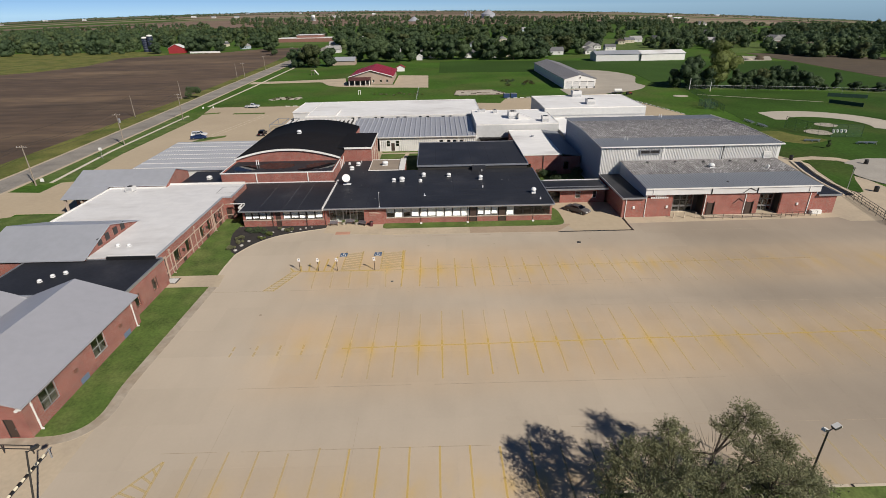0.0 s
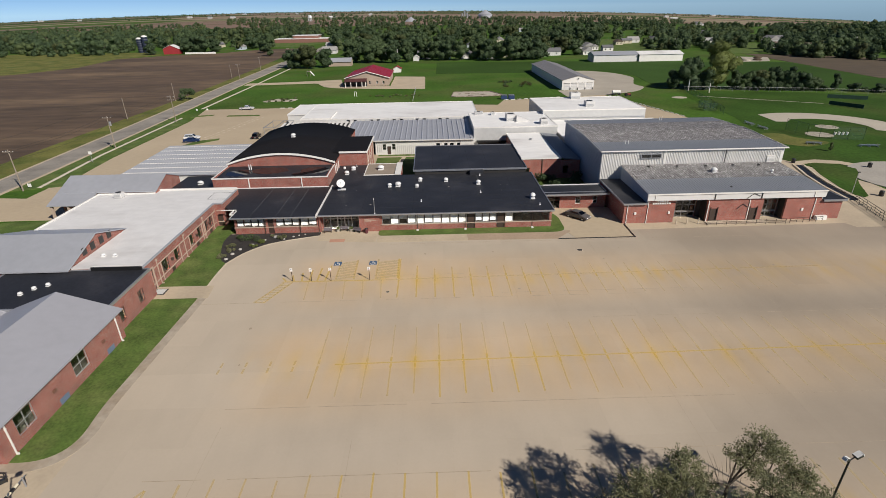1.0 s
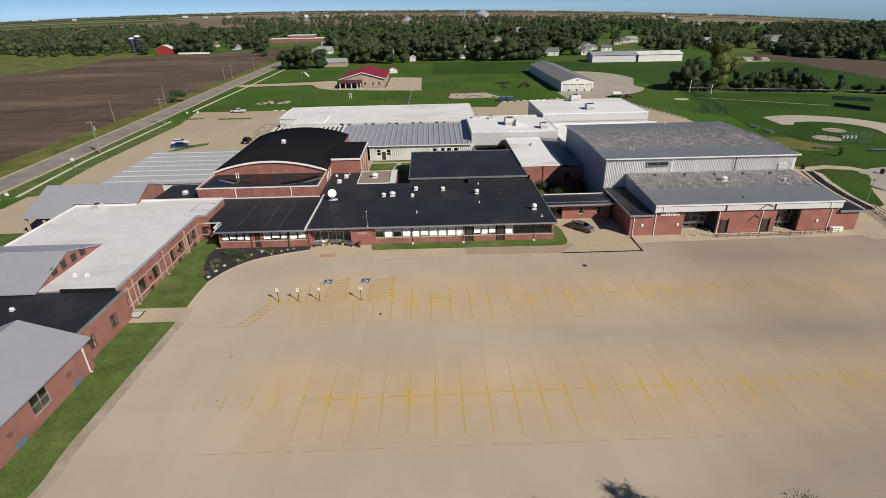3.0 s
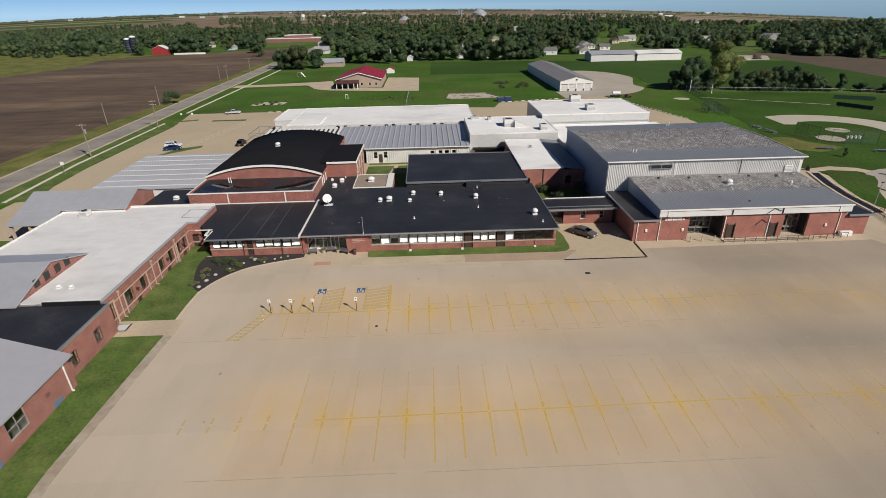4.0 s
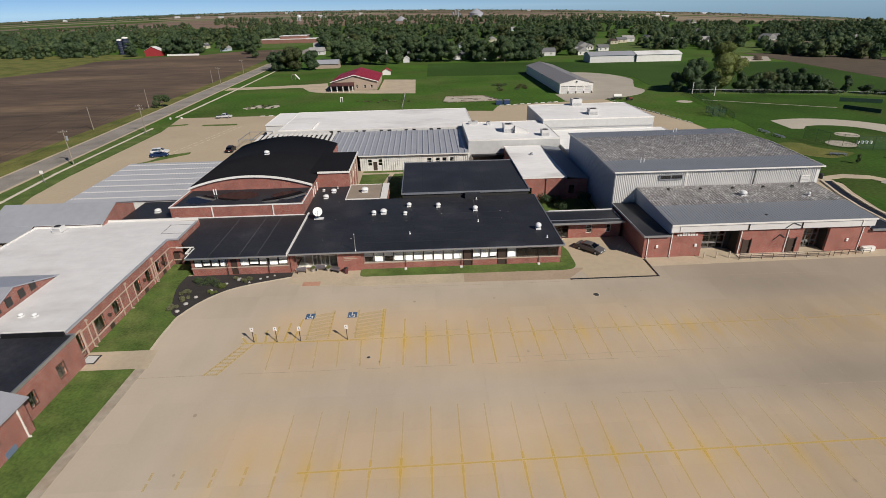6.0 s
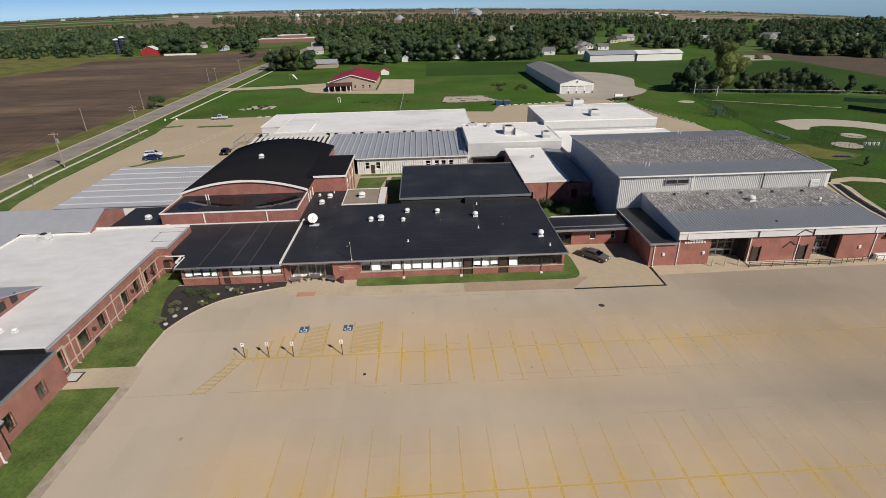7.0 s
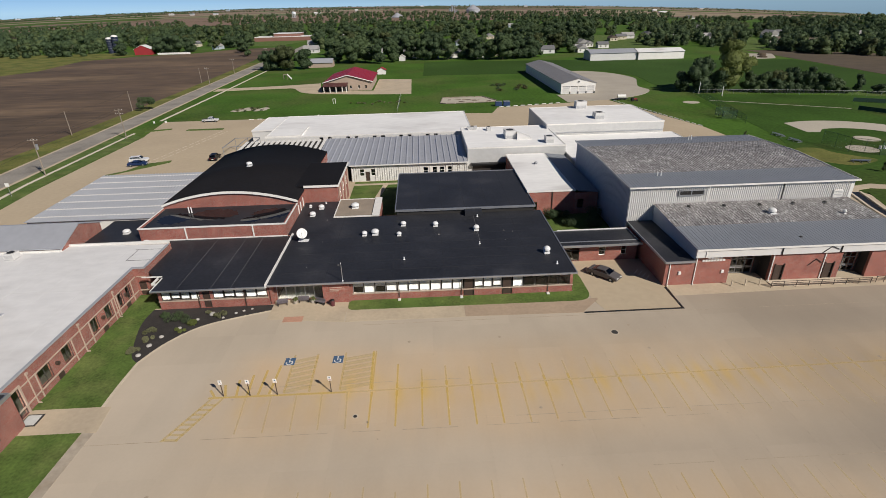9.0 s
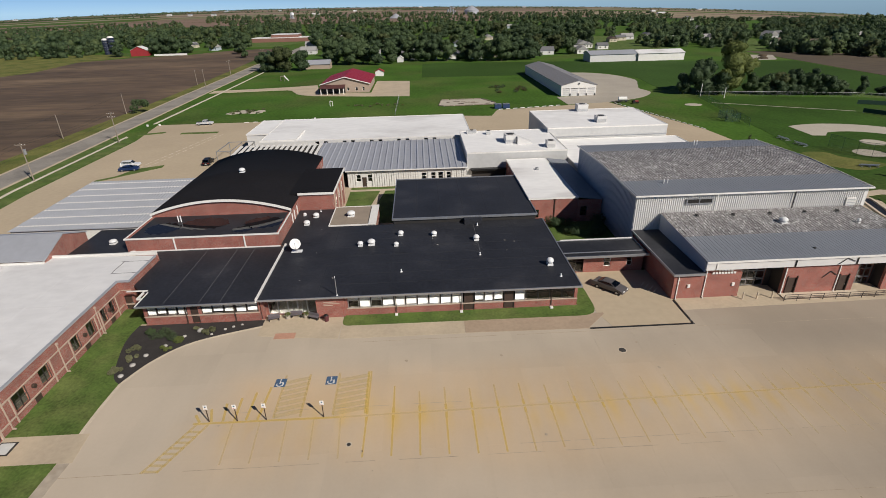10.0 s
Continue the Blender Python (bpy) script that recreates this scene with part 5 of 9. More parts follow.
for a, z in ((34.9, 3.6), (38.6, 4.2), (49.7, 4.1), (57.2, 4.1), (69.3, 4.1)):
    downspout(lob, "x", LY, -1, a, 0.02, z)
for a in (39.6, 50.4, 58.9, 68.6):
    part("fascia_strap", boxes((a - 0.08, a + 0.08, 90.4, 90.5, 4.45, 5.5)), BLACK if a in (50.4, 58.9) else TRIM, lob)
for a in (36.4, 42.6, 67.2):
    part("wall_light", bevelled(boxes((a - 0.2, a + 0.2, LY - 0.18, LY, 1.7, 2.2)), 0.04, 1), TRIM, lob, "white wall light")
# Dark bars added for the V-shaped shadow marks on brick and fascia.
for (xa, za), (xb, zb), (xc, zc), d in (((55.0, 2.3), (56.0, 3.3), (56.9, 2.7), 90.84), ((56.3, 4.5), (57.4, 5.4), (58.6, 4.9), 90.44)):
    bm = tube(bmesh.new(), (xa, d, za), (xb, d, zb), 0.06, None, 6)
    tube(bm, (xb, d, zb), (xc, d, zc), 0.06, None, 6)
    part("bent_bar", bm, DARK_FRAME, lob, "dark bent bar standing in for a shadow mark")
bm = bmesh.new()
random.seed(3)
for x0, n, z in ((40.2, 5, 4.05), (39.4, 8, 3.62)):
    for i in range(n):
        box(bm, x0 + i * 0.42, x0 + i * 0.42 + 0.3, LY - 0.1, LY - 0.02, z, z + 0.28)
part("wall_letters", bm, TRIM, lob, "two rows of pale wall letters, not readable")

# tan steel classrooms, the long white building and two white halls behind
tan = thing("tan_classrooms", (-3, 155, 0), "tan steel classroom building with a ribbed grey roof", "building")
tw = [(-14.2, -13.2), (-11.6, -10.6), (0.6, 1.7), (2.8, 3.8), (4.4, 5.5), (6.3, 7.3)]
part("wall", wall_bm("x", 144.2, 0.3, -16.2, 11.0, -0.1, 3.9, [(a, b, 1.3, 2.9) for a, b in tw] + [(-12.9, -11.9, 0.05, 2.3)]), SIDING, tan)
for a, b in tw:
    window(tan, "x", 144.2, 1, a, b, 1.3, 2.9, 1, (0.5,), TRIM, 0)
door(tan, "x", 144.2, 1, -12.9, -11.9, 0.05, 2.3)
part("wall", boxes((10.7, 11.0, 144.5, 167, -0.1, 3.9)), SIDING, tan)
part("floor", boxes((-24, 10.7, 144.6, 167, -0.1, 0.03)), INSIDE, tan)
a = -16.0
while a < 11.0:
    if not any(p - 0.1 < a < q + 0.1 for p, q in tw + [(-12.9, -11.9)]):
        part("wall_rib", boxes((a - 0.09, a + 0.09, 144.06, 144.2, 0, 3.8)), SIDING, tan)
    a += 0.55
part("gutter", boxes((-16.5, 11.2, 143.45, 143.65, 3.85, 4.05)), TRIM, tan)
panel_run(tan, "roof_panel", PALE_METAL, (-25.0, 143.7, 4.0), (1, 0, 0), (0, 23.5, 0.9), (0, 0, 1), 1.5, 24, 23.5, 1, 0.16, 0.2, label="broad-ribbed grey steel roof sheet")
part("wall", boxes((-25, -24.7, 146.5, 167, -0.1, 4.0)), SIDING, tan)
longb = flat_building("long_white_building", (-17, 184, 0), "long low white building with a white flat roof", -42.3, 14.6, 169.2, 198.0, 5.3, WHITE_WALL, BRIGHT_ROOF, TRIM, parapet=0.08,
                      holes={"s": [(-27.6 + i * 7.3 + d, -26.5 + i * 7.3 + d, 4.25 - 1.0, 4.9) for i in range(5) for d in (0, 2.3)]})
for i in range(5):
    for d in (0, 2.3):
        window(longb, "x", 169.2, 1, -27.6 + i * 7.3 + d, -26.5 + i * 7.3 + d, 3.25, 4.9, 1, (0.5,), TRIM, 0)
parts_of("wall", ((-48.5, -42.35, 178.6, 178.95, -0.1, 5.08), (-48.5, -48.15, 178.95, 198.0, -0.1, 5.08), (-48.15, -42.35, 197.65, 198.0, -0.1, 5.08)), WHITE_WALL, longb)
part("roof", boxes((-48.5, -42.34, 178.6, 198.0, 5.08, 5.3)), BRIGHT_ROOF, longb)
parts_of("roof_edge", ((-48.6, -42.34, 178.4, 178.6, 5.04, 5.38), (-48.65, -48.5, 178.6, 198.0, 5.04, 5.38)), TRIM, longb)
parts_of("roof_rim", ((-32.75, -32.45, 169.4, 181.0, 5.3, 5.62), (-42.2, -32.75, 169.3, 169.5, 5.38, 5.62)), TRIM, longb, "raised white rim across the roof")
hall1 = flat_building("white_hall", (22, 156, 0), "white steel hall with a white flat roof", 11.2, 34.5, 146.4, 168.0, 6.45, DULL_WALL, BRIGHT_ROOF, TRIM, parapet=0.1)
part("dark_canopy", boxes((12.0, 20.6, 145.2, 146.4, 2.5, 2.9)), BLACK, hall1, "black canopy along the foot of the wall")
# Opaque dark band laid on the wall below the canopy.
part("dark_front", boxes((12.4, 20.2, 146.2, 146.39, 0.0, 2.5)), RECESS_DARK, hall1, "dark band at the foot of the wall")
hall3 = flat_building("rear_white_hall", (49, 175, 0), "white steel hall with a pale flat roof", 33.8, 65.5, 163.4, 187.2, 7.6, DULL_WALL, BRIGHT_ROOF, TRIM, parapet=0.1)
part("wall_band", boxes((33.9, 65.4, 163.25, 163.4, 5.2, 5.4)), ALU, hall3)
low = flat_building("kitchen_block", (50, 152, 0), "low white roofed block behind the gym", 34.7, 68.0, 138.6, 163.2, 4.6, DULL_WALL, BRIGHT_ROOF, TRIM, parapet=0.1)
shed = thing("west_shops", (-60, 128, 0), "workshop building with a pale translucent steel roof", "building")
SX0, SX1, SY0, SY1 = -70.5, -48.2, 116.0, 141.0
parts_of("wall", ((SX0, SX1, SY0, SY0 + 0.3, -0.1, 3.8), (SX0, SX0 + 0.3, SY0 + 0.3, SY1, -0.1, 3.8), (SX1 - 0.3, SX1, SY0 + 0.3, SY1, -0.1, 3.8), (SX0 + 0.3, SX1 - 0.3, SY1 - 0.3, SY1, -0.1, 3.8)), SIDING, shed)
panel_run(shed, "wall_panel", SIDING, (SX0, SY0, 0), (1, 0, 0), (0, 0, 1), (0, -1, 0), 1.0, 22, 3.75, 2, 0.05, 0.1)
SHEET_A = mat("pale_sheet", (0.43, 0.44, 0.465), 0.4, 0.08, 0.3, 1.5, metal=0.2)
panel_run(shed, "roof_panel", SHEET_A, (SX0 - 0.3, SY0 - 0.4, 3.85), (1, 0, 0), (0, 26, 0.5), (0, 0, 1), 1.25, 18, 26, 2, 0.09, 0.16, label="pale ribbed steel roof sheet")
cap_me = finish("lap_cap", boxes((0, 0.36, 0, 0.3, 0, 0.11)), TRIM)
for i in range(7):
    y = SY0 + 1.6 + i * 3.7
    for k in range(35):
        ob = new("lap_cap", cap_me)
        ob.location = Vector((SX0 + 0.05 + k * 0.625, y, 3.9 + 0.5 * (y - SY0 + 0.4) / 26)) - Vector(shed.location)
        ob.parent = shed
part("wall", boxes((-48.0, -45.7, 116, 146, -0.1, 3.5)), BRICK, old)
# Lit and shaded stripes of the roof put into white ribs over dark.
for i in range(16):
    x = -46.5 + i * 1.38
    part("roof_rib", extruded(bmesh.new(), [(150.5, 4.15), (166.8, 4.75), (166.8, 5.0), (150.5, 4.4)], "x", x, x + 0.62), TRIM, tan, "roof rib, its lit side put into white" if i == 0 else "")
part("lower_roof", extruded(bmesh.new(), [(150.3, 3.7), (167.0, 4.3), (167.0, 4.45), (150.3, 3.85)], "x", -46.8, -25.05), DARK_FRAME, tan, "roof sheet, the shade between ribs put into dark colour")
part("wall", boxes((-46.7, -46.4, 150.5, 166.8, -0.1, 3.75)), SIDING, tan)
can = thing("steel_canopy", (-52, 168, 0), "light grey steel canopy frame beside the rear yard", "canopy")
for x in (-53.8, -50.2, -46.6):
    for y in (168.4, 178.6):
        part("post", boxes((x - 0.07, x + 0.07, y - 0.07, y + 0.07, -0.02, 3.1)), STEEL, can)
    part("beam", boxes((x - 0.07, x + 0.07, 168.3, 178.7, 3.1, 3.25)), STEEL, can)
for y in (168.4, 178.6):
    part("beam", boxes((-53.9, -46.5, y - 0.07, y + 0.07, 3.25, 3.4)), STEEL, can)

# seams, scuffs and debris on the roofs
SEAM_B = mat("membrane_seam", (0.028, 0.029, 0.033), 0.8, 0.3, 0.5, 3.0)
SEAM_W = mat("white_seam", (0.63, 0.62, 0.61), 0.6, 0.1, 0.5, 3.0)
DEBRIS = mat("roof_debris", (0.34, 0.32, 0.29), 0.9, 0.3, 1.0, 6.0)
random.seed(91)
for i in range(7):
    y = 92.6 + i * 2.9
    part("lap_seam", boxes((-21.0, 21.0, y, y + 0.05, 3.6, 3.606)), SEAM_B, main)
for x in (-13.5, -4.2, 3.0, 15.4):
    part("lap_seam", boxes((x, x + 0.05, 89.6, 112.7, 3.606, 3.611)), SEAM_B, main)
for x in (-0.5, 3.6, 7.7, 11.8, 15.9):
    part("lap_seam", boxes((x, x + 0.05, 113.1, 133.9, 4.55, 4.556)), SEAM_B, core)
for i in range(10):
    x, y = random.uniform(-20, 20), random.uniform(98, 112) if i % 3 else random.uniform(90.5, 112)
    r = random.uniform(0.05, 0.16)
    q = [(x + r * math.cos(a) * random.uniform(0.5, 1.4), y + 0.6 * r * math.sin(a) * random.uniform(0.5, 1.4)) for a in np.arange(0, 6.2, 0.9)]
    part("debris", prism(bmesh.new(), q, 3.611, 3.65), DEBRIS, main)
for i in range(5):
    x = -63.4 + i * 4.7
    part("roof_seam", boxes((x, x + 0.05, 83.6 if x < -51 else 69.2, 100.9, 4.5, 4.507)), SEAM_W, wing)
parts_of("patch_edge", ((-43.2, -39.75, 97.0, 97.07, 4.5, 4.52), (-43.6, -39.75, 100.7, 100.77, 4.5, 4.52), (-43.27, -43.2, 97.0, 100.7, 4.5, 4.516)), DARK_FRAME, wing, "dark seam of a roof patch")
part("roof_seam", boxes((-65.8, -41.5, 88.5, 88.55, 4.507, 4.513)), SEAM_W, wing)

# ---- car-park slabs and markings ----
bm = box(bmesh.new(), 0.002, 4.998, 0.002, 5.398, -0.14, 0.0)
slab_me = finish("concrete_slab", bm, LOT)
for i in range(24):
    for j in range(13):
        x, y = -34 + i * 5.0, 18.4 + j * 5.4
        if y < 29 and x > 8:
            continue
        ob = new("concrete_slab", slab_me)
        ob.location = (x, y, 0)
        ob.parent = lot
CRACK = mat("dark_joint", (0.365, 0.295, 0.215), 0.95, 0.3, 1.0, 5.0)
random.seed(41)
for y, x0, x1, w in ((65.9, -33, 30, 0.05), (84.3, -8, 60, 0.05), (36.4, -26, 12, 0.05), (45.0, -22, 84, 0.06), (60.2, 20, 62, 0.05), (67.0, 9, 52, 0.05), (38.4, 12, 84, 0.05), (73.0, -20, 4, 0.04)):
    x = x0
    while x < x1:
        ln = random.uniform(2.5, 6.5)
        yo = random.uniform(-0.02, 0.02)
        part("crack", boxes((x, min(x + ln, x1), y + yo - w / 2, y + yo + w / 2 + random.uniform(0, 0.03), 0.0005, 0.002)), CRACK, lot)
        x += ln + (random.uniform(0.3, 3.0) if random.random() < 0.5 else 0.0)
for x, y0, y1 in ((-21.5, 31, 42.6), (-8.5, 31, 40.6), (24.0, 36, 46.6), (34, 38, 60), (45, 48, 66)):
    part("crack", boxes((x - 0.012, x + 0.012, y0, y1, 0.0005, 0.002)), CRACK, lot)
for i in range(26):
    x, y, r = random.uniform(-26, 70), random.uniform(34, 84), random.uniform(0.06, 0.2)
    part("oil_spot", prism(bmesh.new(), [(x + r * math.cos(a) * random.uniform(0.7, 1.3), y + r * 1.2 * math.sin(a) * random.uniform(0.7, 1.3)) for a in np.arange(0, 6.2, 0.7)], 0.0005, 0.003), CRACK, lot)

# ---- trees ----


def leaf_mat(name, col, col2):
    m = bpy.data.materials.new(name)
    m.use_nodes = True
    n, l = m.node_tree.nodes, m.node_tree.links
    b = n["Principled BSDF"]
    b.inputs["Roughness"].default_value = 0.65
    b.inputs["Specular IOR Level"].default_value = 0.25
    geo, oi = n.new("ShaderNodeNewGeometry"), n.new("ShaderNodeObjectInfo")
    ad = n.new("ShaderNodeMath")
    ad.operation = "MULTIPLY_ADD"
    ad.inputs[1].default_value = 0.34
    l.new(geo.outputs["Random Per Island"], ad.inputs[0])
    mu = n.new("ShaderNodeMath")
    mu.operation = "MULTIPLY"
    mu.inputs[1].default_value = 0.46
    l.new(oi.outputs["Random"], mu.inputs[0])
    ns = n.new("ShaderNodeTexNoise")
    ns.inputs["Scale"].default_value, ns.inputs["Detail"].default_value = 0.75, 3
    l.new(geo.outputs["Position"], ns.inputs["Vector"])
    nm = n.new("ShaderNodeMath")
    nm.operation = "MULTIPLY_ADD"
    nm.inputs[1].default_value = 0.55
    l.new(ns.outputs["Fac"], nm.inputs[0])
    l.new(mu.outputs[0], nm.inputs[2])
    l.new(nm.outputs[0], ad.inputs[2])
    mx = n.new("ShaderNodeMix")
    mx.data_type = "RGBA"
    l.new(ad.outputs[0], mx.inputs["Factor"])
    mx.inputs["A"].default_value, mx.inputs["B"].default_value = (*col, 1), (*col2, 1)
    l.new(mx.outputs["Result"], b.inputs["Base Color"])
    tr = n.new("ShaderNodeBsdfTranslucent")
    l.new(mx.outputs["Result"], tr.inputs["Color"])
    ms = n.new("ShaderNodeMixShader")
    ms.inputs[0].default_value = 0.38
    l.new(b.outputs[0], ms.inputs[1])
    l.new(tr.outputs[0], ms.inputs[2])
    l.new(ms.outputs[0], n["Material Output"].inputs["Surface"])
    return m


# LEAF, LEAF_DARK and LEAF_MID carry extra blue in place of distance haze.
LEAF = leaf_mat("leaves", (0.056, 0.090, 0.040), (0.102, 0.146, 0.064))
LEAF_DARK = leaf_mat("dark_leaves", (0.045, 0.075, 0.038), (0.082, 0.122, 0.057))
LEAF_PALE = leaf_mat("sunlit_leaves", (0.085, 0.116, 0.030), (0.175, 0.205, 0.062))
LEAF_MID = leaf_mat("mid_green_leaves", (0.074, 0.106, 0.042), (0.124, 0.162, 0.066))
LEAF_OLIVE = leaf_mat("olive_leaves", (0.058, 0.074, 0.030), (0.105, 0.125, 0.050))
LEAF_GREY = leaf_mat("grey_green_leaves", (0.085, 0.095, 0.046), (0.245, 0.245, 0.135))
LEAF_RUST = leaf_mat("rusty_leaves", (0.058, 0.058, 0.024), (0.108, 0.100, 0.042))
BARK = mat("bark", (0.085, 0.065, 0.05), 0.95, 0.3, 0.8, 6.0, bump=0.02)


def leaf_cloud(rng, lobes, count, size, flat=0.5):
    """Leaf quads on the shells of a set of lobes. Returns vertices and faces."""
    lobes = np.array(lobes, float)
    pick = rng.choice(len(lobes), count, p=lobes[:, 3] ** 2 / np.sum(lobes[:, 3] ** 2))
    d = rng.normal(size=(count, 3))
    d /= np.linalg.norm(d, axis=1, keepdims=True)
    r = lobes[pick, 3] * (0.62 + 0.45 * rng.random(count) ** 0.6)
    c = lobes[pick, :3] + d * r[:, None] * np.array([1, 1, 0.85])
    nrm = d + rng.normal(scale=flat, size=(count, 3)) + np.array([0, 0, 0.25])
    nrm /= np.linalg.norm(nrm, axis=1, keepdims=True)
    a = np.cross(nrm, rng.normal(size=(count, 3)))
    a /= np.linalg.norm(a, axis=1, keepdims=True)
    b = np.cross(nrm, a)
    s = size * (0.6 + 0.8 * rng.random(count))[:, None]
    w = s * (0.45 + 0.25 * rng.random(count))[:, None]
    v = np.stack([c - a * s, c + b * w + nrm * s * 0.15, c + a * s, c - b * w + nrm * s * 0.15], 1).reshape(-1, 3)
    f = np.arange(count * 4).reshape(-1, 4)
    return v, f


def cloud_mesh(name, v, f, material):
    me = bpy.data.meshes.new(name)
    me.from_pydata(v.tolist(), [], f.tolist())
    me.materials.append(material)
    return me


def trunk_bm(rng, h, r, lobes, limbs=6):
    bm = bmesh.new()
    tube(bm, (0, 0, -0.2), (0.03 * h * rng.normal() * 0.3, 0, 0.42 * h), r, r * 0.6, 9)
    for i in range(limbs):
        x, y, z, _ = lobes[i % len(lobes)]
        z0 = h * (0.2 + 0.2 * rng.random())
        mid = Vector((x * 0.45, y * 0.45, z0 + (z - z0) * 0.55))
        tube(bm, (0, 0, z0), mid, r * 0.42, r * 0.28, 6)
        tube(bm, mid, (x, y, z), r * 0.28, r * 0.07, 5)
    return bm


def ico_ball(subdivisions):
    ball = bmesh.new()
    bmesh.ops.create_icosphere(ball, subdivisions=subdivisions, radius=1.0)
    ball.verts.ensure_lookup_table()
    v = np.array([q.co[:] for q in ball.verts])
    f = np.array([[q.index for q in face.verts] for face in ball.faces])
    ball.free()
    return v, f


BALLS = {k: ico_ball(k) for k in (1, 2, 3)}


def clumped(rng, lobe, sub, bumps, depth):
    """One lobe of a crown: a ball whose skin swells into rounded clumps with creases between them."""
    sv, sf = BALLS[sub]
    x, y, z, r = lobe
    turn = np.linalg.qr(rng.normal(size=(3, 3)))[0]
    d = sv @ turn
    c = rng.normal(size=(bumps, 3))
    c /= np.linalg.norm(c, axis=1, keepdims=True)
    wide = (1.9 / math.sqrt(bumps)) * (0.8 + 0.5 * rng.random(bumps))
    ang = np.arccos(np.clip(d @ c.T, -1, 1)) / wide
    swell = np.sqrt(np.clip(1 - ang ** 2, 0, 1)) * (0.75 + 0.5 * rng.random(bumps))
    k = r * (1 - depth + depth * swell.max(1) + 0.05 * rng.normal(size=len(d)))
    v = d * k[:, None]
    v[:, 2] *= np.where(v[:, 2] < 0, 0.72, 0.95)
    return v + np.array([x, y, z]), sf


def crown_skin(rng, lobes, sub, bumps, depth, leaves, size):
    """Clumped lobes with loose leaf sprays standing off their skin. Returns vertices, triangles and quads."""
    vs, fs, base = [], [], 0
    for lobe in lobes:
        v, f = clumped(rng, lobe, sub, bumps, depth)
        vs.append(v)
        fs.append(f + base)
        base += len(v)
    v, f = np.concatenate(vs), np.concatenate(fs)
    tri = v[f]
    nrm = np.cross(tri[:, 1] - tri[:, 0], tri[:, 2] - tri[:, 0])
    area = np.linalg.norm(nrm, axis=1)
    nrm /= area[:, None] + 1e-9
    pick = rng.choice(len(f), leaves, p=area / area.sum())
    u = rng.dirichlet((1, 1, 1), leaves)
    at = (tri[pick] * u[:, :, None]).sum(1)
    q = nrm[pick] + rng.normal(scale=0.6, size=(leaves, 3))
    q /= np.linalg.norm(q, axis=1, keepdims=True)
    at = at + nrm[pick] * size * (0.1 + 0.75 * rng.random(leaves) ** 2)[:, None]
    a = np.cross(q, rng.normal(size=(leaves, 3)))
    a /= np.linalg.norm(a, axis=1, keepdims=True)
    b = np.cross(q, a)
    s = size * (0.45 + 0.7 * rng.random(leaves))[:, None]
    w = s * (0.5 + 0.3 * rng.random(leaves))[:, None]
    lv = np.stack([at - a * s, at + b * w, at + a * s, at - b * w], 1).reshape(-1, 3)
    mid = np.repeat(np.array([q[:3] for q in lobes]), len(v) // len(lobes), 0)
    return np.concatenate([mid + (v - mid) * 0.9, lv]), f, np.arange(leaves * 4).reshape(-1, 4) + len(v)


def broad_lobes(rng, h, w, n, low=0.1, tall=False):
    """A few large overlapping lobes: one in the heart of the crown, the others round and above it."""
    out = [(0.0, 0.0, h * (0.54 + 0.04 * rng.random()), 0.34 * w), (0.04 * w * rng.normal(), 0.04 * w * rng.normal(), h * (low + 0.22), 0.36 * w)]
    for i in range(n):
        a = 2 * math.pi * (i + 0.6 * rng.random()) / n * 1.618
        f = (i + 0.5) / n
        z = h * (low + 0.12 + (0.84 - low) * f ** 1.15)
        ring = w * (0.30 * math.sqrt(max(0.05, 1 - (1.5 * f - 0.55) ** 2)) + 0.03 * rng.normal())
        r = w * (0.16 + 0.09 * rng.random()) * (0.85 if tall else 1.0)
        out.append((ring * math.cos(a), ring * math.sin(a), min(z, h - r * 0.9), r))
    return out


KINDS = []
for k, (h, w, mtl, cnt) in enumerate(((15, 15, LEAF, 1500), (17, 13, LEAF, 1500), (13, 15, LEAF_DARK, 1500), (18, 15, LEAF_DARK, 1700), (12, 10, LEAF_MID, 1300), (14, 14, LEAF, 1500), (11, 11, LEAF_DARK, 1400), (24, 20, LEAF_PALE, 3600), (14, 14, LEAF_OLIVE, 1700))):
    rng = np.random.default_rng(100 + k)
    lob_k = broad_lobes(rng, h, w, 26 if k == 7 else 10, 0.04, k == 7)
    v, f3, f4 = crown_skin(rng, lob_k, 1, 16, 0.30, int(cnt * 1.55), 0.46)
    me = bpy.data.meshes.new("crown")
    me.from_pydata(v.tolist(), [], f3.tolist() + f4.tolist())
    me.materials.append(mtl)
    me.polygons.foreach_set("use_smooth", [True] * len(f3) + [False] * len(f4))
    KINDS.append((h, me, finish("trunk", trunk_bm(rng, h, 0.3, lob_k), BARK)))


def tree(x, y, z, kind, height, turn, label, group="", wide=1.0):
    h, crown_me, trunk_me = KINDS[kind]
    e = thing("tree", (x, y, z), label, "tree", group)
    s = height / h
    e.matrix_basis = pose(x, y, z, 0, 0, turn) @ Matrix.Diagonal((s * wide, s * wide, s, 1))
    for nm, me in (("trunk", trunk_me), ("crown", crown_me)):
        o = new(nm, me)
        o.parent = e
    return e


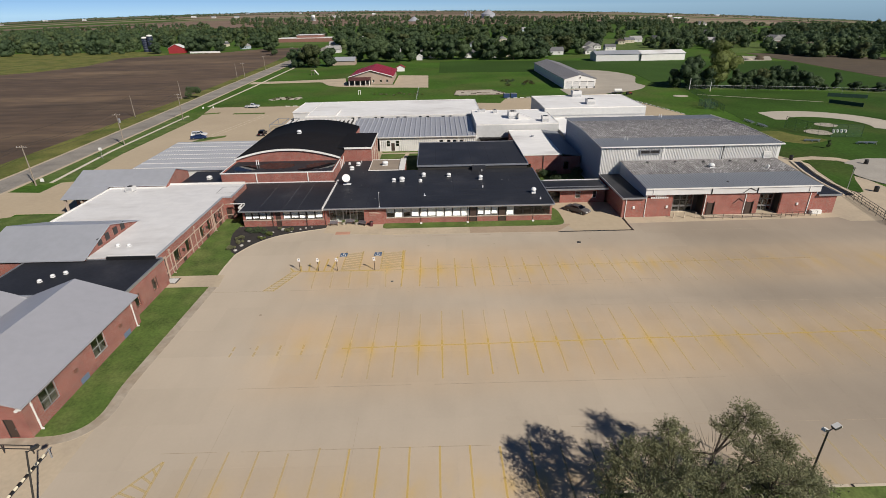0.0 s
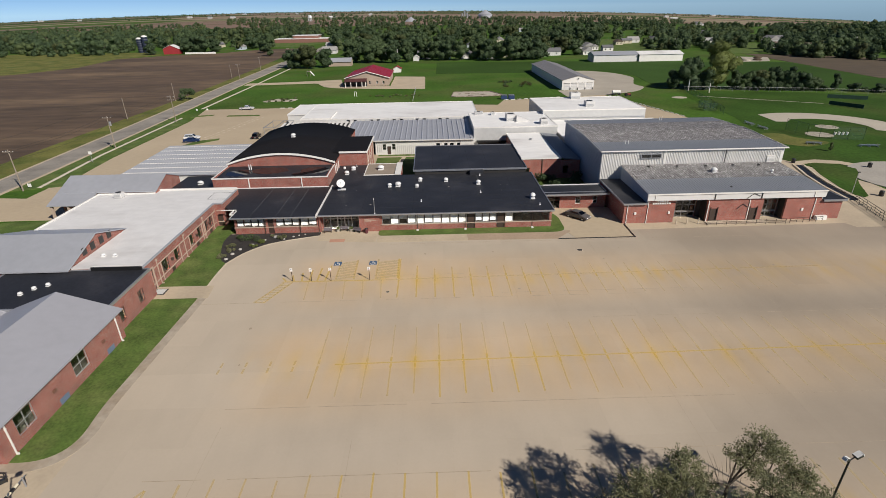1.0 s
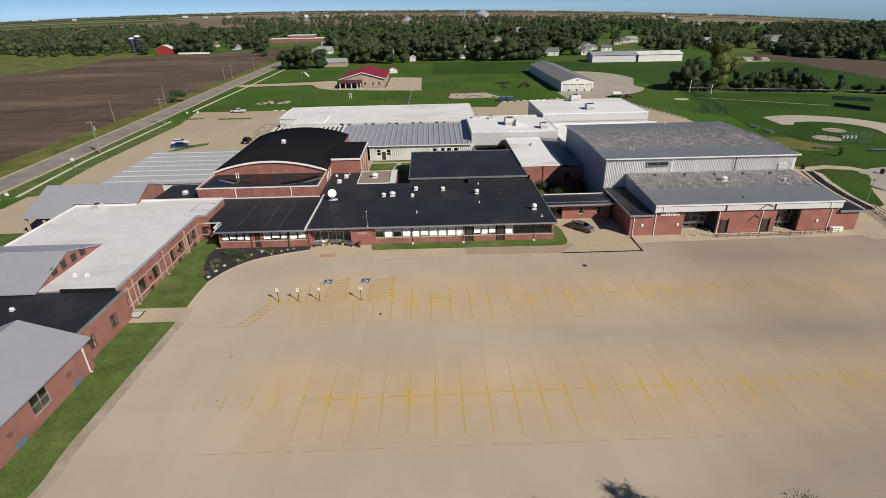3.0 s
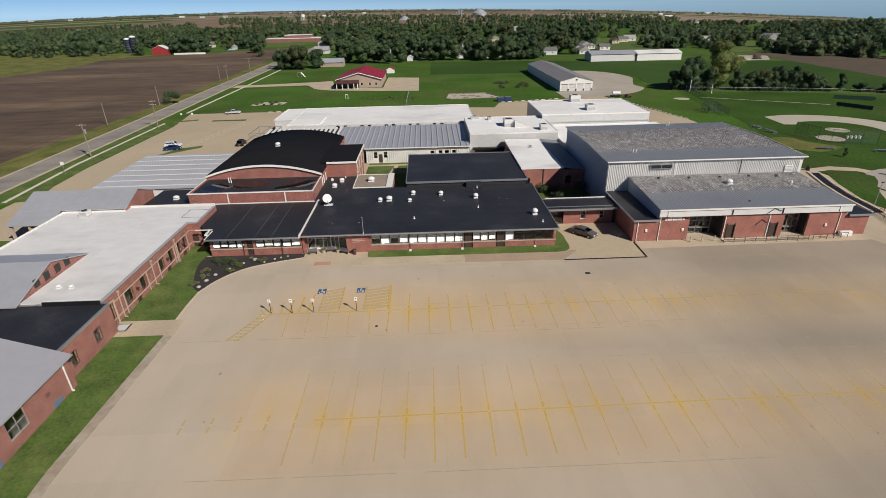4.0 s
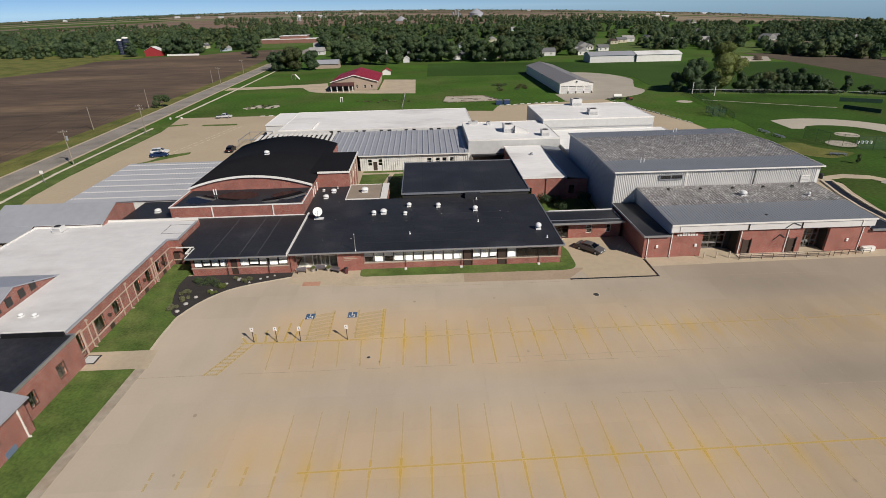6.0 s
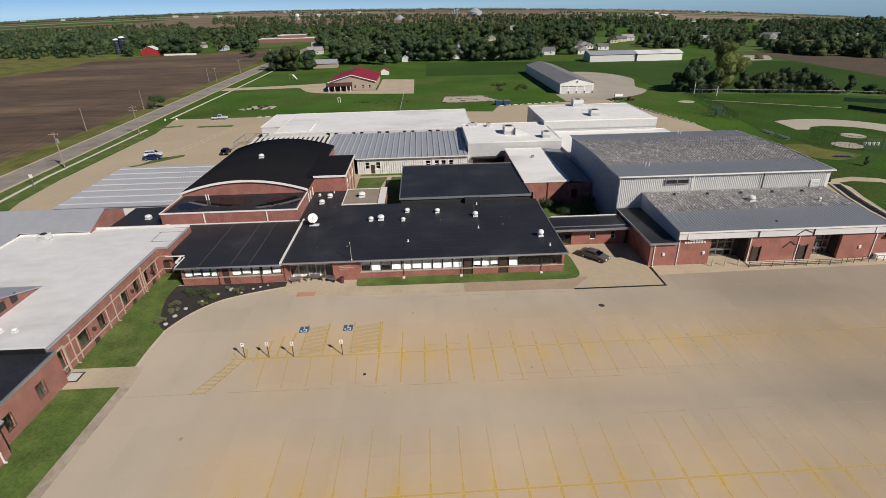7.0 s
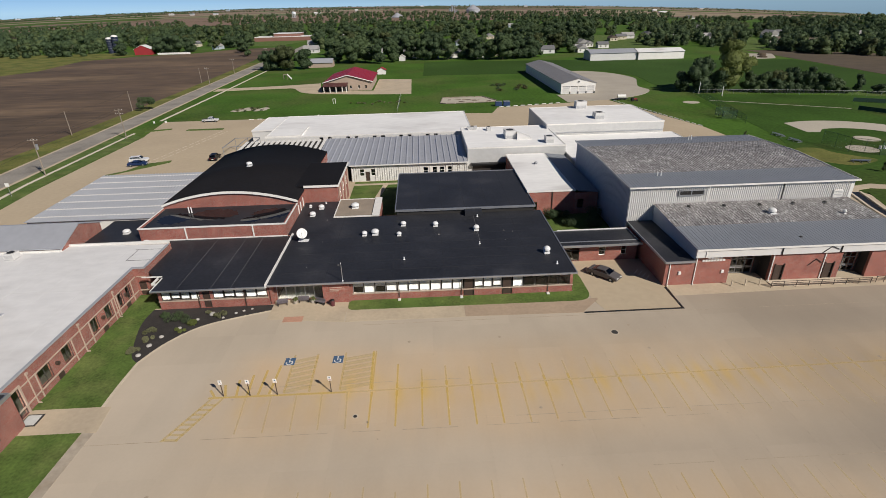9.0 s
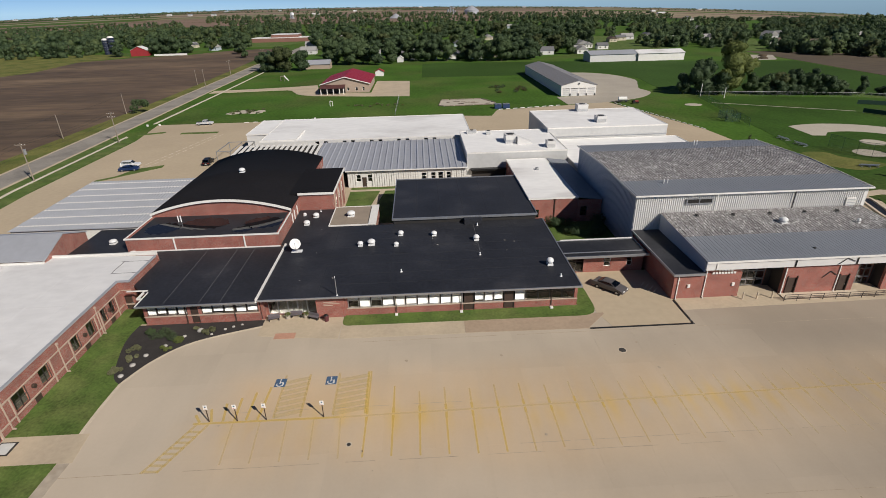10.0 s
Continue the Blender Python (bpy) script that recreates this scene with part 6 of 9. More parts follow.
# houses of the town: place, length, roof; trees keep out of the camera's line to them
WEST_HOUSES = ((-597, 878, 22, 1), (-372, 640, 14, 1), (-250, 657, 10, 2), (-245, 650, 9, 0), (-205, 600, 11, 2), (-115, 470, 11, 1), (-107, 600, 12, 2), (-95, 520, 13, 2), (-93, 640, 12, 0),
    (-90, 700, 13, 2), (-60, 560, 13, 0), (-60, 880, 14, 2), (-35, 470, 12, 2), (-20, 610, 12, 2), (-5, 446, 12, 0), (-2, 466, 12, 2))
MIDDLE_HOUSES = ((12, 440, 11, 1), (20, 720, 13, 2), (24, 470, 13, 2), (28, 442, 12, 2), (30, 455, 13, 0), (40, 560, 12, 0), (45, 438, 11, 0), (58, 446, 12, 2), (60, 980, 15, 2),
    (80, 640, 13, 2), (88, 446, 10, 1), (100, 452, 12, 0), (110, 700, 12, 0), (128, 452, 11, 2), (129, 462, 9, 2), (144, 505, 13, 2), (148, 500, 10, 2), (150, 900, 14, 2),
    (155, 483, 9, 0))
EAST_HOUSES = ((190, 559, 10, 1), (204, 575, 10, 0), (215, 587, 12, 2), (230, 820, 14, 2), (241, 600, 11, 0), (242, 540, 11, 2), (274, 545, 11, 2), (278, 545, 12, 0), (281, 562, 10, 1),
    (300, 480, 10, 1), (310, 447, 12, 1), (333, 538, 13, 2), (343, 690, 14, 2), (345, 470, 11, 0), (345, 556, 15, 2), (363, 570, 12, 0), (410, 520, 13, 2), (555, 1150, 22, 2))
TOWN_HOUSES = WEST_HOUSES + MIDDLE_HOUSES + EAST_HOUSES


def in_house_sightline(x, y):
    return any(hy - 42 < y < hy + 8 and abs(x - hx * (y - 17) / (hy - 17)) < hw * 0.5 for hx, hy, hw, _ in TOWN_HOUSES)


rng = np.random.default_rng(7)
TOWN = "broad leafy tree among the town's gardens"
# Wedges kept free of trees to fit the camera's view.
SCHOOL_SIGHTLINE = lambda x, y: -0.292 < x / (y - 17) < -0.178 and 440 < y < 712
LAWN_SIGHTLINE = lambda x, y: 0.315 < x / (y - 17) < 0.395 and 450 < y < 640
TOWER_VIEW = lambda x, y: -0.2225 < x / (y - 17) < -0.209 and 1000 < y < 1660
EAST_SIGHTLINE = lambda x, y: 0.565 < x / (y - 17) < 0.628 and 425 < y < 548
# front row at the town's edge, then the gardens behind
for x, y, h, k in ((-97, 388, 13, 2), (-87, 383, 16, 8), (-76, 390, 13, 6), (-101, 400, 12, 3), (-58, 424, 15, 1), (-48, 416, 17, 0), (-38, 420, 15, 5), (-29, 410, 17, 3), (-19, 416, 15, 1), (-6, 434, 14, 0),
                   (3, 428, 14, 5), (12, 425, 13, 2), (22, 424, 15, 0), (33, 424, 13, 1), (42, 415, 16, 3), (51, 418, 14, 5), (60, 412, 17, 0), (69, 415, 16, 3), (78, 420, 15, 2), (86, 424, 12, 6), (-66, 446, 14, 1)):
    tree(x, y, 0, k, h, rng.random() * 360, TOWN if k else "broad leafy tree at the town's edge", "town trees", 1.05)
spots = []
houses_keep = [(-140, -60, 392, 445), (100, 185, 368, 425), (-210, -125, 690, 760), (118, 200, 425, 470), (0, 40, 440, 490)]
while len(spots) < 170:
    y = 432 + 420 * rng.random() ** 1.3
    x = (-0.30 + 0.62 * rng.random()) * y
    if SCHOOL_SIGHTLINE(x, y) or LAWN_SIGHTLINE(x, y) or in_house_sightline(x, y) or any(a < x < b and c < y < d for a, b, c, d in houses_keep) or any((x - p) ** 2 + (y - q) ** 2 < 90 for p, q in spots):
        continue
    spots.append((x, y))
    tree(x, y, land(x, y) - 0.1, int(rng.choice([0, 0, 1, 1, 2, 3, 3, 4, 4, 5, 5, 6, 0, 1, 8])), 10 + 7 * rng.random(), rng.random() * 360, TOWN, "town trees", 0.95 + 0.3 * rng.random())
# farm trees by the red barn
for x, y, h, k in ((-279, 552, 13, 3), (-275, 548, 9, 6), (-236, 560, 16, 3), (-228, 556, 17, 2), (-219, 562, 14, 3), (-222, 575, 13, 0), (-205, 596, 9, 8), (-196, 610, 13, 2), (-185, 640, 12, 3), (-246, 580, 17, 0), (-262, 578, 13, 1)):
    tree(x, y, 0, k, h, rng.random() * 360, "dark leafy tree round the red barn", "farm trees", 1.05)
tree(-242, 556, 0, 2, 15, 70, "dark leafy tree round the red barn", "farm trees", 1.05)
# tall group and hedge behind the ball field
for x, y, h, k, w in ((121, 253, 17.5, 2, 0.82), (114.5, 254, 11, 6, 0.85), (134, 252, 22, 7, 1.0), (128, 250, 12, 6, 0.9), (141, 249, 11, 0, 0.8), (146, 248, 10.5, 5, 0.95), (151, 247, 11, 8, 0.95), (155.5, 245.5, 12.5, 2, 0.85), (160, 244, 11, 6, 1.05),
                      (164, 242.5, 13, 3, 0.75), (168, 241, 10, 2, 0.95), (172, 240, 7.5, 5, 1.1), (181.5, 239, 9.5, 3, 0.75), (187.5, 236, 5, 6, 1.5), (196, 231, 5, 2, 1.6), (203, 228, 6, 6, 1.4), (176, 238, 3.5, 5, 1.5), (191, 234, 3, 0, 1.8)):
    tree(x, y, -0.5, k, h if k == 7 else h * 0.86, rng.random() * 360, "tall sunlit poplar beside the ball field" if k == 7 else "leafy tree in the hedge behind the ball field", "ball field trees", w)
for i in range(9):
    tree(142.5 + 3.9 * i, 247.5 - 0.95 * i + rng.normal() * 0.6, -0.4, int(rng.choice([0, 2, 5, 6])), 4.5 + 2.5 * rng.random(), rng.random() * 360, "low scrubby tree in the hedge behind the ball field", "ball field trees", 1.2)
tree(-94, 101, 0, 6, 5.5, 40, "small dark tree beside the west drive", "", 1.1)
tree(103.0, 199.5, 0, 4, 2.2, 0, "young staked tree on the field", "young trees", 0.6)
tree(106.5, 137.5, 0, 4, 2.4, 80, "young staked tree on the field", "young trees", 0.6)
tree(92.5, 169.5, 0, 4, 2.6, 120, "young staked tree on the field", "young trees", 0.5)


def woods(name, seed, count, where, label, size=(12, 19), tones=(4, 3, 2.6, 1.0), keep=None, sub=1, lobes=2, leaves=210, leaf=0.90):
    """A far wood as one mass of clumped crowns with leaf sprays on them."""
    r = np.random.default_rng(seed)
    vs, fs3, fs4, m3, m4, base = [], [], [], [], [], 0
    pick = np.array(tones) / sum(tones)
    for i in range(count):
        for _ in range(20):
            x, y = where(r)
            if keep is None or not keep(x, y):
                break
        h = size[0] * 0.8 + (size[1] - size[0] * 0.8) * r.random() ** 1.2 + (2.5 if r.random() < 0.08 else 0.0)
        w = h * (0.8 + 0.45 * r.random())
        mi = int(r.choice(4, p=pick))
        at = np.array([x, y, land(x, y) - 0.3])
        v, f, q = crown_skin(r, broad_lobes(r, h, w, lobes, -0.06), sub, 9, 0.36, leaves, leaf)
        vs.append(v + at)
        fs3.append(f + base)
        fs4.append(q + base)
        m3.append(np.full(len(f), mi))
        m4.append(np.full(len(q), mi))
        base += len(v)
    me = bpy.data.meshes.new(name)
    f3, f4 = np.concatenate(fs3), np.concatenate(fs4)
    me.from_pydata(np.concatenate(vs).tolist(), [], f3.tolist() + f4.tolist())
    for m in (LEAF, LEAF_DARK, LEAF_MID, LEAF_OLIVE):
        me.materials.append(m)
    me.polygons.foreach_set("material_index", np.concatenate(m3 + m4).astype(np.int32))
    me.polygons.foreach_set("use_smooth", [True] * len(f3) + [False] * len(f4))
    return tagged(new(name, me), label, "woods", kind="stuff")


def fan(a0, a1, y0, y1):
    """Even spread over a fan of country, laid out to fit the camera's view."""
    def pick(r):
        y = math.sqrt(y0 * y0 + (y1 * y1 - y0 * y0) * r.random())
        return (a0 + (a1 - a0) * r.random()) * y, y
    return pick


woods("west_woods", 21, 620, fan(-0.98, -0.53, 545, 960), "dense dark green woods beyond the west field", (10, 16), tones=(4, 5, 2, 0.6))
woods("middle_woods", 22, 400, fan(-0.56, -0.20, 620, 1050), "dense green woods behind the farm", (10, 15), keep=lambda x, y: SCHOOL_SIGHTLINE(x, y) or (-210 < x < -120 and 690 < y < 760) or in_house_sightline(x, y))
woods("town_woods", 23, 520, fan(-0.32, 0.42, 780, 1330), "tree-filled town spreading towards the horizon", (8, 13), keep=lambda x, y: in_house_sightline(x, y) or TOWER_VIEW(x, y), leaves=140, leaf=1.1)
woods("town_woods_near", 26, 150, fan(-0.26, 0.42, 445, 820), "leafy gardens of the town", (7, 12), tones=(5, 3, 2, 0.5), keep=lambda x, y: SCHOOL_SIGHTLINE(x, y) or LAWN_SIGHTLINE(x, y) or in_house_sightline(x, y) or any(a < x < b and c < y < d for a, b, c, d in houses_keep))
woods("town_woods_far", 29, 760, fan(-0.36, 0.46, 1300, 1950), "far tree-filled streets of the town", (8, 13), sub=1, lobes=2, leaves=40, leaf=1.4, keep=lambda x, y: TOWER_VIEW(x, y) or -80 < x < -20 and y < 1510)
woods("west_woods_far", 30, 430, fan(-1.0, -0.40, 950, 1420), "far woods to the west", (9, 14), sub=1, lobes=2, leaves=40, leaf=1.4)


def east_side(r):
    u = r.random()
    x = 222 + 240 * u
    y = 448 - 34 * max(0.0, x - 250) / 31 * (0.95 if x < 330 else 0.8)
    y = max(y, 250) + 8 + 420 * r.random() ** 1.3
    return x + 0.72 * (y - 448) * (1 if x > 240 else 0.6), y


woods("east_woods", 24, 600, east_side, "green woods behind the brown field", (8, 12), tones=(4, 5, 1, 0.6), keep=lambda x, y: EAST_SIGHTLINE(x, y) or in_house_sightline(x, y))
woods("east_town_woods", 28, 190, fan(0.41, 0.575, 465, 700), "trees round the houses east of the warehouses", (8, 13), keep=lambda x, y: in_house_sightline(x, y) or 0.485 < x / (y - 17) < 0.53 and y < 545)
woods("east_far_woods", 27, 260, fan(0.36, 1.0, 640, 1150), "green woods to the east of the town", (7, 11), leaves=140, leaf=1.0, keep=LAWN_SIGHTLINE)
for s, (y0, y1, runs, long, h0) in enumerate(((1420, 1800, 7, 90, 9), (2000, 2700, 9, 260, 9), (3000, 3600, 12, 700, 8), (4250, 4780, 26, 1500, 8))):
    r0 = np.random.default_rng(60 + s)
    lines = [((-0.95 + 1.9 * r0.random()) * y0, y0 + (y1 - y0) * r0.random(), long * (0.3 + r0.random())) for _ in range(runs)]
    n = int(sum(q[2] for q in lines) / (6, 8, 16, 26)[s])

    def pick(r, lines=lines):
        w = np.array([q[2] for q in lines])
        x, y, ln = lines[int(r.choice(len(lines), p=w / w.sum()))]
        return x + ln * (r.random() - 0.5), y + r.normal() * 6

    woods("far_treeline", 40 + s, n, pick, "far treelines and farm groves near the horizon", (h0 - 3, h0 + 3), tones=(2, 6, 0.2, 0.2), sub=1, lobes=1, leaves=8, leaf=1.8)

# foreground tree at the car park's edge: two crowns of feathery sprigs
rng = np.random.default_rng(31)
fg = thing("oak_tree", (19.5, 28.4, 0), "spreading grey-green tree with bare twigs among its leaves", "tree")
lob_f = [(3.2, 2.6, 7.9, 1.25), (1.8, 2.6, 7.0, 1.0), (4.4, 2.4, 7.0, 1.0), (2.7, 2.1, 6.3, 1.2), (5.5, 1.8, 6.0, 1.2), (6.1, 1.2, 5.8, 0.9), (4.8, 1.6, 4.4, 1.3), (7.9, 1.2, 3.5, 1.1), (6.6, 0.8, 3.1, 1.4),
         (9.2, 1.0, 2.4, 0.8), (4.1, 1.1, 2.9, 1.2), (-3.3, 1.2, 8.2, 1.0), (-2.4, 1.2, 6.9, 1.2), (-1.2, 1.4, 5.6, 1.0), (-3.8, 0.8, 6.5, 1.2), (-4.9, 0.6, 7.0, 0.9), (-6.2, 0.4, 7.3, 0.9), (-7.0, 0.2, 6.3, 1.3),
         (-7.6, 0.0, 4.6, 1.4), (-4.9, 0.4, 5.2, 1.5), (-2.2, 0.6, 4.4, 1.5), (0.1, 1.0, 3.0, 1.1), (2.2, 0.8, 2.8, 1.1), (-7.1, -0.9, 3.0, 1.8), (-3.7, -0.6, 3.0, 2.0), (0.5, -0.4, 2.4, 1.7), (4.3, -0.4, 2.4, 1.8), (8.0, -0.2, 2.2, 1.5)]
lob_b = [(-6.0, -2.6, 6.0, 2.0), (-3.6, -2.2, 7.2, 1.7), (-1.0, -2.4, 6.6, 1.8), (1.8, -1.2, 7.4, 1.6), (3.8, -2.2, 6.4, 1.9), (6.0, -2.0, 4.8, 1.8), (-4.2, -4.6, 5.2, 2.1), (0.2, -4.8, 5.6, 2.2), (4.0, -4.6, 4.6, 2.0), (-1.6, -6.4, 4.0, 1.8)]
TIPS = ((2.0, 0.3, 4.6), (-3.2, -0.2, 4.8), (4.4, -0.6, 3.6), (-5.2, -0.8, 4.0), (0.2, -2.6, 3.8), (0.9, 1.6, 5.2))
wood = bmesh.new()
tube(wood, (0, -0.4, -0.2), (0.1, -0.3, 1.6), 0.38, 0.3, 12)
for tx, ty, tz in TIPS:
    tube(wood, (0.1, -0.3, 1.5), (tx * 0.6, ty * 0.7, 1.6 + (tz - 1.6) * 0.62), 0.2, 0.14, 8)
    tube(wood, (tx * 0.6, ty * 0.7, 1.6 + (tz - 1.6) * 0.62), (tx, ty, tz), 0.14, 0.1, 7)
twigs = bmesh.new()
cs, ds = [], []
for x, y, z, r in lob_f + lob_b:
    c = Vector((x, y, z))
    tip = min((Vector(t) for t in TIPS), key=lambda t: (t - c).length + (3 if t.z > z else 0))
    tube(wood, tip, tip.lerp(c, 0.55) + Vector((0, 0, 0.15)), 0.09, 0.06, 6)
    tube(wood, tip.lerp(c, 0.55) + Vector((0, 0, 0.15)), c, 0.06, 0.025, 5)
    for j in range(int(54 * r)):
        d = Vector(rng.normal(size=3)).normalized()
        d.z = d.z * 0.75 + 0.25
        ln = r * (0.75 + 0.5 * rng.random())
        if j % 5 == 0:
            tube(twigs, c, c + d * ln, 0.016, 0.005, 3)
        k = int(20 + 8 * rng.random())
        u = 0.35 + 0.68 * rng.random(k) ** 0.8
        cs.append(np.array(c) + np.outer(u * ln, np.array(d)) + rng.normal(scale=0.11, size=(k, 3)))
        ds.append(np.repeat(np.array(d)[None], k, 0))
for j in range(16):
    a = Vector((0.8 + 0.7 * rng.normal(), 1.9 + 0.4 * rng.normal(), 5.0 + 0.5 * rng.normal()))
    tube(twigs, a, a + Vector((0.35 * rng.normal() - 0.3, 0.3 * rng.normal() + 0.3, 1.5 + 0.6 * rng.random())), 0.02, 0.005, 3)
c, d = np.concatenate(cs), np.concatenate(ds)
k = len(c)
nrm = rng.normal(size=(k, 3)) + np.array([0, 0, 0.5])
nrm /= np.linalg.norm(nrm, axis=1, keepdims=True)
a = np.cross(nrm, d + 0.5 * rng.normal(size=(k, 3)))
a /= np.linalg.norm(a, axis=1, keepdims=True)
b = np.cross(nrm, a)
s = (0.055 + 0.05 * rng.random(k))[:, None]
v = np.stack([c - a * s * 0.5, c + b * s, c + a * s * 0.5, c - b * s], 1).reshape(-1, 3)
crown = new("crown", cloud_mesh("crown", v, np.arange(k * 4).reshape(-1, 4), LEAF_GREY))
crown.parent = fg
for o, nm, mt in ((wood, "trunk", BARK), (twigs, "twigs", BARK)):
    ob = new(nm, finish(nm, o, mt))
    ob.parent = fg

# ---- buildings and things beyond the school ----


def simple_gable(name, at, label, x0, x1, y0, y1, axis, eave, ridge, wall_mat, roof_mat, category="house", windows=(), doors=()):
    return gabled(name, at, label, x0, x1, y0, y1, axis, eave, ridge, 0.4, wall_mat, roof_mat, category=category, sheet_w=400)


red = gabled("red_roofed_house", (-34, 300, 0), "tan brick clubhouse with a bright red steel roof", -45.5, -23.0, 287.0, 322.0, "y", 4.0, 7.2, 0.6, TAN_BRICK, RED_ROOF, category="house", sheet_w=2.0,
             holes={"a0": [(-33.5, -32.5, 0.9, 2.3), (-29.5, -28.5, 0.9, 2.3), (-26.2, -25.2, 0.9, 2.3)]})
for a in (-33.5, -29.5, -26.2):
    window(red, "x", 287.0, 1, a, a + 1.0, 0.9, 2.3, 1, (0.5,), TRIM, 0)
part("porch_roof", extruded(bmesh.new(), [(286.9, 3.6), (281.6, 2.7), (281.6, 2.85), (286.9, 3.8)], "x", -45.8, -34.2), mat("dark_red_roof", (0.085, 0.03, 0.028), 0.6, 0.15), red, "dark red porch roof")
for x in (-45.2, -42.3, -39.4, -36.5, -34.6):
    part("porch_post", boxes((x - 0.18, x + 0.18, 281.9, 282.25, 0, 2.75)), TRIM, red)
# Dark sheet before the wall paints the shade under the porch roof.
part("porch_wall", boxes((-45.4, -34.4, 286.7, 286.98, 0, 2.9)), DARK_FRAME, red, "dark sheet standing for the shade under the porch")
part("barge", extruded(bmesh.new(), [(-46.3, 3.75), (-34.25, 7.05), (-22.2, 3.75), (-22.2, 4.1), (-34.25, 7.4), (-46.3, 4.1)], "y", 286.2, 286.38), TRIM, red)
gar = gabled("storage_building", (69.7, 298, 0), "long steel storage building with four white garage doors", 62.2, 77.4, 257.6, 338.0, "y", 4.4, 6.3, 0.3, TRIM, mat("dull_grey_roof", (0.20, 0.195, 0.20), 0.6, 0.08), category="building", sheet_w=3.0,
             holes={"a0": [(62.9 + i * 3.6, 65.9 + i * 3.6, 0.0, 3.0) for i in range(4)]})
for i in range(4):
    a = 62.9 + i * 3.6
    d = part("garage_door", boxes((a, a + 3.0, 257.66, 257.74, 0.0, 3.0)), WHITE_WALL, gar, "white sectional door")
    for j in range(1, 4):
        part("groove", boxes((a, a + 3.0, 257.64, 257.66, j * 0.75 - 0.03, j * 0.75 + 0.03)), STEEL, d)
    part("jamb", boxes((a + 3.05, a + 3.5, 257.45, 257.6, 0.0, 0.9)), DARK_FRAME, gar)
    part("door_head", boxes((a - 0.1, a + 3.1, 257.48, 257.6, 3.0, 3.12)), DARK_FRAME, gar)
part("gable_vent", tube(bmesh.new(), (69.8, 257.3, 5.0), (69.8, 257.6, 5.0), 0.32, 0.32, 10), DARK_FRAME, gar)
simple_gable("garden_shed", (-22, 350, 0), "small red and white garden shed", -24.4, -19.6, 347.5, 352, "y", 2.4, 3.7, TRIM, RED_WALL, "shed")
simple_gable("white_shed", (-11.5, 425, 0), "small white shed at the town's edge", -14, -9.5, 423, 427, "y", 2.8, 4.2, WHITE_WALL, TRIM, "shed")
simple_gable("grey_roofed_house", (-66, 400, 0), "brick house with a pale grey roof", -74, -58, 395, 405, "x", 3.0, 5.2, TAN_BRICK, PALE_METAL)
simple_gable("farm_warehouse", (131, 394, 0), "long white steel warehouse with a grey roof", 115, 146.3, 386.3, 401.5, "x", 4.6, 6.4, WHITE_WALL, PALE_METAL, "warehouse")
simple_gable("white_warehouse", (162, 392, 0), "long white steel warehouse with a white roof", 147, 178, 385, 400, "x", 4.6, 6.3, TRIM, WHITE_ROOF, "warehouse")
simple_gable("red_barn", (-255, 556, 0), "red barn with a pale steel roof", -264.5, -249.5, 549.5, 559, "y", 5.0, 8.4, RED_WALL, WHITE_ROOF, "barn")
tagged(part("farm_fence", boxes((-242, -212, 545.5, 545.8, 0, 1.6)), TRIM), "white board fence by the red barn", "fence")
for x, y, h in ((-303.5, 584, 13.0), (-297, 582.5, 15.0)):
    s = thing("silo", (x, y, 0), "dark blue farm silo with a white domed top", "silo", "farm silos")
    part("body", tube(bmesh.new(), (x, y, -0.2), (x, y, h), 3.0, 3.0, 20), mat("dark_blue_silo", (0.02, 0.026, 0.05), 0.4, 0.1), s)
    part("cap", dome(bmesh.new(), (x, y, h), 3.05, 1.6, 16, 5), TRIM, s, "white domed cap")
    for k in range(1, 6):
        part("hoop", tube(bmesh.new(), (x, y, h * k / 6), (x, y, h * k / 6 + 0.15), 3.06, 3.06, 20), STEEL, s)
ts = flat_building("town_school", (-165, 716, 0), "low town school with pale flat roofs", -199, -131, 708, 732, 4.5, mat("town_brick", (0.22, 0.11, 0.085), 0.9, 0.1), WHITE_ROOF, TRIM, parapet=0.2)
part("upper_storey", boxes((-178, -146, 720, 745, 4.5, 7.5)), mat("town_brick", (0.22, 0.11, 0.085)), ts)
part("upper_roof", boxes((-178.5, -145.5, 719.5, 745.5, 7.5, 7.9)), WHITE_ROOF, ts)
slab("school_lawn", [(-205, 625), (-150, 625), (-128, 700), (-205, 705)], -0.3, 0.0, LAWN, "lawn in front of the town school", category="lawn")
slab("east_yard_lawn", [(238, 430), (268, 436), (322, 540), (300, 560)], -0.3, 0.0, LAWN, "open lawn between the east woods", category="lawn")
slab("rubble_yard", rounded([(205, 369), (232, 370), (247, 398), (226, 406)], 3), -0.3, -0.02, GRAVEL, "pale rubble yard beside the brown field", category="ground")
for i, (x, y, r) in enumerate(((213, 374, 2.0), (219, 376, 2.6), (227, 377, 3.2), (222, 384, 2.2), (236, 392, 3.0))):
    tagged(part("rubble_heap", dome(bmesh.new(), (x, y, -0.1), r, r * 0.5, 9, 3), GRAVEL if i % 2 else SOIL2), "low heap of pale rubble and soil", "heap", "rubble heaps")
slab("town_lawn", [(138, 470), (200, 465), (262, 540), (275, 600), (205, 655), (150, 560)], -0.3, 0.0, LAWN, "open lawn among the houses", category="lawn")
wx, wy = -352, 1650
wz = land(wx, wy)
wt = thing("water_tower", (wx, wy, wz), "white town water tower on slender legs", "water tower")
WPAINT = mat("tower_white", (0.72, 0.76, 0.78), 0.5, 0.05)
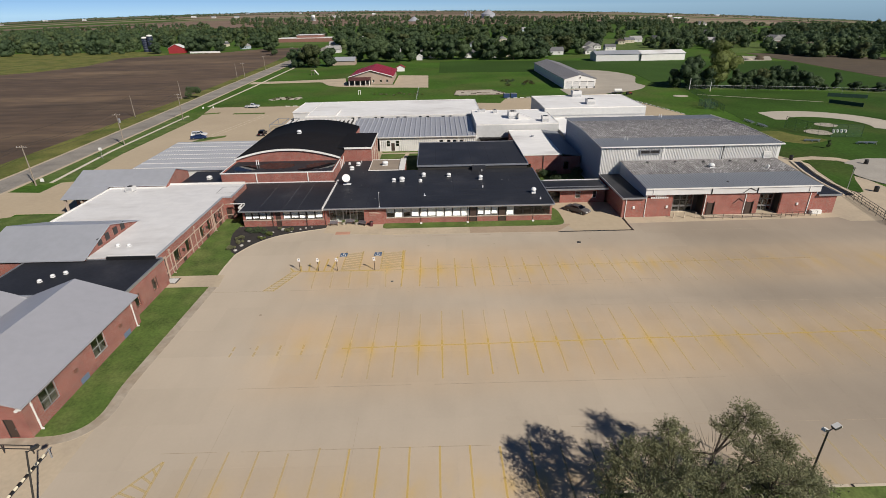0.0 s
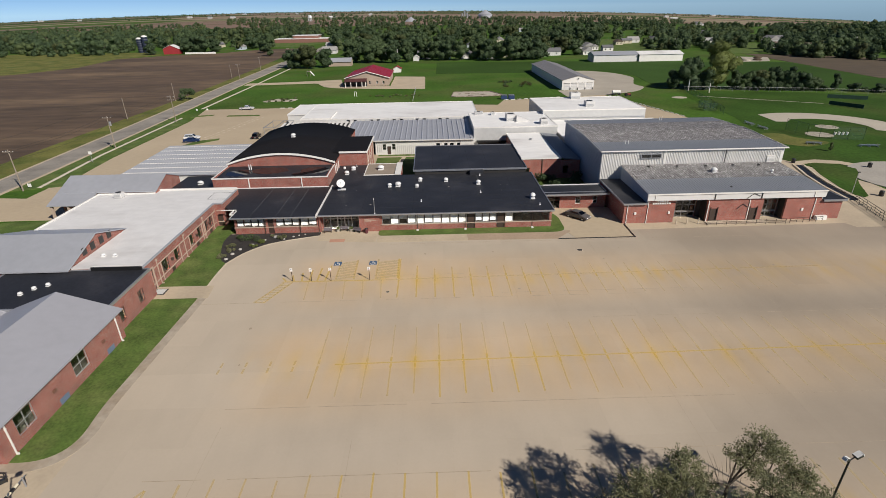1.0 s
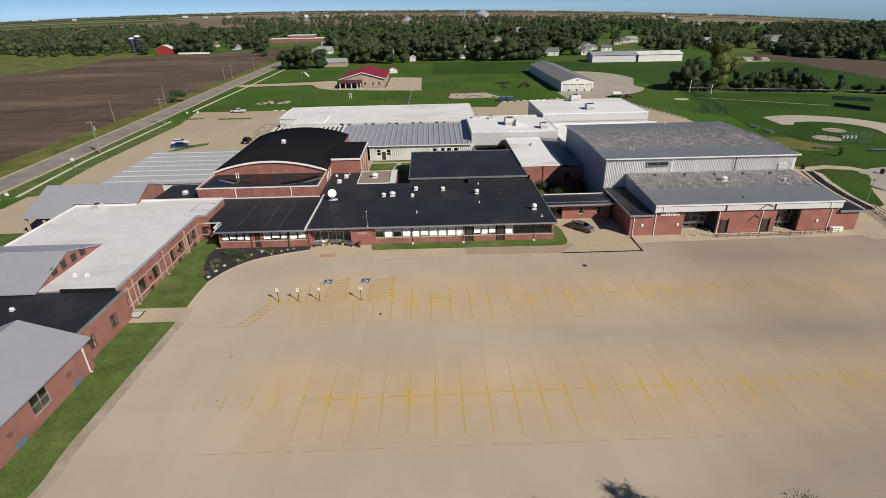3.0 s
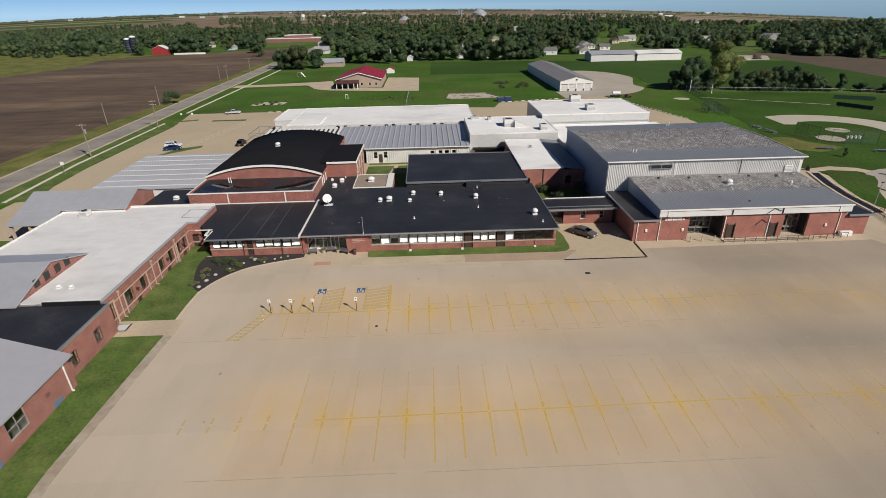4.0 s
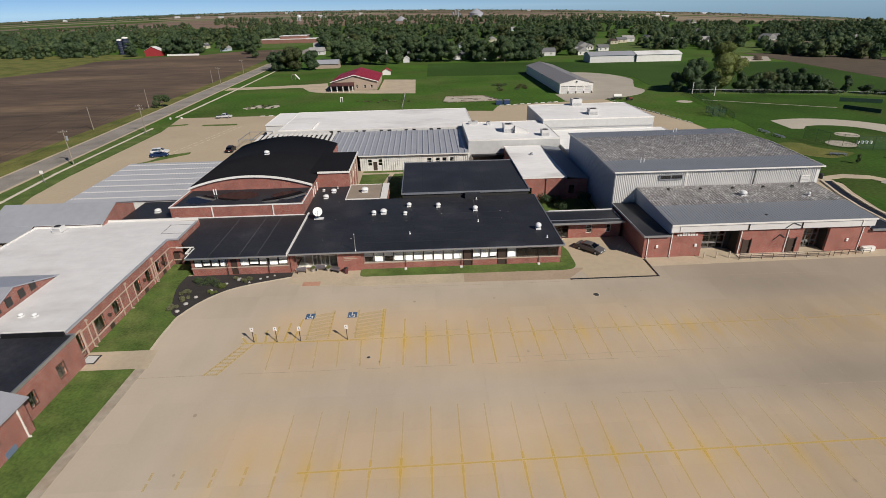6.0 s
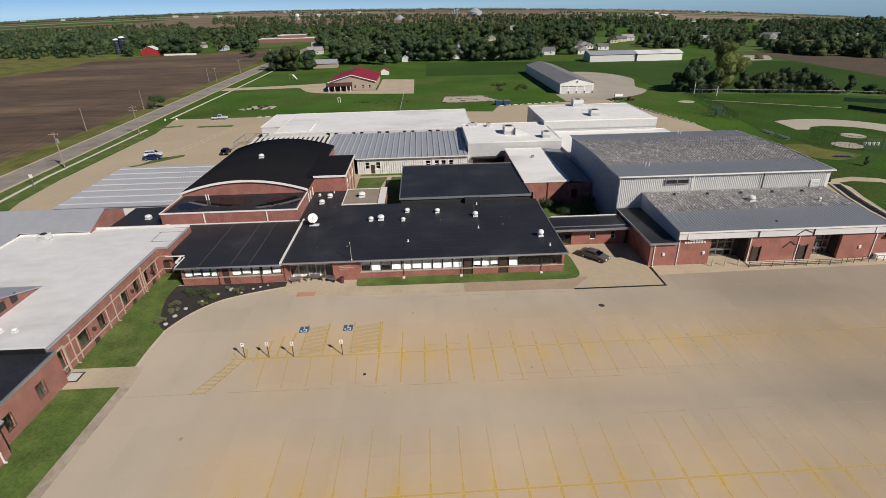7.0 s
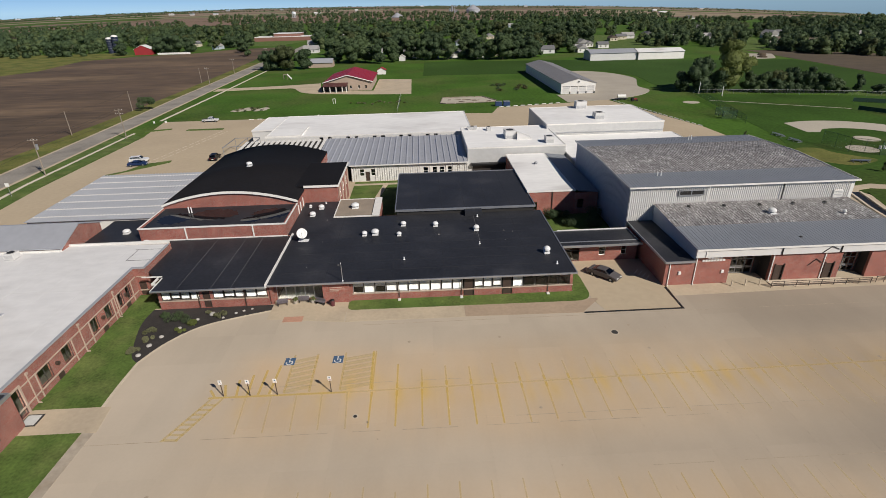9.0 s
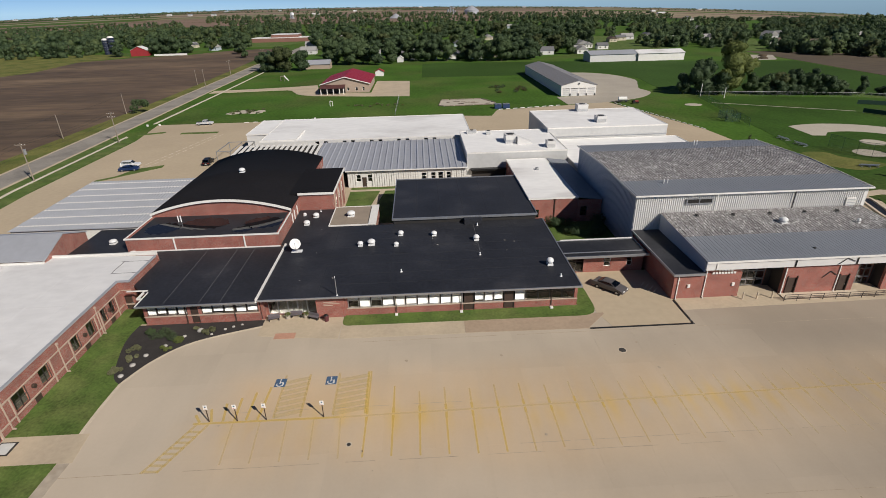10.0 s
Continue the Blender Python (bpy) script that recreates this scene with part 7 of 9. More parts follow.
part("tank", tube(bmesh.new(), (wx, wy, wz + 9), (wx, wy, wz + 13.5), 5.4, 5.4, 20), WPAINT, wt)
part("tank_top", dome(bmesh.new(), (wx, wy, wz + 13.5), 5.5, 2.4, 20, 5), WPAINT, wt)
part("riser", tube(bmesh.new(), (wx, wy, wz - 1), (wx, wy, wz + 9.5), 1.1, 1.1, 12), WPAINT, wt)
for a in range(4):
    ca, sa = math.cos(a * math.pi / 2 + 0.7), math.sin(a * math.pi / 2 + 0.7)
    part("leg", tube(bmesh.new(), (wx + 6 * ca, wy + 6 * sa, wz - 1), (wx + 4.6 * ca, wy + 4.6 * sa, wz + 9.6), 0.55, 0.55, 8), WPAINT, wt)
ex, ey = 186, 1900
ez = land(ex, ey)
el = thing("grain_bin", (ex, ey, ez), "large pale steel grain bin with a conical roof", "grain elevator")
part("bin", tube(bmesh.new(), (ex, ey, ez - 1), (ex, ey, ez + 12), 24, 24, 28), PALE_METAL, el)
part("bin_roof", tube(bmesh.new(), (ex, ey, ez + 12), (ex, ey, ez + 26), 24.5, 1.5, 28), PALE_METAL, el)
et = thing("grain_elevator", (118, 1930, land(118, 1930)), "tall grey grain elevator towers", "grain elevator")
for i, (dx, h, r) in enumerate(((0, 22, 3), (8, 17, 3), (-8, 16, 3), (15, 12, 3))):
    part("tower", tube(bmesh.new(), (118 + dx, 1930, ez - 1), (118 + dx, 1930, ez + h), r, r, 14), STEEL, et)
part("head_house", boxes((115, 121, 1927, 1933, ez + 22, ez + 26)), STEEL, et)

nb = thing("grain_bin", (-52, 1500, land(-52, 1500)), "wide blue-grey grain bin with a conical roof", "grain elevator")
part("bin", tube(bmesh.new(), (-52, 1500, -1), (-52, 1500, 6), 17, 17, 28), BLUE_METAL, nb)
part("bin_roof", tube(bmesh.new(), (-52, 1500, 6), (-52, 1500, 17), 17.5, 1.0, 28), PALE_METAL, nb)

# houses seen between the town's trees
random.seed(17)
HOUSE_WALLS = [TRIM, WHITE_WALL, mat("pale_blue_house", (0.45, 0.5, 0.55), 0.7, 0.08), mat("cream_house", (0.58, 0.52, 0.40), 0.7, 0.08)]
HOUSE_ROOFS = [mat("grey_shingles", (0.13, 0.13, 0.135), 0.85, 0.12), mat("brown_shingles", (0.11, 0.085, 0.065), 0.85, 0.12), mat("pale_shingles", (0.30, 0.29, 0.28), 0.8, 0.1)]
for hx, hy, hw, hr in TOWN_HOUSES:
    z = land(hx, hy)
    ax = random.choice("xy")
    d = hw * random.uniform(0.6, 0.8)
    w2, d2 = (hw / 2, d / 2) if ax == "x" else (d / 2, hw / 2)
    h = thing("town_house", (hx, hy, z), "small pale house with a shingled gable roof", "house", "town houses")
    wm, rm = random.choice(HOUSE_WALLS), HOUSE_ROOFS[hr]
    x0, x1, y0, y1 = hx - w2, hx + w2, hy - d2, hy + d2
    hs = [(a, a + 1.1, z + 0.9, z + 2.2) for a in (x0 + w2 * 0.35, x0 + w2 * 1.3)]
    part("wall", wall_bm("x", y0, 0.25, x0, x1, z - 0.3, z + 3.0, hs), wm, h)
    for a, b, c, e in hs:
        part("window", boxes((a, b, y0 + 0.08, y0 + 0.12, c, e)), GLASS, h)
    part("wall", boxes((x0, x1, y1 - 0.25, y1, z - 0.3, z + 3.0), (x0, x0 + 0.25, y0 + 0.25, y1 - 0.25, z - 0.3, z + 3.0), (x1 - 0.25, x1, y0 + 0.25, y1 - 0.25, z - 0.3, z + 3.0)), wm, h)
    lo, hi = (y0, y1) if ax == "x" else (x0, x1)
    a0, a1 = (x0, x1) if ax == "x" else (y0, y1)
    part("roof", extruded(bmesh.new(), [(lo - 0.4, z + 2.9), (hi + 0.4, z + 2.9), ((lo + hi) / 2, z + 2.9 + (hi - lo) * 0.32)], ax, a0 - 0.4, a1 + 0.4), rm, h)
for i in range(20):
    a, y = random.uniform(-0.92, 0.92), random.uniform(2000, 4300)
    x = a * y
    z = land(x, y)
    w = random.uniform(6, 14)
    h = thing("far_farmstead", (x, y, z), "far white farm building near the horizon", "farm building", "far farms")
    part("wall", boxes((x - w, x + w, y - 8, y + 8, z - 1, z + 5)), WHITE_WALL, h)
    part("roof", extruded(bmesh.new(), [(y - 9, z + 5), (y + 9, z + 5), (y, z + 8)], "x", x - w - 1, x + w + 1), random.choice((PALE_METAL, WHITE_ROOF, HOUSE_ROOFS[0])), h)

# ---- roof fittings ----
VENT_W = mat("vent_white", (0.70, 0.70, 0.69), 0.5, 0.1, 1.0, 5.0)


def roof_vent(x, y, z, r, h, label="round white roof vent on a black roof", group="roof vents", material=None):
    """A mushroom vent: curb, neck and domed hood with a lip."""
    e = thing("roof_vent", (x, y, z), label, "roof vent", group)
    m = material or VENT_W
    part("curb", bevelled(boxes((x - r * 0.8, x + r * 0.8, y - r * 0.8, y + r * 0.8, z - 0.02, z + h * 0.22)), 0.02, 1), m, e)
    part("neck", tube(bmesh.new(), (x, y, z + h * 0.2), (x, y, z + h * 0.55), r * 0.55, r * 0.55, 12), STEEL, e)
    bm = tube(bmesh.new(), (x, y, z + h * 0.5), (x, y, z + h * 0.62), r, r, 16)
    dome(bm, (x, y, z + h * 0.62), r * 0.97, h * 0.38, 16, 4)
    part("hood", bm, m, e, smooth=False)
    return e


for x, y, r, h in ((-9.3, 104.7, 0.45, 0.8), (-7.6, 105.0, 0.62, 0.95), (-3.7, 104.2, 0.4, 0.65), (-3.1, 108.2, 0.48, 0.8), (2.3, 107.5, 0.48, 0.8), (8.9, 105.1, 0.5, 0.95), (18.4, 95.7, 0.52, 1.15)):
    roof_vent(x, y, 3.6, r, h)
for x, y in ((9.7, 111.0), (8.9, 99.8), (-2.7, 95.5), (19.1, 92.2), (-18.0, 120.2)):
    e = thing("vent_pipe", (x, y, 3.6), "short pale vent pipe on a black roof", "vent pipe", "vent pipes")
    part("pipe", tube(bmesh.new(), (x, y, 3.58), (x, y, 4.0), 0.09, 0.09, 8), VENT_W, e)
    part("flange", tube(bmesh.new(), (x, y, 3.59), (x, y, 3.66), 0.2, 0.16, 10), VENT_W, e)
for x, y, z, r, h in ((-19.4, 114.2, 3.62, 0.55, 0.8), (-18.4, 117.6, 3.62, 0.55, 0.8), (-20.6, 118.6, 3.62, 0.3, 0.5), (-12.2, 117.6, 3.56, 0.75, 1.0), (-44.3, 104.9, 3.5, 0.6, 0.7), (-49.7, 109.6, 3.58, 0.6, 0.75)):
    roof_vent(x, y, z, r, h)
roof_vent(-34.6, 131.0, bow(-0.063) + 0.2, 0.6, 0.9, "round white vent on the bowed roof")
for x, y in ((43.2, 103.9), (48.9, 103.7), (54.7, 103.6), (60.2, 103.6), (65.4, 103.5)):
    roof_vent(x, y, 6.6, 0.3, 0.45, "small dark vent on the lobby roof", material=DARK_FRAME)
roof_vent(54.9, 100.6, 6.35, 0.62, 1.0, "large pale vent on the lobby roof")
roof_vent(65.8, 99.6, 6.28, 0.28, 0.8, "pale vent on the lobby roof")
roof_vent(54.3, 92.8, 5.75, 0.22, 0.35, "small dark vent on the lobby roof", material=DARK_FRAME)
for x, y in ((40.6, 110.3), (57.5, 134.0)):
    e = thing("vent_pipe", (x, y, 9.9), "pair of thin pipes on the gym roof", "vent pipe", "gym pipes")
    for d in (-0.3, 0.3):
        part("pipe", tube(bmesh.new(), (x + d, y, 9.8), (x + d, y, 10.75), 0.09, 0.09, 8), VENT_W, e)
for x, y in ((-48.8, 72.8), (-47.1, 72.7)):
    roof_vent(x, y, 4.5, 0.33, 0.5, "small pale vent on the white roof")
for x, y in ((-53.5, 62.4), (-52.7, 63.8), (-51.5, 64.7)):
    roof_vent(x, y, 4.2, 0.29, 0.45, "small white vent on the black roof")
roof_vent(25.4, 137, 4.85, 0.4, 0.55, "small vent on the white roof", material=STEEL)


def roof_unit(x, y, z, w, d, h, label="pale boxy air-conditioning unit on a white roof"):
    e = thing("air_unit", (x, y, z), label, "air conditioner", "roof units")
    part("case", bevelled(boxes((x - w / 2, x + w / 2, y - d / 2, y + d / 2, z + 0.1, z + h)), 0.03, 1), WHITE_WALL, e)
    part("curb", boxes((x - w / 2 + 0.1, x + w / 2 - 0.1, y - d / 2 + 0.1, y + d / 2 - 0.1, z - 0.02, z + 0.1)), STEEL, e)
    for i in range(4):
        part("louvre", boxes((x - w / 2 + 0.15, x + w / 2 - 0.15, y - d / 2 - 0.02, y - d / 2, z + 0.25 + i * 0.16, z + 0.33 + i * 0.16)), STEEL, e)
    part("fan", tube(bmesh.new(), (x, y, z + h), (x, y, z + h + 0.08), min(w, d) * 0.35, min(w, d) * 0.35, 14), DARK_FRAME, e)
    return e


roof_unit(22.6, 155.6, 6.45, 2.6, 3.6, 1.9)
roof_unit(31.2, 149.6, 6.45, 2.0, 2.2, 1.5)
roof_unit(18.4, 164.2, 6.45, 1.2, 1.4, 0.9)
roof_unit(14.2, 166.0, 6.45, 2.6, 1.4, 0.8)
roof_unit(49.6, 169.6, 7.6, 2.6, 2.8, 1.6)
roof_unit(49.0, 185.0, 7.6, 3.2, 2.6, 2.0)
roof_unit(-61.0, 99.4, 4.5, 1.5, 1.4, 1.0)

# hood of the kitchen, seen as a sloped white box on the hall roof
hood = thing("roof_hood", (26.4, 154, 6.45), "sloped white duct hood on the roof", "duct")
part("case", extruded(bmesh.new(), [(24.0, 6.45), (27.6, 6.45), (27.6, 6.75), (24.0, 8.2)], "y", 152.8, 155.4), WHITE_WALL, hood)

# satellite dish
dish = thing("satellite_dish", (-18.9, 103.6, 3.6), "large white satellite dish on the black roof", "satellite dish")
part("mast", tube(bmesh.new(), (-18.9, 103.6, 3.58), (-18.9, 103.6, 4.6), 0.07, 0.07, 8), STEEL, dish)
part("base", boxes((-19.7, -18.1, 103.2, 104.0, 3.6, 3.72)), VENT_W, dish)
bm = bmesh.new()
dm = pose(-18.95, 103.3, 5.0, 62, 0, 10)
rings = []
for i in range(6):
    r = 0.82 * i / 5
    rings.append([bm.verts.new(dm @ Vector((r * math.cos(a * math.pi / 12), r * math.sin(a * math.pi / 12), 0.2 * (r / 0.82) ** 2))) for a in range(24)] if i else [bm.verts.new(dm @ Vector((0, 0, 0)))])
for a in range(24):
    bm.faces.new((rings[0][0], rings[1][a], rings[1][(a + 1) % 24]))
for i in range(1, 5):
    for a in range(24):
        bm.faces.new((rings[i][a], rings[i][(a + 1) % 24], rings[i + 1][(a + 1) % 24], rings[i + 1][a]))
geo_ = bmesh.ops.extrude_face_region(bm, geom=bm.faces[:])
bmesh.ops.translate(bm, verts=[g for g in geo_["geom"] if isinstance(g, bmesh.types.BMVert)], vec=dm.to_3x3() @ Vector((0, 0, -0.05)))
part("reflector", bm, mat("dish_white", (0.80, 0.79, 0.76), 0.5, 0.04), dish, smooth=True)
part("feed_arm", tube(bmesh.new(), dm @ Vector((0.0, -0.9, 0.2)), dm @ Vector((0, 0, 0.9)), 0.03, 0.03, 6), STEEL, dish)
part("feed", tube(bmesh.new(), dm @ Vector((0, 0, 0.78)), dm @ Vector((0, 0, 1.0)), 0.08, 0.08, 8), STEEL, dish)

pole = thing("flagpole", (-10.9, 89.75, 3.6), "thin pale mast standing at the roof's edge", "mast")
part("shaft", tube(bmesh.new(), (-10.9, 89.75, 3.6), (-10.9, 89.75, 6.3), 0.06, 0.04, 8), STEEL, pole)
part("collar", tube(bmesh.new(), (-10.9, 89.75, 3.6), (-10.9, 89.75, 3.72), 0.14, 0.1, 10), VENT_W, pole)
part("finial", tube(bmesh.new(), (-10.9, 89.75, 6.28), (-10.9, 89.75, 6.42), 0.08, 0.05, 8), VENT_W, pole)

# rain water standing on the old gym's lower roof
WATER = bpy.data.materials.new("standing_water")
WATER.use_nodes = True
wb_ = WATER.node_tree.nodes["Principled BSDF"]
wb_.inputs["Base Color"].default_value, wb_.inputs["Roughness"].default_value, wb_.inputs["IOR"].default_value = (0.012, 0.012, 0.014, 1), 0.02, 1.33
for cx, cy, rx, ry in ((-35.4, 111.6, 3.9, 2.5), (-25.6, 111.2, 3.2, 2.4), (-28.4, 108.6, 1.6, 1.2), (-41.6, 110.2, 2.6, 2.3)):
    pts = [(cx + rx * math.cos(a * math.pi / 16) * (1 + 0.12 * math.sin(3.1 * a)), cy + ry * math.sin(a * math.pi / 16) * (1 + 0.15 * math.cos(2.3 * a))) for a in range(32)]
    tagged(part("puddle", prism(bmesh.new(), pts, 5.6, 5.608), WATER), "shallow rain puddle on the black roof", "puddle", "roof puddles")
gp = thing("gas_pipe", (-39.9, 112.8, 5.6), "pair of white pipes on the lower roof", "pipe")
for d in (-0.22, 0.22):
    part("pipe", tube(bmesh.new(), (-39.9 + d, 112.8, 5.6), (-39.9 + d, 112.8, 6.7), 0.1, 0.1, 8), VENT_W, gp)

# ---- car park: signs, markings, small things ----
BLUE = mat("blue_paint", (0.06, 0.11, 0.19), 0.8, 0.15, 1.0, 6.0)
WPAINT2 = mat("white_paint", (0.62, 0.60, 0.56), 0.8, 0.1, 1.0, 6.0)


def line(x0, y0, x1, y1, w, material, z=0.003):
    """A thin coat of line paint on the concrete."""
    a, b = Vector((x0, y0)), Vector((x1, y1))
    d = (b - a).normalized()
    s = Vector((-d.y, d.x)) * w / 2
    bm = bmesh.new()
    bm.faces.new([bm.verts.new((q.x, q.y, z)) for q in (a - s, b - s, b + s, a + s)])
    return part("stall_line", bm, material, lot)


random.seed(23)
for i in range(21):
    x = -5.8 + i * 2.69
    yc = 71.65 + 0.014 * (x + 8.6)
    strong = YELLOW if i < 6 else (FADED if i < 13 else GHOST)
    far = 78.6 if i == 0 else 75.3 + random.uniform(-0.5, 0.7)
    line(x, 66.2 + random.uniform(-0.2, 0.2), x - 0.01, yc - 0.95, 0.17 if i < 9 else 0.12, strong)
    line(x - 0.01, yc + 0.95, x - 0.03, far, 0.17 if i < 9 else 0.12, YELLOW if i < 2 else (FADED if i < 8 else GHOST))
    # thicker paint is left where the stall lines meet the spine
    line(x - 0.01, yc - 0.95, x - 0.01, yc - 0.16, 0.26, YELLOW if i < 12 else FADED)
    line(x - 0.01, yc + 0.16, x - 0.02, yc + 0.95, 0.26, YELLOW if i < 9 else FADED)
for i in range(5):
    x = -19.2 + i * 2.69
    line(x + 0.4, 66.4, x, 71.6, 0.16, GHOST)
line(-8.6, 71.65, 26.0, 72.134, 0.22, GHOST, 0.006)
line(26.0, 72.134, 58.0, 72.58, 0.17, FADED, 0.006)
line(-23.2, 71.75, -8.6, 71.65, 0.26, YELLOW, 0.006)
for a, b in ((-15.3, -12.6), (-9.3, -6.0)):
    for k in range(7):
        line(a, 72.2 + k * 0.85, b, 72.9 + k * 0.85, 0.6, GHOST)
    line(a, 72.0, a - 0.1, 78.6, 0.24, FADED, 0.006)
    line(b, 72.0, b - 0.1, 78.6, 0.26, YELLOW if b > -7 else FADED, 0.006)
for k in range(6):
    line(-22.6 + k * 1.15, 71.9, -23.4 + k * 1.15 + 0.2 * k, 73.0 + 0.75 * k, 0.26, YELLOW)
line(-25.6, 65.9, -22.8, 71.6, 0.28, FADED, 0.006)
line(-24.2, 65.9, -21.6, 71.6, 0.28, FADED, 0.006)
for k in range(8):
    line(-25.5 + k * 0.31, 66.1 + k * 0.66, -24.0 + k * 0.29, 66.0 + k * 0.66, 0.3, FADED)
line(-12.0, 51.79, 70, 53.10, 0.17, YELLOW, 0.006)
for i in range(33):
    x = 2.65 + 2.762 * (i - 10)
    yc = 52.0 + 0.016 * (x - 1)
    near, far = 46.2 + random.uniform(-0.3, 0.4), 59.2 + random.uniform(-0.4, 0.4)
    m2 = YELLOW if 8 < i < 14 else (FADED if random.random() < 0.5 else GHOST)
    if i > 3:
        line(x, near, x + 0.02, yc - 1.0, 0.16 if i < 15 else 0.12, m2 if i < 20 else GHOST)
        line(x + 0.04, yc + 1.0, x + 0.06, far, 0.13, FADED if i in (9, 10, 15, 17, 18) else GHOST)
    line(x + 0.02, yc - 1.0, x + 0.03, yc - 0.16, 0.24, YELLOW if 6 < i < 20 else FADED)
    line(x + 0.03, yc + 0.16, x + 0.04, yc + 1.0, 0.24, YELLOW if 6 < i < 18 else FADED)
for i in range(15):
    x = -19.8 + i * 2.75
    line(x, 24, x, 36.6 + random.uniform(-0.6, 0.3), 0.17, YELLOW if 3 < i < 11 else FADED)
for i in range(5):
    x = 29.9 + i * 2.55
    line(x, 31.2, x - 0.05, 36.6 + random.uniform(-0.3, 0.3), 0.20, GHOST)
line(-25.29, 35.48, -25.15, 28.0, 0.24, FADED)
line(-25.32, 35.46, -30.6, 28.0, 0.24, FADED, 0.006)
for k in range(9):
    ya, yb = 34.7 - k * 0.8, 34.0 - k * 0.85
    line(-25.3 - (35.48 - ya) * 0.71, ya, -25.26, yb, 0.22, FADED, 0.009)
line(-22.6, 36.0, -22.4, 28.0, 0.24, FADED)
for x in (-15.8, -10.2):
    s = part("parking_symbol", boxes((x - 0.6, x + 0.6, 76.7, 78.05, 0.002, 0.012)), BLUE, lot, "blue square with a white wheelchair sign")
    bm = bmesh.new()
    for a in range(14):
        t0, t1 = math.radians(-200 + a * 17), math.radians(-200 + (a + 1) * 17)
        q = [(x - 0.05 + r * math.cos(t), 77.15 + r * math.sin(t)) for r, t in ((0.28, t0), (0.40, t0), (0.40, t1), (0.28, t1))]
        prism(bm, q, 0.013, 0.016)
    box(bm, x - 0.12, x + 0.0, 77.2, 77.75, 0.013, 0.017)
    box(bm, x + 0.0, x + 0.34, 77.35, 77.46, 0.013, 0.0165)
    box(bm, x + 0.26, x + 0.38, 76.85, 77.35, 0.013, 0.0168)
    box(bm, x - 0.14, x + 0.03, 77.8, 77.98, 0.013, 0.0164)
    part("glyph", bm, WPAINT2, s)
SIGN_W = mat("sign_white", (0.75, 0.74, 0.70), 0.5, 0.05)
for x, y in ((-21.65, 71.95), (-18.8, 71.85), (-15.9, 71.8), (-10.15, 71.78)):
    e = thing("parking_sign", (x, y, 0), "white parking sign on a thin dark post", "sign", "parking signs")
    part("post", boxes((x - 0.04, x + 0.04, y - 0.03, y + 0.03, -0.05, 2.15)), BROWN_DOOR, e)
    b = part("board", bevelled(boxes((x - 0.2, x + 0.2, y - 0.055, y - 0.03, 1.62, 2.18)), 0.008, 1), SIGN_W, e)
    part("symbol", boxes((x - 0.07, x + 0.07, y - 0.062, y - 0.0555, 1.92, 2.06)), BLUE, b, "small blue symbol")
    part("text_bar", boxes((x - 0.14, x + 0.14, y - 0.062, y - 0.0555, 1.72, 1.77)), mat("red_print", (0.35, 0.05, 0.04), 0.6, 0.05), b)
IRON = mat("cast_iron", (0.05, 0.045, 0.04), 0.7, 0.2, 2.0, 8.0)
for x, y, r in ((23.6, 80.2, 0.42), (-7.2, 68.0, 0.2)):
    e = thing("manhole_cover", (x, y, 0), "dark iron manhole cover in the concrete", "manhole cover", "manhole covers")
    part("lid", tube(bmesh.new(), (x, y, -0.05), (x, y, 0.012), r, r, 20), IRON, e)
    part("rim", tube(bmesh.new(), (x, y, -0.05), (x, y, 0.006), r + 0.1, r + 0.1, 20), KERB, e)
RED_MAT = mat("faded_red_paint", (0.46, 0.25, 0.17), 0.9, 0.15, 1.0, 5.0)
tagged(part("tactile_mat", boxes((-18.7, -16.1, 85.75, 86.95, 0.0, 0.04)), RED_MAT), "faded red tactile mat at the entrance ramp", "mat")
slab_mat = thing("door_mat", (-40.2, 69.7, 0), "pale slab with a dark edge at the wing door", "door mat")
part("edge", boxes((-41.05, -39.35, 68.85, 70.55, 0.024, 0.06)), DARK_FRAME, slab_mat)
part("slab", boxes((-40.9, -39.55, 69.0, 70.4, 0.06, 0.075)), mat("pale_mat", (0.55, 0.55, 0.53), 0.8, 0.1), slab_mat)


def lamp_post(x, y, h, lean, label, heads):
    """Post with flood heads: each head has a bearing round the post, a size and the look of its glass."""
    e = thing("street_lamp", (0, 0, 0), label, "street lamp", "car park lamps")
    part("pole", tube(bmesh.new(), (0, 0, -0.1), (0, 0, h), 0.085, 0.065, 10), DARK_FRAME, e)
    part("base", tube(bmesh.new(), (0, 0, -0.1), (0, 0, 0.7), 0.3, 0.3, 14), KERB, e)
    for bearing, size, glass in heads:
        m = pose(0, 0, h, 0, 0, bearing) @ pose(0, 0, 0, 0, -24, 0)
        part("arm", tube(bmesh.new(), m @ Vector((0, 0, -0.1)), m @ Vector((0.4, 0, -0.02)), 0.045, 0.045, 8), DARK_FRAME, e)
        bm = bevelled(boxes((0.35, 0.35 + size, -size * 0.4, size * 0.4, -0.12, 0.14)), 0.04, 1)
        bm.transform(m)
        hd = part("head", bm, DARK_FRAME, e)
        bm = boxes((0.35 + size, 0.39 + size, -size * 0.36, size * 0.36, -0.10, 0.12))
        bmesh.ops.create_cube(bm, size=1.0, matrix=Matrix.Translation((0.35 + size / 2, 0, 0.145)) @ Matrix.Diagonal((size * 0.9, size * 0.7, 0.02, 1)))
        bm.transform(m)
        part("lens", bm, glass, hd, "pale lamp glass")
    e.matrix_basis = pose(x, y, 0, *lean)
    return e


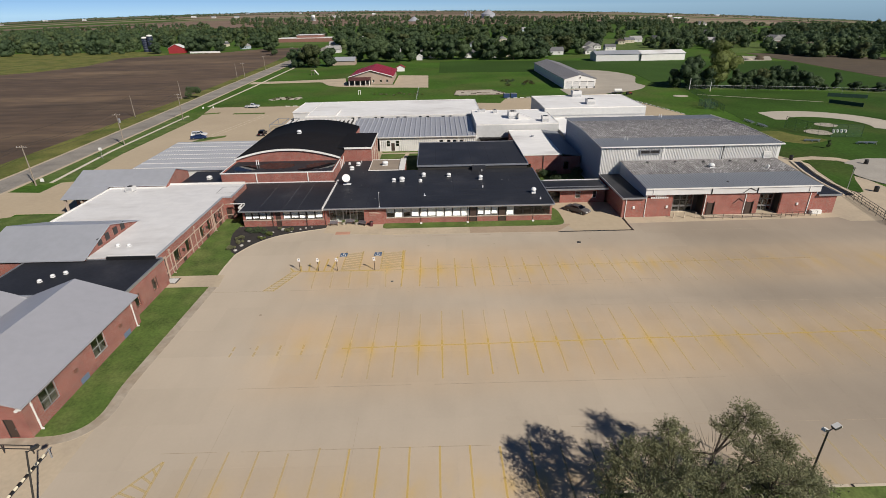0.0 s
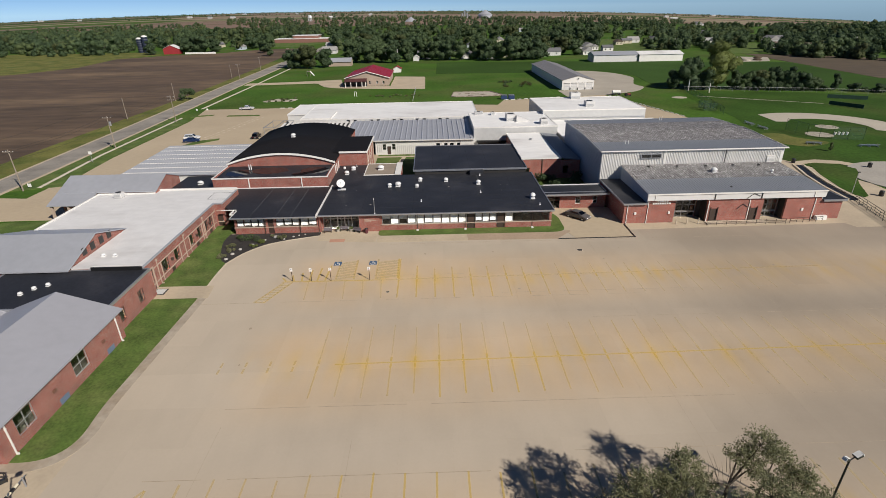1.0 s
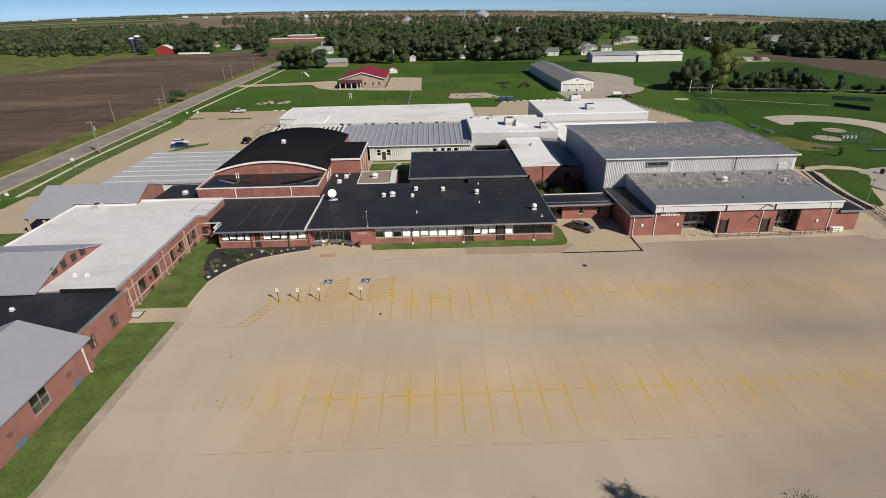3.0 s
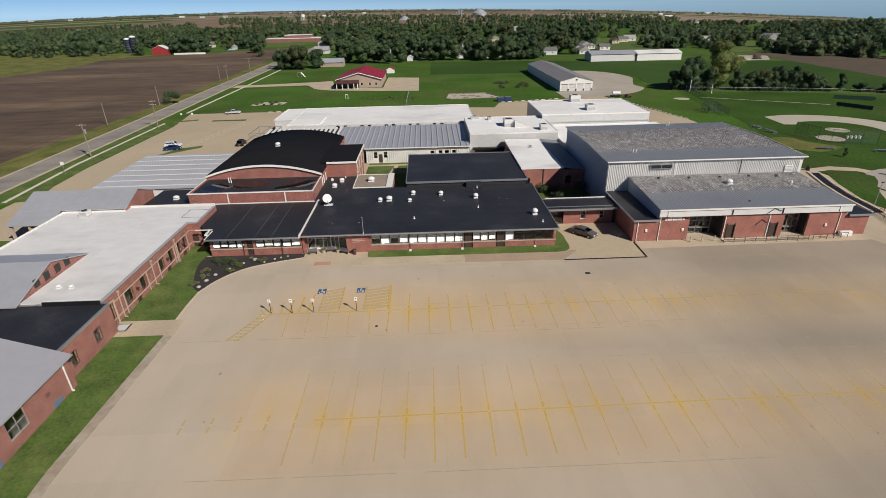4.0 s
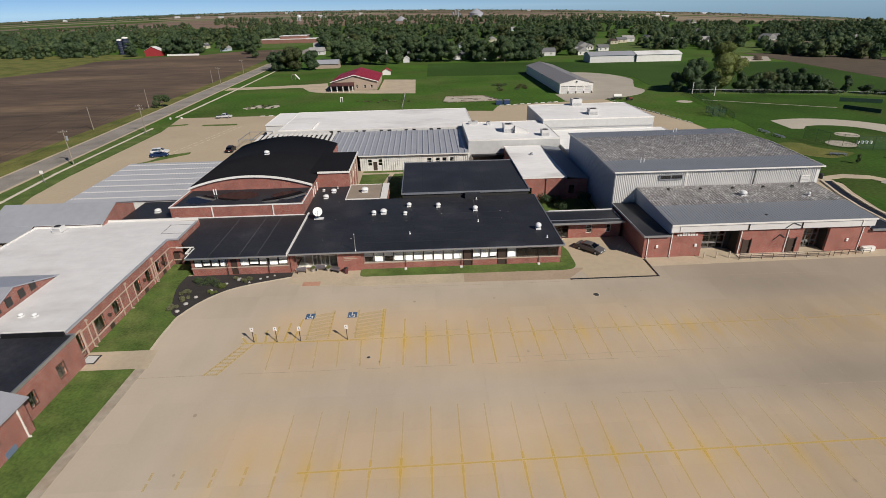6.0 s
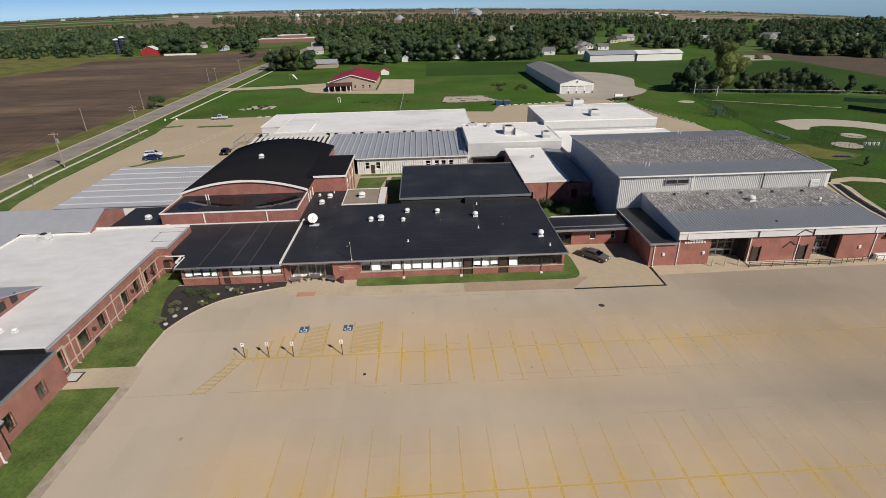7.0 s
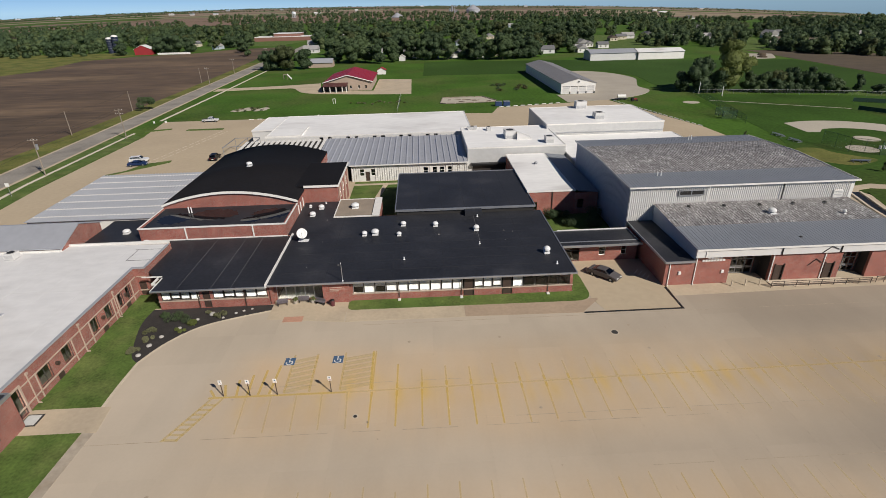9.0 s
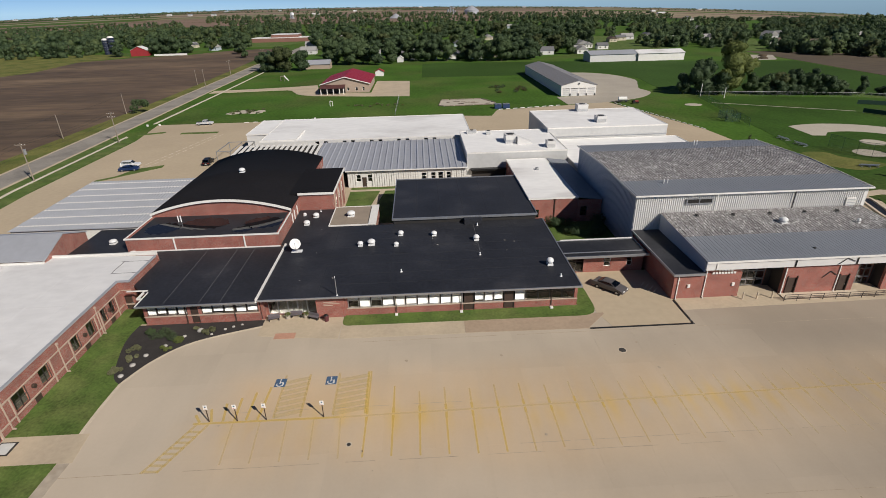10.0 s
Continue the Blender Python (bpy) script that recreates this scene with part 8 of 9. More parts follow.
lamp_post(28.8, 30.25, 7.1, (0, 0), "dark lamp post with twin pale heads", ((200, 0.4, SIGN_W), (10, 0.55, SIGN_W)))
lamp_post(-32.25, 29.36, 7.0, (-9.3, 6.6), "dark leaning lamp post beside the barrier", ((20, 0.45, DARK_FRAME),))
gate = thing("barrier_arm", (-35.7, 33, 0), "black and white striped barrier pole", "barrier")
part("pivot_post", tube(bmesh.new(), (-35.78, 36.3, -0.02), (-35.78, 36.3, 1.08), 0.07, 0.07, 8), STEEL, gate)
part("tail", tube(bmesh.new(), (-35.78, 36.6, 1.0), (-35.74, 35.7, 1.0), 0.04, 0.04, 6), STEEL, gate)
for i in range(18):
    part("stripe", tube(bmesh.new(), (-35.74 + i * 0.006, 35.7 - i * 0.42, 1.0), (-35.734 + i * 0.006, 35.28 - i * 0.42, 1.0), 0.12, 0.12, 8), BLACK if i % 2 else mat("cream_paint", (0.66, 0.60, 0.44), 0.6, 0.1), gate)
part("rest", tube(bmesh.new(), (-35.62, 28.2, -0.02), (-35.62, 28.2, 0.92), 0.07, 0.07, 8), STEEL, gate)
rail = thing("guard_rail", (-41, 36.9, 0), "low grey pipe rail beside the hall walk", "rail")
for z, y in ((1.0, 37.05), (0.55, 37.05)):
    part("pipe", tube(bmesh.new(), (-46.0, y + 0.3, z), (-37.7, y - 0.2, z), 0.045, 0.045, 8), DARK_FRAME, rail)
for x in (-45.8, -43.2, -40.6, -37.8):
    part("post", tube(bmesh.new(), (x, 37.35 - (x + 46) * 0.06, -0.02), (x, 37.35 - (x + 46) * 0.06, 1.02), 0.05, 0.05, 8), DARK_FRAME, rail)

# ---- entrance and beds ----
BENCH = mat("bench_plastic", (0.13, 0.115, 0.125), 0.6, 0.1, 2.0, 8.0)


def bench(x, y, turn, label):
    e = thing("bench", (0, 0, 0), label, "bench", "entrance benches")
    part("seat", bevelled(boxes((-0.75, 0.75, -0.22, 0.22, 0.42, 0.48)), 0.01, 1), BENCH, e)
    part("backrest", boxes((-0.75, 0.75, 0.2, 0.26, 0.5, 0.88)), BENCH, e)
    for sx in (-0.6, 0.6):
        part("leg", boxes((sx - 0.04, sx + 0.04, -0.2, 0.24, 0.0, 0.42)), BLACK, e)
    e.matrix_basis = pose(x, y, 0.026, 0, 0, turn)
    return e


bench(-19.6, 90.0, 12, "dark bench on the entrance apron")
bench(-14.4, 89.9, -24, "dark bench on the entrance apron")
bench(-16.8, 90.6, 0, "dark bench in front of the glazed entrance")
POT = mat("stone_pot", (0.40, 0.36, 0.30), 0.8, 0.1, 2.0, 8.0)
BIN = mat("maroon_bin", (0.10, 0.025, 0.03), 0.6, 0.1)
e = thing("litter_bin", (-12.6, 89.4, 0.026), "dark maroon litter bin beside the pier", "litter bin")
part("body", tube(bmesh.new(), (-12.6, 89.4, 0.03), (-12.6, 89.4, 0.85), 0.29, 0.32, 14), BIN, e)
part("lid", dome(bmesh.new(), (-12.6, 89.4, 0.85), 0.32, 0.16, 14, 3), BLACK, e)

rng = np.random.default_rng(77)


def shrub(x, y, z, r, h, material, label, count=900, leaf=0.08, group="bed shrubs"):
    e = thing("shrub", (x, y, z), label, "shrub", group)
    lobes = [(r * 0.45 * rng.normal(), r * 0.45 * rng.normal(), h * (0.35 + 0.3 * rng.random()), min(r, h) * (0.45 + 0.2 * rng.random())) for _ in range(6)]
    v, f = leaf_cloud(rng, lobes, count, leaf, 0.8)
    v[:, 2] = np.maximum(v[:, 2], 0.01)
    o = new("foliage", cloud_mesh("foliage", v, f, material))
    o.parent = e
    bm = bmesh.new()
    for k in range(4):
        tube(bm, (0, 0, -0.05), (r * 0.4 * math.cos(k * 1.6), r * 0.4 * math.sin(k * 1.6), h * 0.6), 0.03, 0.01, 5)
    s = new("stem", finish("stem", bm, BARK))
    s.parent = e
    return e


for x, y in ((-17.9, 90.4), (-15.5, 90.4)):
    e = thing("planter", (x, y, 0.026), "round stone planter with yellow-green plants", "planter", "entrance planters")
    part("pot", tube(bmesh.new(), (x, y, 0.026), (x, y, 0.5), 0.26, 0.36, 14), POT, e)
    v, f = leaf_cloud(rng, [(0, 0, 0.62, 0.34), (0.15, 0.1, 0.7, 0.25)], 260, 0.07, 0.8)
    o = new("plant", cloud_mesh("plant", v, f, LEAF_PALE))
    o.parent = e
for x, y, r, h, m2, lab in ((-34.8, 88.2, 0.5, 0.6, LEAF, "low green shrub in the mulch"), (-32.3, 87.4, 1.5, 1.1, LEAF, "broad green shrub in the mulch"), (-30.4, 86.4, 0.6, 0.6, LEAF_PALE, "yellow-green shrub in the mulch"), (-27.3, 88.2, 0.6, 0.5, LEAF_GREY, "grey-green shrub in the mulch"),
                            (-35.3, 84.9, 0.75, 0.5, LEAF_GREY, "grey-green shrub in the mulch"), (-35.0, 82.9, 0.75, 0.5, LEAF_GREY, "grey-green shrub in the mulch"), (-35.3, 80.9, 0.75, 0.5, LEAF_GREY, "yellow-green shrub in the mulch"), (-31.4, 84.7, 0.5, 0.4, LEAF_PALE, "yellow-green shrub in the mulch"),
                            (-29.3, 88.5, 0.45, 0.4, LEAF_GREY, "grey-green shrub in the mulch"), (-37.2, 92.3, 0.7, 0.8, LEAF_DARK, "dark shrub by the wall")):
    shrub(x, y, 0.07, r, h, m2, lab)
ROCK = mat("pale_rock", (0.40, 0.38, 0.35), 0.9, 0.15, 1.0, 6.0)


def rock(x, y, z, r, label="pale round stone in the mulch"):
    bm = bmesh.new()
    bmesh.ops.create_icosphere(bm, subdivisions=2, radius=r)
    for vv in bm.verts:
        vv.co *= 1 + 0.22 * noise.noise(vv.co * 2.1 / r + Vector((x, y, 0)))
        vv.co.z *= 0.6
    bmesh.ops.translate(bm, verts=bm.verts, vec=(x, y, z + r * 0.3))
    return tagged(part("rock", bm, ROCK, smooth=True), label, "stone", "bed stones")


for x, y, r in ((-28.6, 88.3, 0.42), (-25.5, 88.4, 0.22), (-24.6, 88.9, 0.2), (-23.6, 89.3, 0.18), (-33.3, 83.5, 0.3), (-34.0, 81.7, 0.34), (-34.4, 79.8, 0.32), (-31.8, 85.3, 0.28), (-30.2, 87.2, 0.24), (-26.9, 87.4, 0.2)):
    rock(x, y, 0.05, r)
for x, y, r, h in ((27.0, 113.5, 1.3, 1.6), (30.6, 112.2, 1.8, 2.2), (24.4, 117.6, 1.4, 2.0), (32.0, 116.5, 1.6, 2.6), (26.4, 117.9, 1.0, 1.4)):
    shrub(x, y, 0.03, r, h, LEAF_DARK, "overgrown shrub in the shaded court", 900, 0.12, "court shrubs")
for x, y, r, h in ((-113.6, 251, 2.5, 6.4),):
    shrub(x, y, 0, r, h, LEAF, "dense bush beside the road", 2600, 0.22, "road bushes")

# ---- lobby rails and bollards ----
rail = thing("ramp_rail", (52, 89.3, 0), "dark brown steel handrail along the lobby ramp", "handrail")
for z in (0.35, 0.65, 0.95):
    part("rail", tube(bmesh.new(), (49.0, 89.0, z), (63.5, 89.0, z), 0.045, 0.045, 6), BROWN_DOOR, rail)
for i in range(9):
    x = 49.0 + i * 1.81
    part("post", tube(bmesh.new(), (x, 89.0, -0.02), (x, 89.0, 0.96), 0.04, 0.04, 6), DARK_FRAME, rail)
slab("lobby_ramp", [(49.4, 89.2), (60.5, 89.2), (60.5, 90.88), (49.4, 90.88)], -0.1, 0.14, KERB, "raised concrete ramp at the lobby doors", category="ramp")
rail2 = thing("door_rail", (66, 89.3, 0), "dark brown steel handrail by the lobby doors", "handrail")
for z in (0.5, 0.95):
    part("rail", tube(bmesh.new(), (64.4, 89.2, z), (70.6, 89.6, z), 0.045, 0.045, 6), BROWN_DOOR, rail2)
for i in range(6):
    x = 64.4 + i * 1.24
    part("post", tube(bmesh.new(), (x, 89.2 + i * 0.08, -0.02), (x, 89.2 + i * 0.08, 0.96), 0.04, 0.04, 6), DARK_FRAME, rail2)
for x in (43.8, 45.8, 47.9):
    e = thing("bollard", (x, 89.9, 0), "pale steel bollard in front of the lobby", "bollard", "lobby bollards")
    part("post", tube(bmesh.new(), (x, 89.9, -0.02), (x, 89.9, 1.05), 0.09, 0.09, 10), KERB, e)
    part("cap", dome(bmesh.new(), (x, 89.9, 1.05), 0.092, 0.08, 10, 3), KERB, e)
slab("lobby_step", [(43.6, 90.4), (49.4, 90.4), (49.4, 93.6), (43.6, 93.6)], -0.1, 0.05, WALK, "pale landing of the lobby entrance", category="step")
slab("lobby_step", [(60.5, 90.4), (64.0, 90.4), (64.0, 93.6), (59.8, 93.6), (59.8, 90.9), (60.5, 90.9)], -0.1, 0.05, WALK, "pale landing of the lobby entrance", category="step")
tagged(part("utility_box", bevelled(boxes((69.8, 71.9, 90.2, 90.8, 0, 0.8)), 0.03, 1), SIGN_W), "white utility box at the brick wall", "utility box")

# bicycle stand in the shaded bay
rack = thing("bicycle_rack", (32.4, 93.3, 0), "small steel bicycle rack in the shade", "bicycle rack")
for i in range(4):
    part("hoop", tube(bmesh.new(), (31.6 + i * 0.35, 94.6 - i * 0.6, 0), (31.9 + i * 0.35, 94.3 - i * 0.6, 0.9), 0.03, 0.03, 6), STEEL, rack)

# ---- vehicles ----
TYRE = mat("tyre_rubber", (0.012, 0.012, 0.012), 0.85, 0.1)
CAR_GLASS = glass_mat("car_glass", (0.25, 0.28, 0.3))
LAMP_RED = mat("tail_lamp", (0.25, 0.01, 0.01), 0.3, 0.05)


def car(name, label, paint, at, turn, style="sedan"):
    """A car, its nose towards +x before it is turned: lower body, cabin, glass, wheels, lamps."""
    e = thing(name, (0, 0, 0), label, "car" if style != "pickup" else "pickup truck", "parked vehicles")
    pm = mat(name + "_paint_" + style, paint, 0.4, 0.04, 1.0, 5.0, metal=0.3)
    ln, w = (4.8, 1.82) if style == "sedan" else (4.7, 1.9) if style == "suv" else (5.6, 1.95)
    hl = ln / 2
    if style == "sedan":
        low = [(-hl, 0.35), (-hl, 0.75), (-hl + 0.15, 0.98), (-1.25, 1.0), (0.95, 0.98), (hl - 0.5, 0.82), (hl - 0.05, 0.68), (hl, 0.35)]
        cab = [(-1.75, 0.98), (-0.95, 1.40), (0.35, 1.43), (1.25, 0.97)]
    elif style == "suv":
        low = [(-hl, 0.4), (-hl, 0.85), (-hl + 0.08, 1.05), (1.0, 1.05), (hl - 0.3, 0.95), (hl, 0.75), (hl, 0.4)]
        cab = [(-hl + 0.1, 1.04), (-hl + 0.4, 1.66), (0.4, 1.7), (1.15, 1.04)]
    else:
        low = [(-hl, 0.5), (-hl, 1.05), (-0.55, 1.08), (1.35, 1.08), (hl - 0.2, 1.0), (hl, 0.8), (hl, 0.45)]
        cab = [(-0.6, 1.07), (-0.5, 1.75), (0.75, 1.78), (1.4, 1.07)]
    part("body", bevelled(body_prism(low, w), 0.06, 2), pm, e, smooth=False)
    cabin = part("cabin", bevelled(body_prism(cab, w - 0.22, 0.14), 0.05, 2), pm, e)
    (x0, z0), (x1, z1), (x2, z2), (x3, z3) = cab
    wi = w / 2 - 0.13
    glass = bmesh.new()
    for s in (-1, 1):
        pts = [(x0 + 0.25, z0 + 0.06), (x1 + 0.06, z1 - 0.1), (x2 - 0.04, z2 - 0.1), (x3 - 0.25, z3 + 0.06)]
        quad = [glass.verts.new((a, s * (wi + 0.035 - 0.075 * (z - z0) / (z1 - z0)), z)) for a, z in pts]
        back_q = [glass.verts.new((a, s * (wi - 0.01 - 0.075 * (z - z0) / (z1 - z0)), z)) for a, z in pts]
        glass.faces.new(quad)
        glass.faces.new(back_q[::-1])
        for i in range(4):
            j = (i + 1) % 4
            glass.faces.new((quad[i], quad[j], back_q[j], back_q[i]))
    part("side_glass", glass, CAR_GLASS, cabin)
    for (xa, za), (xb, zb), nm, o in (((x3, z3), (x2, z2), "windscreen", 0.035), ((x0, z0), (x1, z1), "rear_window", -0.035)):
        bm = bmesh.new()
        d = Vector((xb - xa, zb - za))
        a, b = Vector((xa, za)) + d * 0.12, Vector((xa, za)) + d * 0.9
        n = Vector((abs(d.y), abs(d.x))).normalized() * 0.03
        n.x *= 1 if o > 0 else -1
        v8 = []
        for k in (0.2, 1.0):
            for p, ww in ((a, wi - 0.05), (b, wi - 0.15)):
                v8 += [bm.verts.new((p.x + n.x * k, s * ww, p.y + n.y * k)) for s in (-1, 1)]
        for q in ((0, 1, 3, 2), (4, 6, 7, 5), (0, 4, 5, 1), (2, 3, 7, 6), (0, 2, 6, 4), (1, 5, 7, 3)):
            bm.faces.new([v8[i] for i in q])
        part(nm, bm, CAR_GLASS, cabin)
    if style == "pickup":
        part("bed", boxes((-hl + 0.12, -0.72, -w / 2 + 0.1, w / 2 - 0.1, 1.085, 1.1)), DARK_FRAME, e, "dark load bed")
    r = 0.33 if style == "sedan" else 0.37
    for sx in (-hl + 0.92, hl - 0.92):
        for s in (-1, 1):
            wl = part("wheel", tube(bmesh.new(), (sx, s * (w / 2 - 0.2), r), (sx, s * (w / 2 + 0.01), r), r, r, 16), TYRE, e)
            part("rim", tube(bmesh.new(), (sx, s * (w / 2), r), (sx, s * (w / 2 + 0.02), r), r * 0.62, r * 0.55, 12), STEEL, wl)
    for s in (-1, 1):
        part("headlight", boxes((hl - 0.1, hl + 0.015, s * (w / 2 - 0.42) - 0.18, s * (w / 2 - 0.42) + 0.18, 0.6, 0.72)), SIGN_W, e)
        part("tail_light", boxes((-hl - 0.015, -hl + 0.1, s * (w / 2 - 0.35) - 0.16, s * (w / 2 - 0.35) + 0.16, 0.68, 0.84)), LAMP_RED, e)
        part("mirror", boxes((x3 - 0.45, x3 - 0.25, s * (w / 2 + 0.08) - 0.08, s * (w / 2 + 0.08) + 0.08, z3, z3 + 0.14)), pm, e)
    part("number_plate", boxes((-hl - 0.02, -hl - 0.005, -0.26, 0.26, 0.5, 0.62)), SIGN_W, e)
    e.matrix_basis = pose(*at, 0, 0, turn)
    return e


def body_prism(outline, width, taper=0.0):
    """A side outline (x, z) given width; taper narrows it towards the top."""
    bm = bmesh.new()
    zs = [z for _, z in outline]
    lo, hi = min(zs), max(zs)
    sides = []
    for s in (-1, 1):
        sides.append([bm.verts.new((x, s * (width / 2 - taper * (z - lo) / (hi - lo)), z)) for x, z in outline])
    bm.faces.new(sides[0])
    bm.faces.new(sides[1][::-1])
    n = len(outline)
    for i in range(n):
        j = (i + 1) % n
        bm.faces.new((sides[0][i], sides[1][i], sides[1][j], sides[0][j]))
    return bm


car("sedan", "dark grey sedan parked in the bay", (0.12, 0.11, 0.11), (26.9, 94.2, 0.012), -47)
car("patrol_car", "white car with black panels in the rear yard", (0.8, 0.8, 0.79), (-77.0, 168.6, -0.02), 8, "suv")
car("blue_car", "dark blue car in the rear yard", (0.015, 0.035, 0.11), (-75.6, 164.9, -0.02), 8)
car("black_car", "black car beside the old gym", (0.012, 0.012, 0.014), (-56.6, 168.8, -0.02), 94, "suv")
car("pickup", "white pickup truck in the rear yard", (0.66, 0.66, 0.66), (-76.7, 221.4, -0.02), 2, "pickup")

tank = thing("tank_trailer", (82.5, 239, 0), "white cylindrical tank trailer on the gravel", "trailer")
part("tank", tube(bmesh.new(), (80.6, 239, 1.35), (83.9, 238.6, 1.35), 0.8, 0.8, 18), SIGN_W, tank)
part("chassis", boxes((79.6, 84.6, 238.2, 239.3, 0.35, 0.58)), DARK_FRAME, tank)
for x in (81.0, 83.6):
    for y in (238.1, 239.3):
        part("wheel", tube(bmesh.new(), (x, y - 0.1, 0.36), (x, y + 0.1, 0.36), 0.36, 0.36, 14), TYRE, tank)
trac = thing("yard_tractor", (86.4, 235.6, 0), "small dark red tractor beside the gravel", "tractor")
part("bonnet", bevelled(boxes((86.0, 87.5, 235.3, 235.9, 0.5, 1.1)), 0.06, 2), mat("tractor_red", (0.22, 0.03, 0.025), 0.5, 0.1), trac)
part("seat", boxes((85.3, 86.0, 235.2, 236.0, 0.5, 1.3)), BLACK, trac)
for x, r in ((85.6, 0.52), (87.2, 0.36)):
    for y in (234.9, 236.3):
        part("wheel", tube(bmesh.new(), (x, y - 0.15, r), (x, y + 0.15, r), r, r, 14), TYRE, trac)
BIN_BLUE = mat("blue_skip", (0.02, 0.045, 0.12), 0.5, 0.12)
for x in (31.4, 34.6):
    e = thing("rubbish_skip", (x, 235, 0), "dark blue rubbish skip with pale lids", "skip", "rubbish skips")
    part("body", prism(bmesh.new(), [(x - 1.3, 233.9), (x + 1.3, 233.9), (x + 1.3, 236), (x - 1.3, 236)], -0.05, 1.6), BIN_BLUE, e)
    for s in (-0.66, 0.66):
        part("lid", boxes((x + s - 0.6, x + s + 0.6, 233.8, 236.05, 1.6, 1.68)), STEEL, e)

# ---- utility poles and wires ----


def utility_pole(x, y, h, arms=1, transformer=False, label="weathered wooden utility pole with a crossarm"):
    e = thing("utility_pole", (x, y, 0), label, "utility pole", "utility poles")
    part("pole", tube(bmesh.new(), (x, y, -0.3), (x, y, h), 0.17, 0.11, 10), WOOD, e)
    for k in range(arms):
        z = h - 0.5 - k * 1.1
        a = part("crossarm", boxes((x - 1.25, x + 1.25, y - 0.18, y - 0.06, z - 0.07, z + 0.07)), WOOD, e)
        for s in (-1.1, -0.4, 0.4, 1.1):
            part("insulator", tube(bmesh.new(), (x + s, y - 0.12, z + 0.07), (x + s, y - 0.12, z + 0.25), 0.05, 0.035, 8), SIGN_W, a)
    if transformer:
        part("transformer", tube(bmesh.new(), (x + 0.45, y, h - 2.8), (x + 0.45, y, h - 1.6), 0.32, 0.32, 14), STEEL, e, "pale grey transformer can")
    return e


POLES = [(-94.4, 75, 9.6), (-95.3, 119.3, 9.6), (-95.7, 158.5, 9.6), (-95.2, 197.8, 9.6), (-112.5, 320, 9.4), (-114.4, 367, 9.4), (-117, 453, 9.4)]
for i, (x, y, h) in enumerate(POLES[1:]):
    utility_pole(x, y, h, 2 if i == 2 else 1, i == 1)
for x, y, h in ((-117.5, 206, 8.0), (-118.5, 249, 8.0), (-121.5, 332, 8.0)):
    utility_pole(x, y, h, 0, label="weathered bare wooden pole beside the field")


def wire(p, q, sag, name="power_line"):
    c = bpy.data.curves.new(name, "CURVE")
    c.dimensions, c.bevel_depth, c.bevel_resolution = "3D", 0.022, 1
    s = c.splines.new("POLY")
    n = 10
    s.points.add(n)
    for i in range(n + 1):
        f = i / n
        v = Vector(p).lerp(Vector(q), f)
        s.points[i].co = (v.x, v.y, v.z - 4 * sag * f * (1 - f), 1)
    c.materials.append(DARK_FRAME)
    return tagged(new(name, c), "thin dark power line between the poles", "power line", "power lines")


for (xa, ya, ha), (xb, yb, hb) in zip(POLES, POLES[1:4]):
    for s in (-1.1, 1.1):
        wire((xa + s, ya - 0.12, ha - 0.25), (xb + s, yb - 0.12, hb - 0.25), 0.7)
    wire((xa, ya, ha - 2.4), (xb, yb, hb - 2.4), 0.9)
wire((-117.5, 206, 7.6), (-118.5, 249, 7.6), 0.8)
wire((-117.5, 206, 7.6), (-116.0, 120, 7.6), 1.2)

for x, y, h in ((-93.0, 142.5, 3.2), (-95.2, 121.5, 1.0)):
    e = thing("road_sign", (x, y, 0), "small pale road sign on a post", "sign", "road signs")
    part("post", tube(bmesh.new(), (x, y, -0.1), (x, y, h), 0.05, 0.05, 6), STEEL, e)
    part("board", boxes((x - 0.45, x + 0.45, y - 0.08, y - 0.05, h - 0.8, h)), SIGN_W, e)
for x, y in ((-97.6, 222.2), (-93.4, 222.4), (-38.0, 224.8)):
    e = thing("marker_post", (x, y, 0), "low white marker box at the yard entrance", "marker post", "marker posts")
    part("box", bevelled(boxes((x - 0.3, x + 0.3, y - 0.2, y + 0.2, -0.1, 0.6)), 0.04, 1), SIGN_W, e)
# yard bumpers along the grass edges
bump = finish("wheel_stop", bevelled(boxes((-0.9, 0.9, -0.14, 0.14, 0, 0.2)), 0.03, 1), SIGN_W)
edge_runs = [((-64, 223.0), (11, 222.0), 24), ((30.6, 231.6), (57, 236.6), 9), ((90.2, 188), (78.6, 238), 18)]
for (xa, ya), (xb, yb), n in edge_runs:
    for i in range(n):
        f = (i + 0.5) / n
        o = new("wheel_stop", bump)
        o.matrix_basis = pose(xa + (xb - xa) * f, ya + (yb - ya) * f, -0.03, 0, 0, math.degrees(math.atan2(yb - ya, xb - xa)))
        tagged(o, "pale concrete wheel stop at the yard's edge", "wheel stop", "wheel stops")

# ---- ball field ----
NET = mat("green_netting", (0.02, 0.055, 0.035), 0.9, 0.2, 1.0, 5.0)


def netting_mat(name, col, cover):
    """Fine mesh seen from afar: mostly holes, the threads give a thin tint."""
    m = bpy.data.materials.new(name)
    m.use_nodes = True
    n, l = m.node_tree.nodes, m.node_tree.links
    n["Principled BSDF"].inputs["Base Color"].default_value = (*col, 1)
    n["Principled BSDF"].inputs["Roughness"].default_value = 0.9
    tr, ms = n.new("ShaderNodeBsdfTransparent"), n.new("ShaderNodeMixShader")
    ms.inputs[0].default_value = cover
    l.new(tr.outputs[0], ms.inputs[1])
    l.new(n["Principled BSDF"].outputs[0], ms.inputs[2])
    l.new(ms.outputs[0], n["Material Output"].inputs["Surface"])
    return m


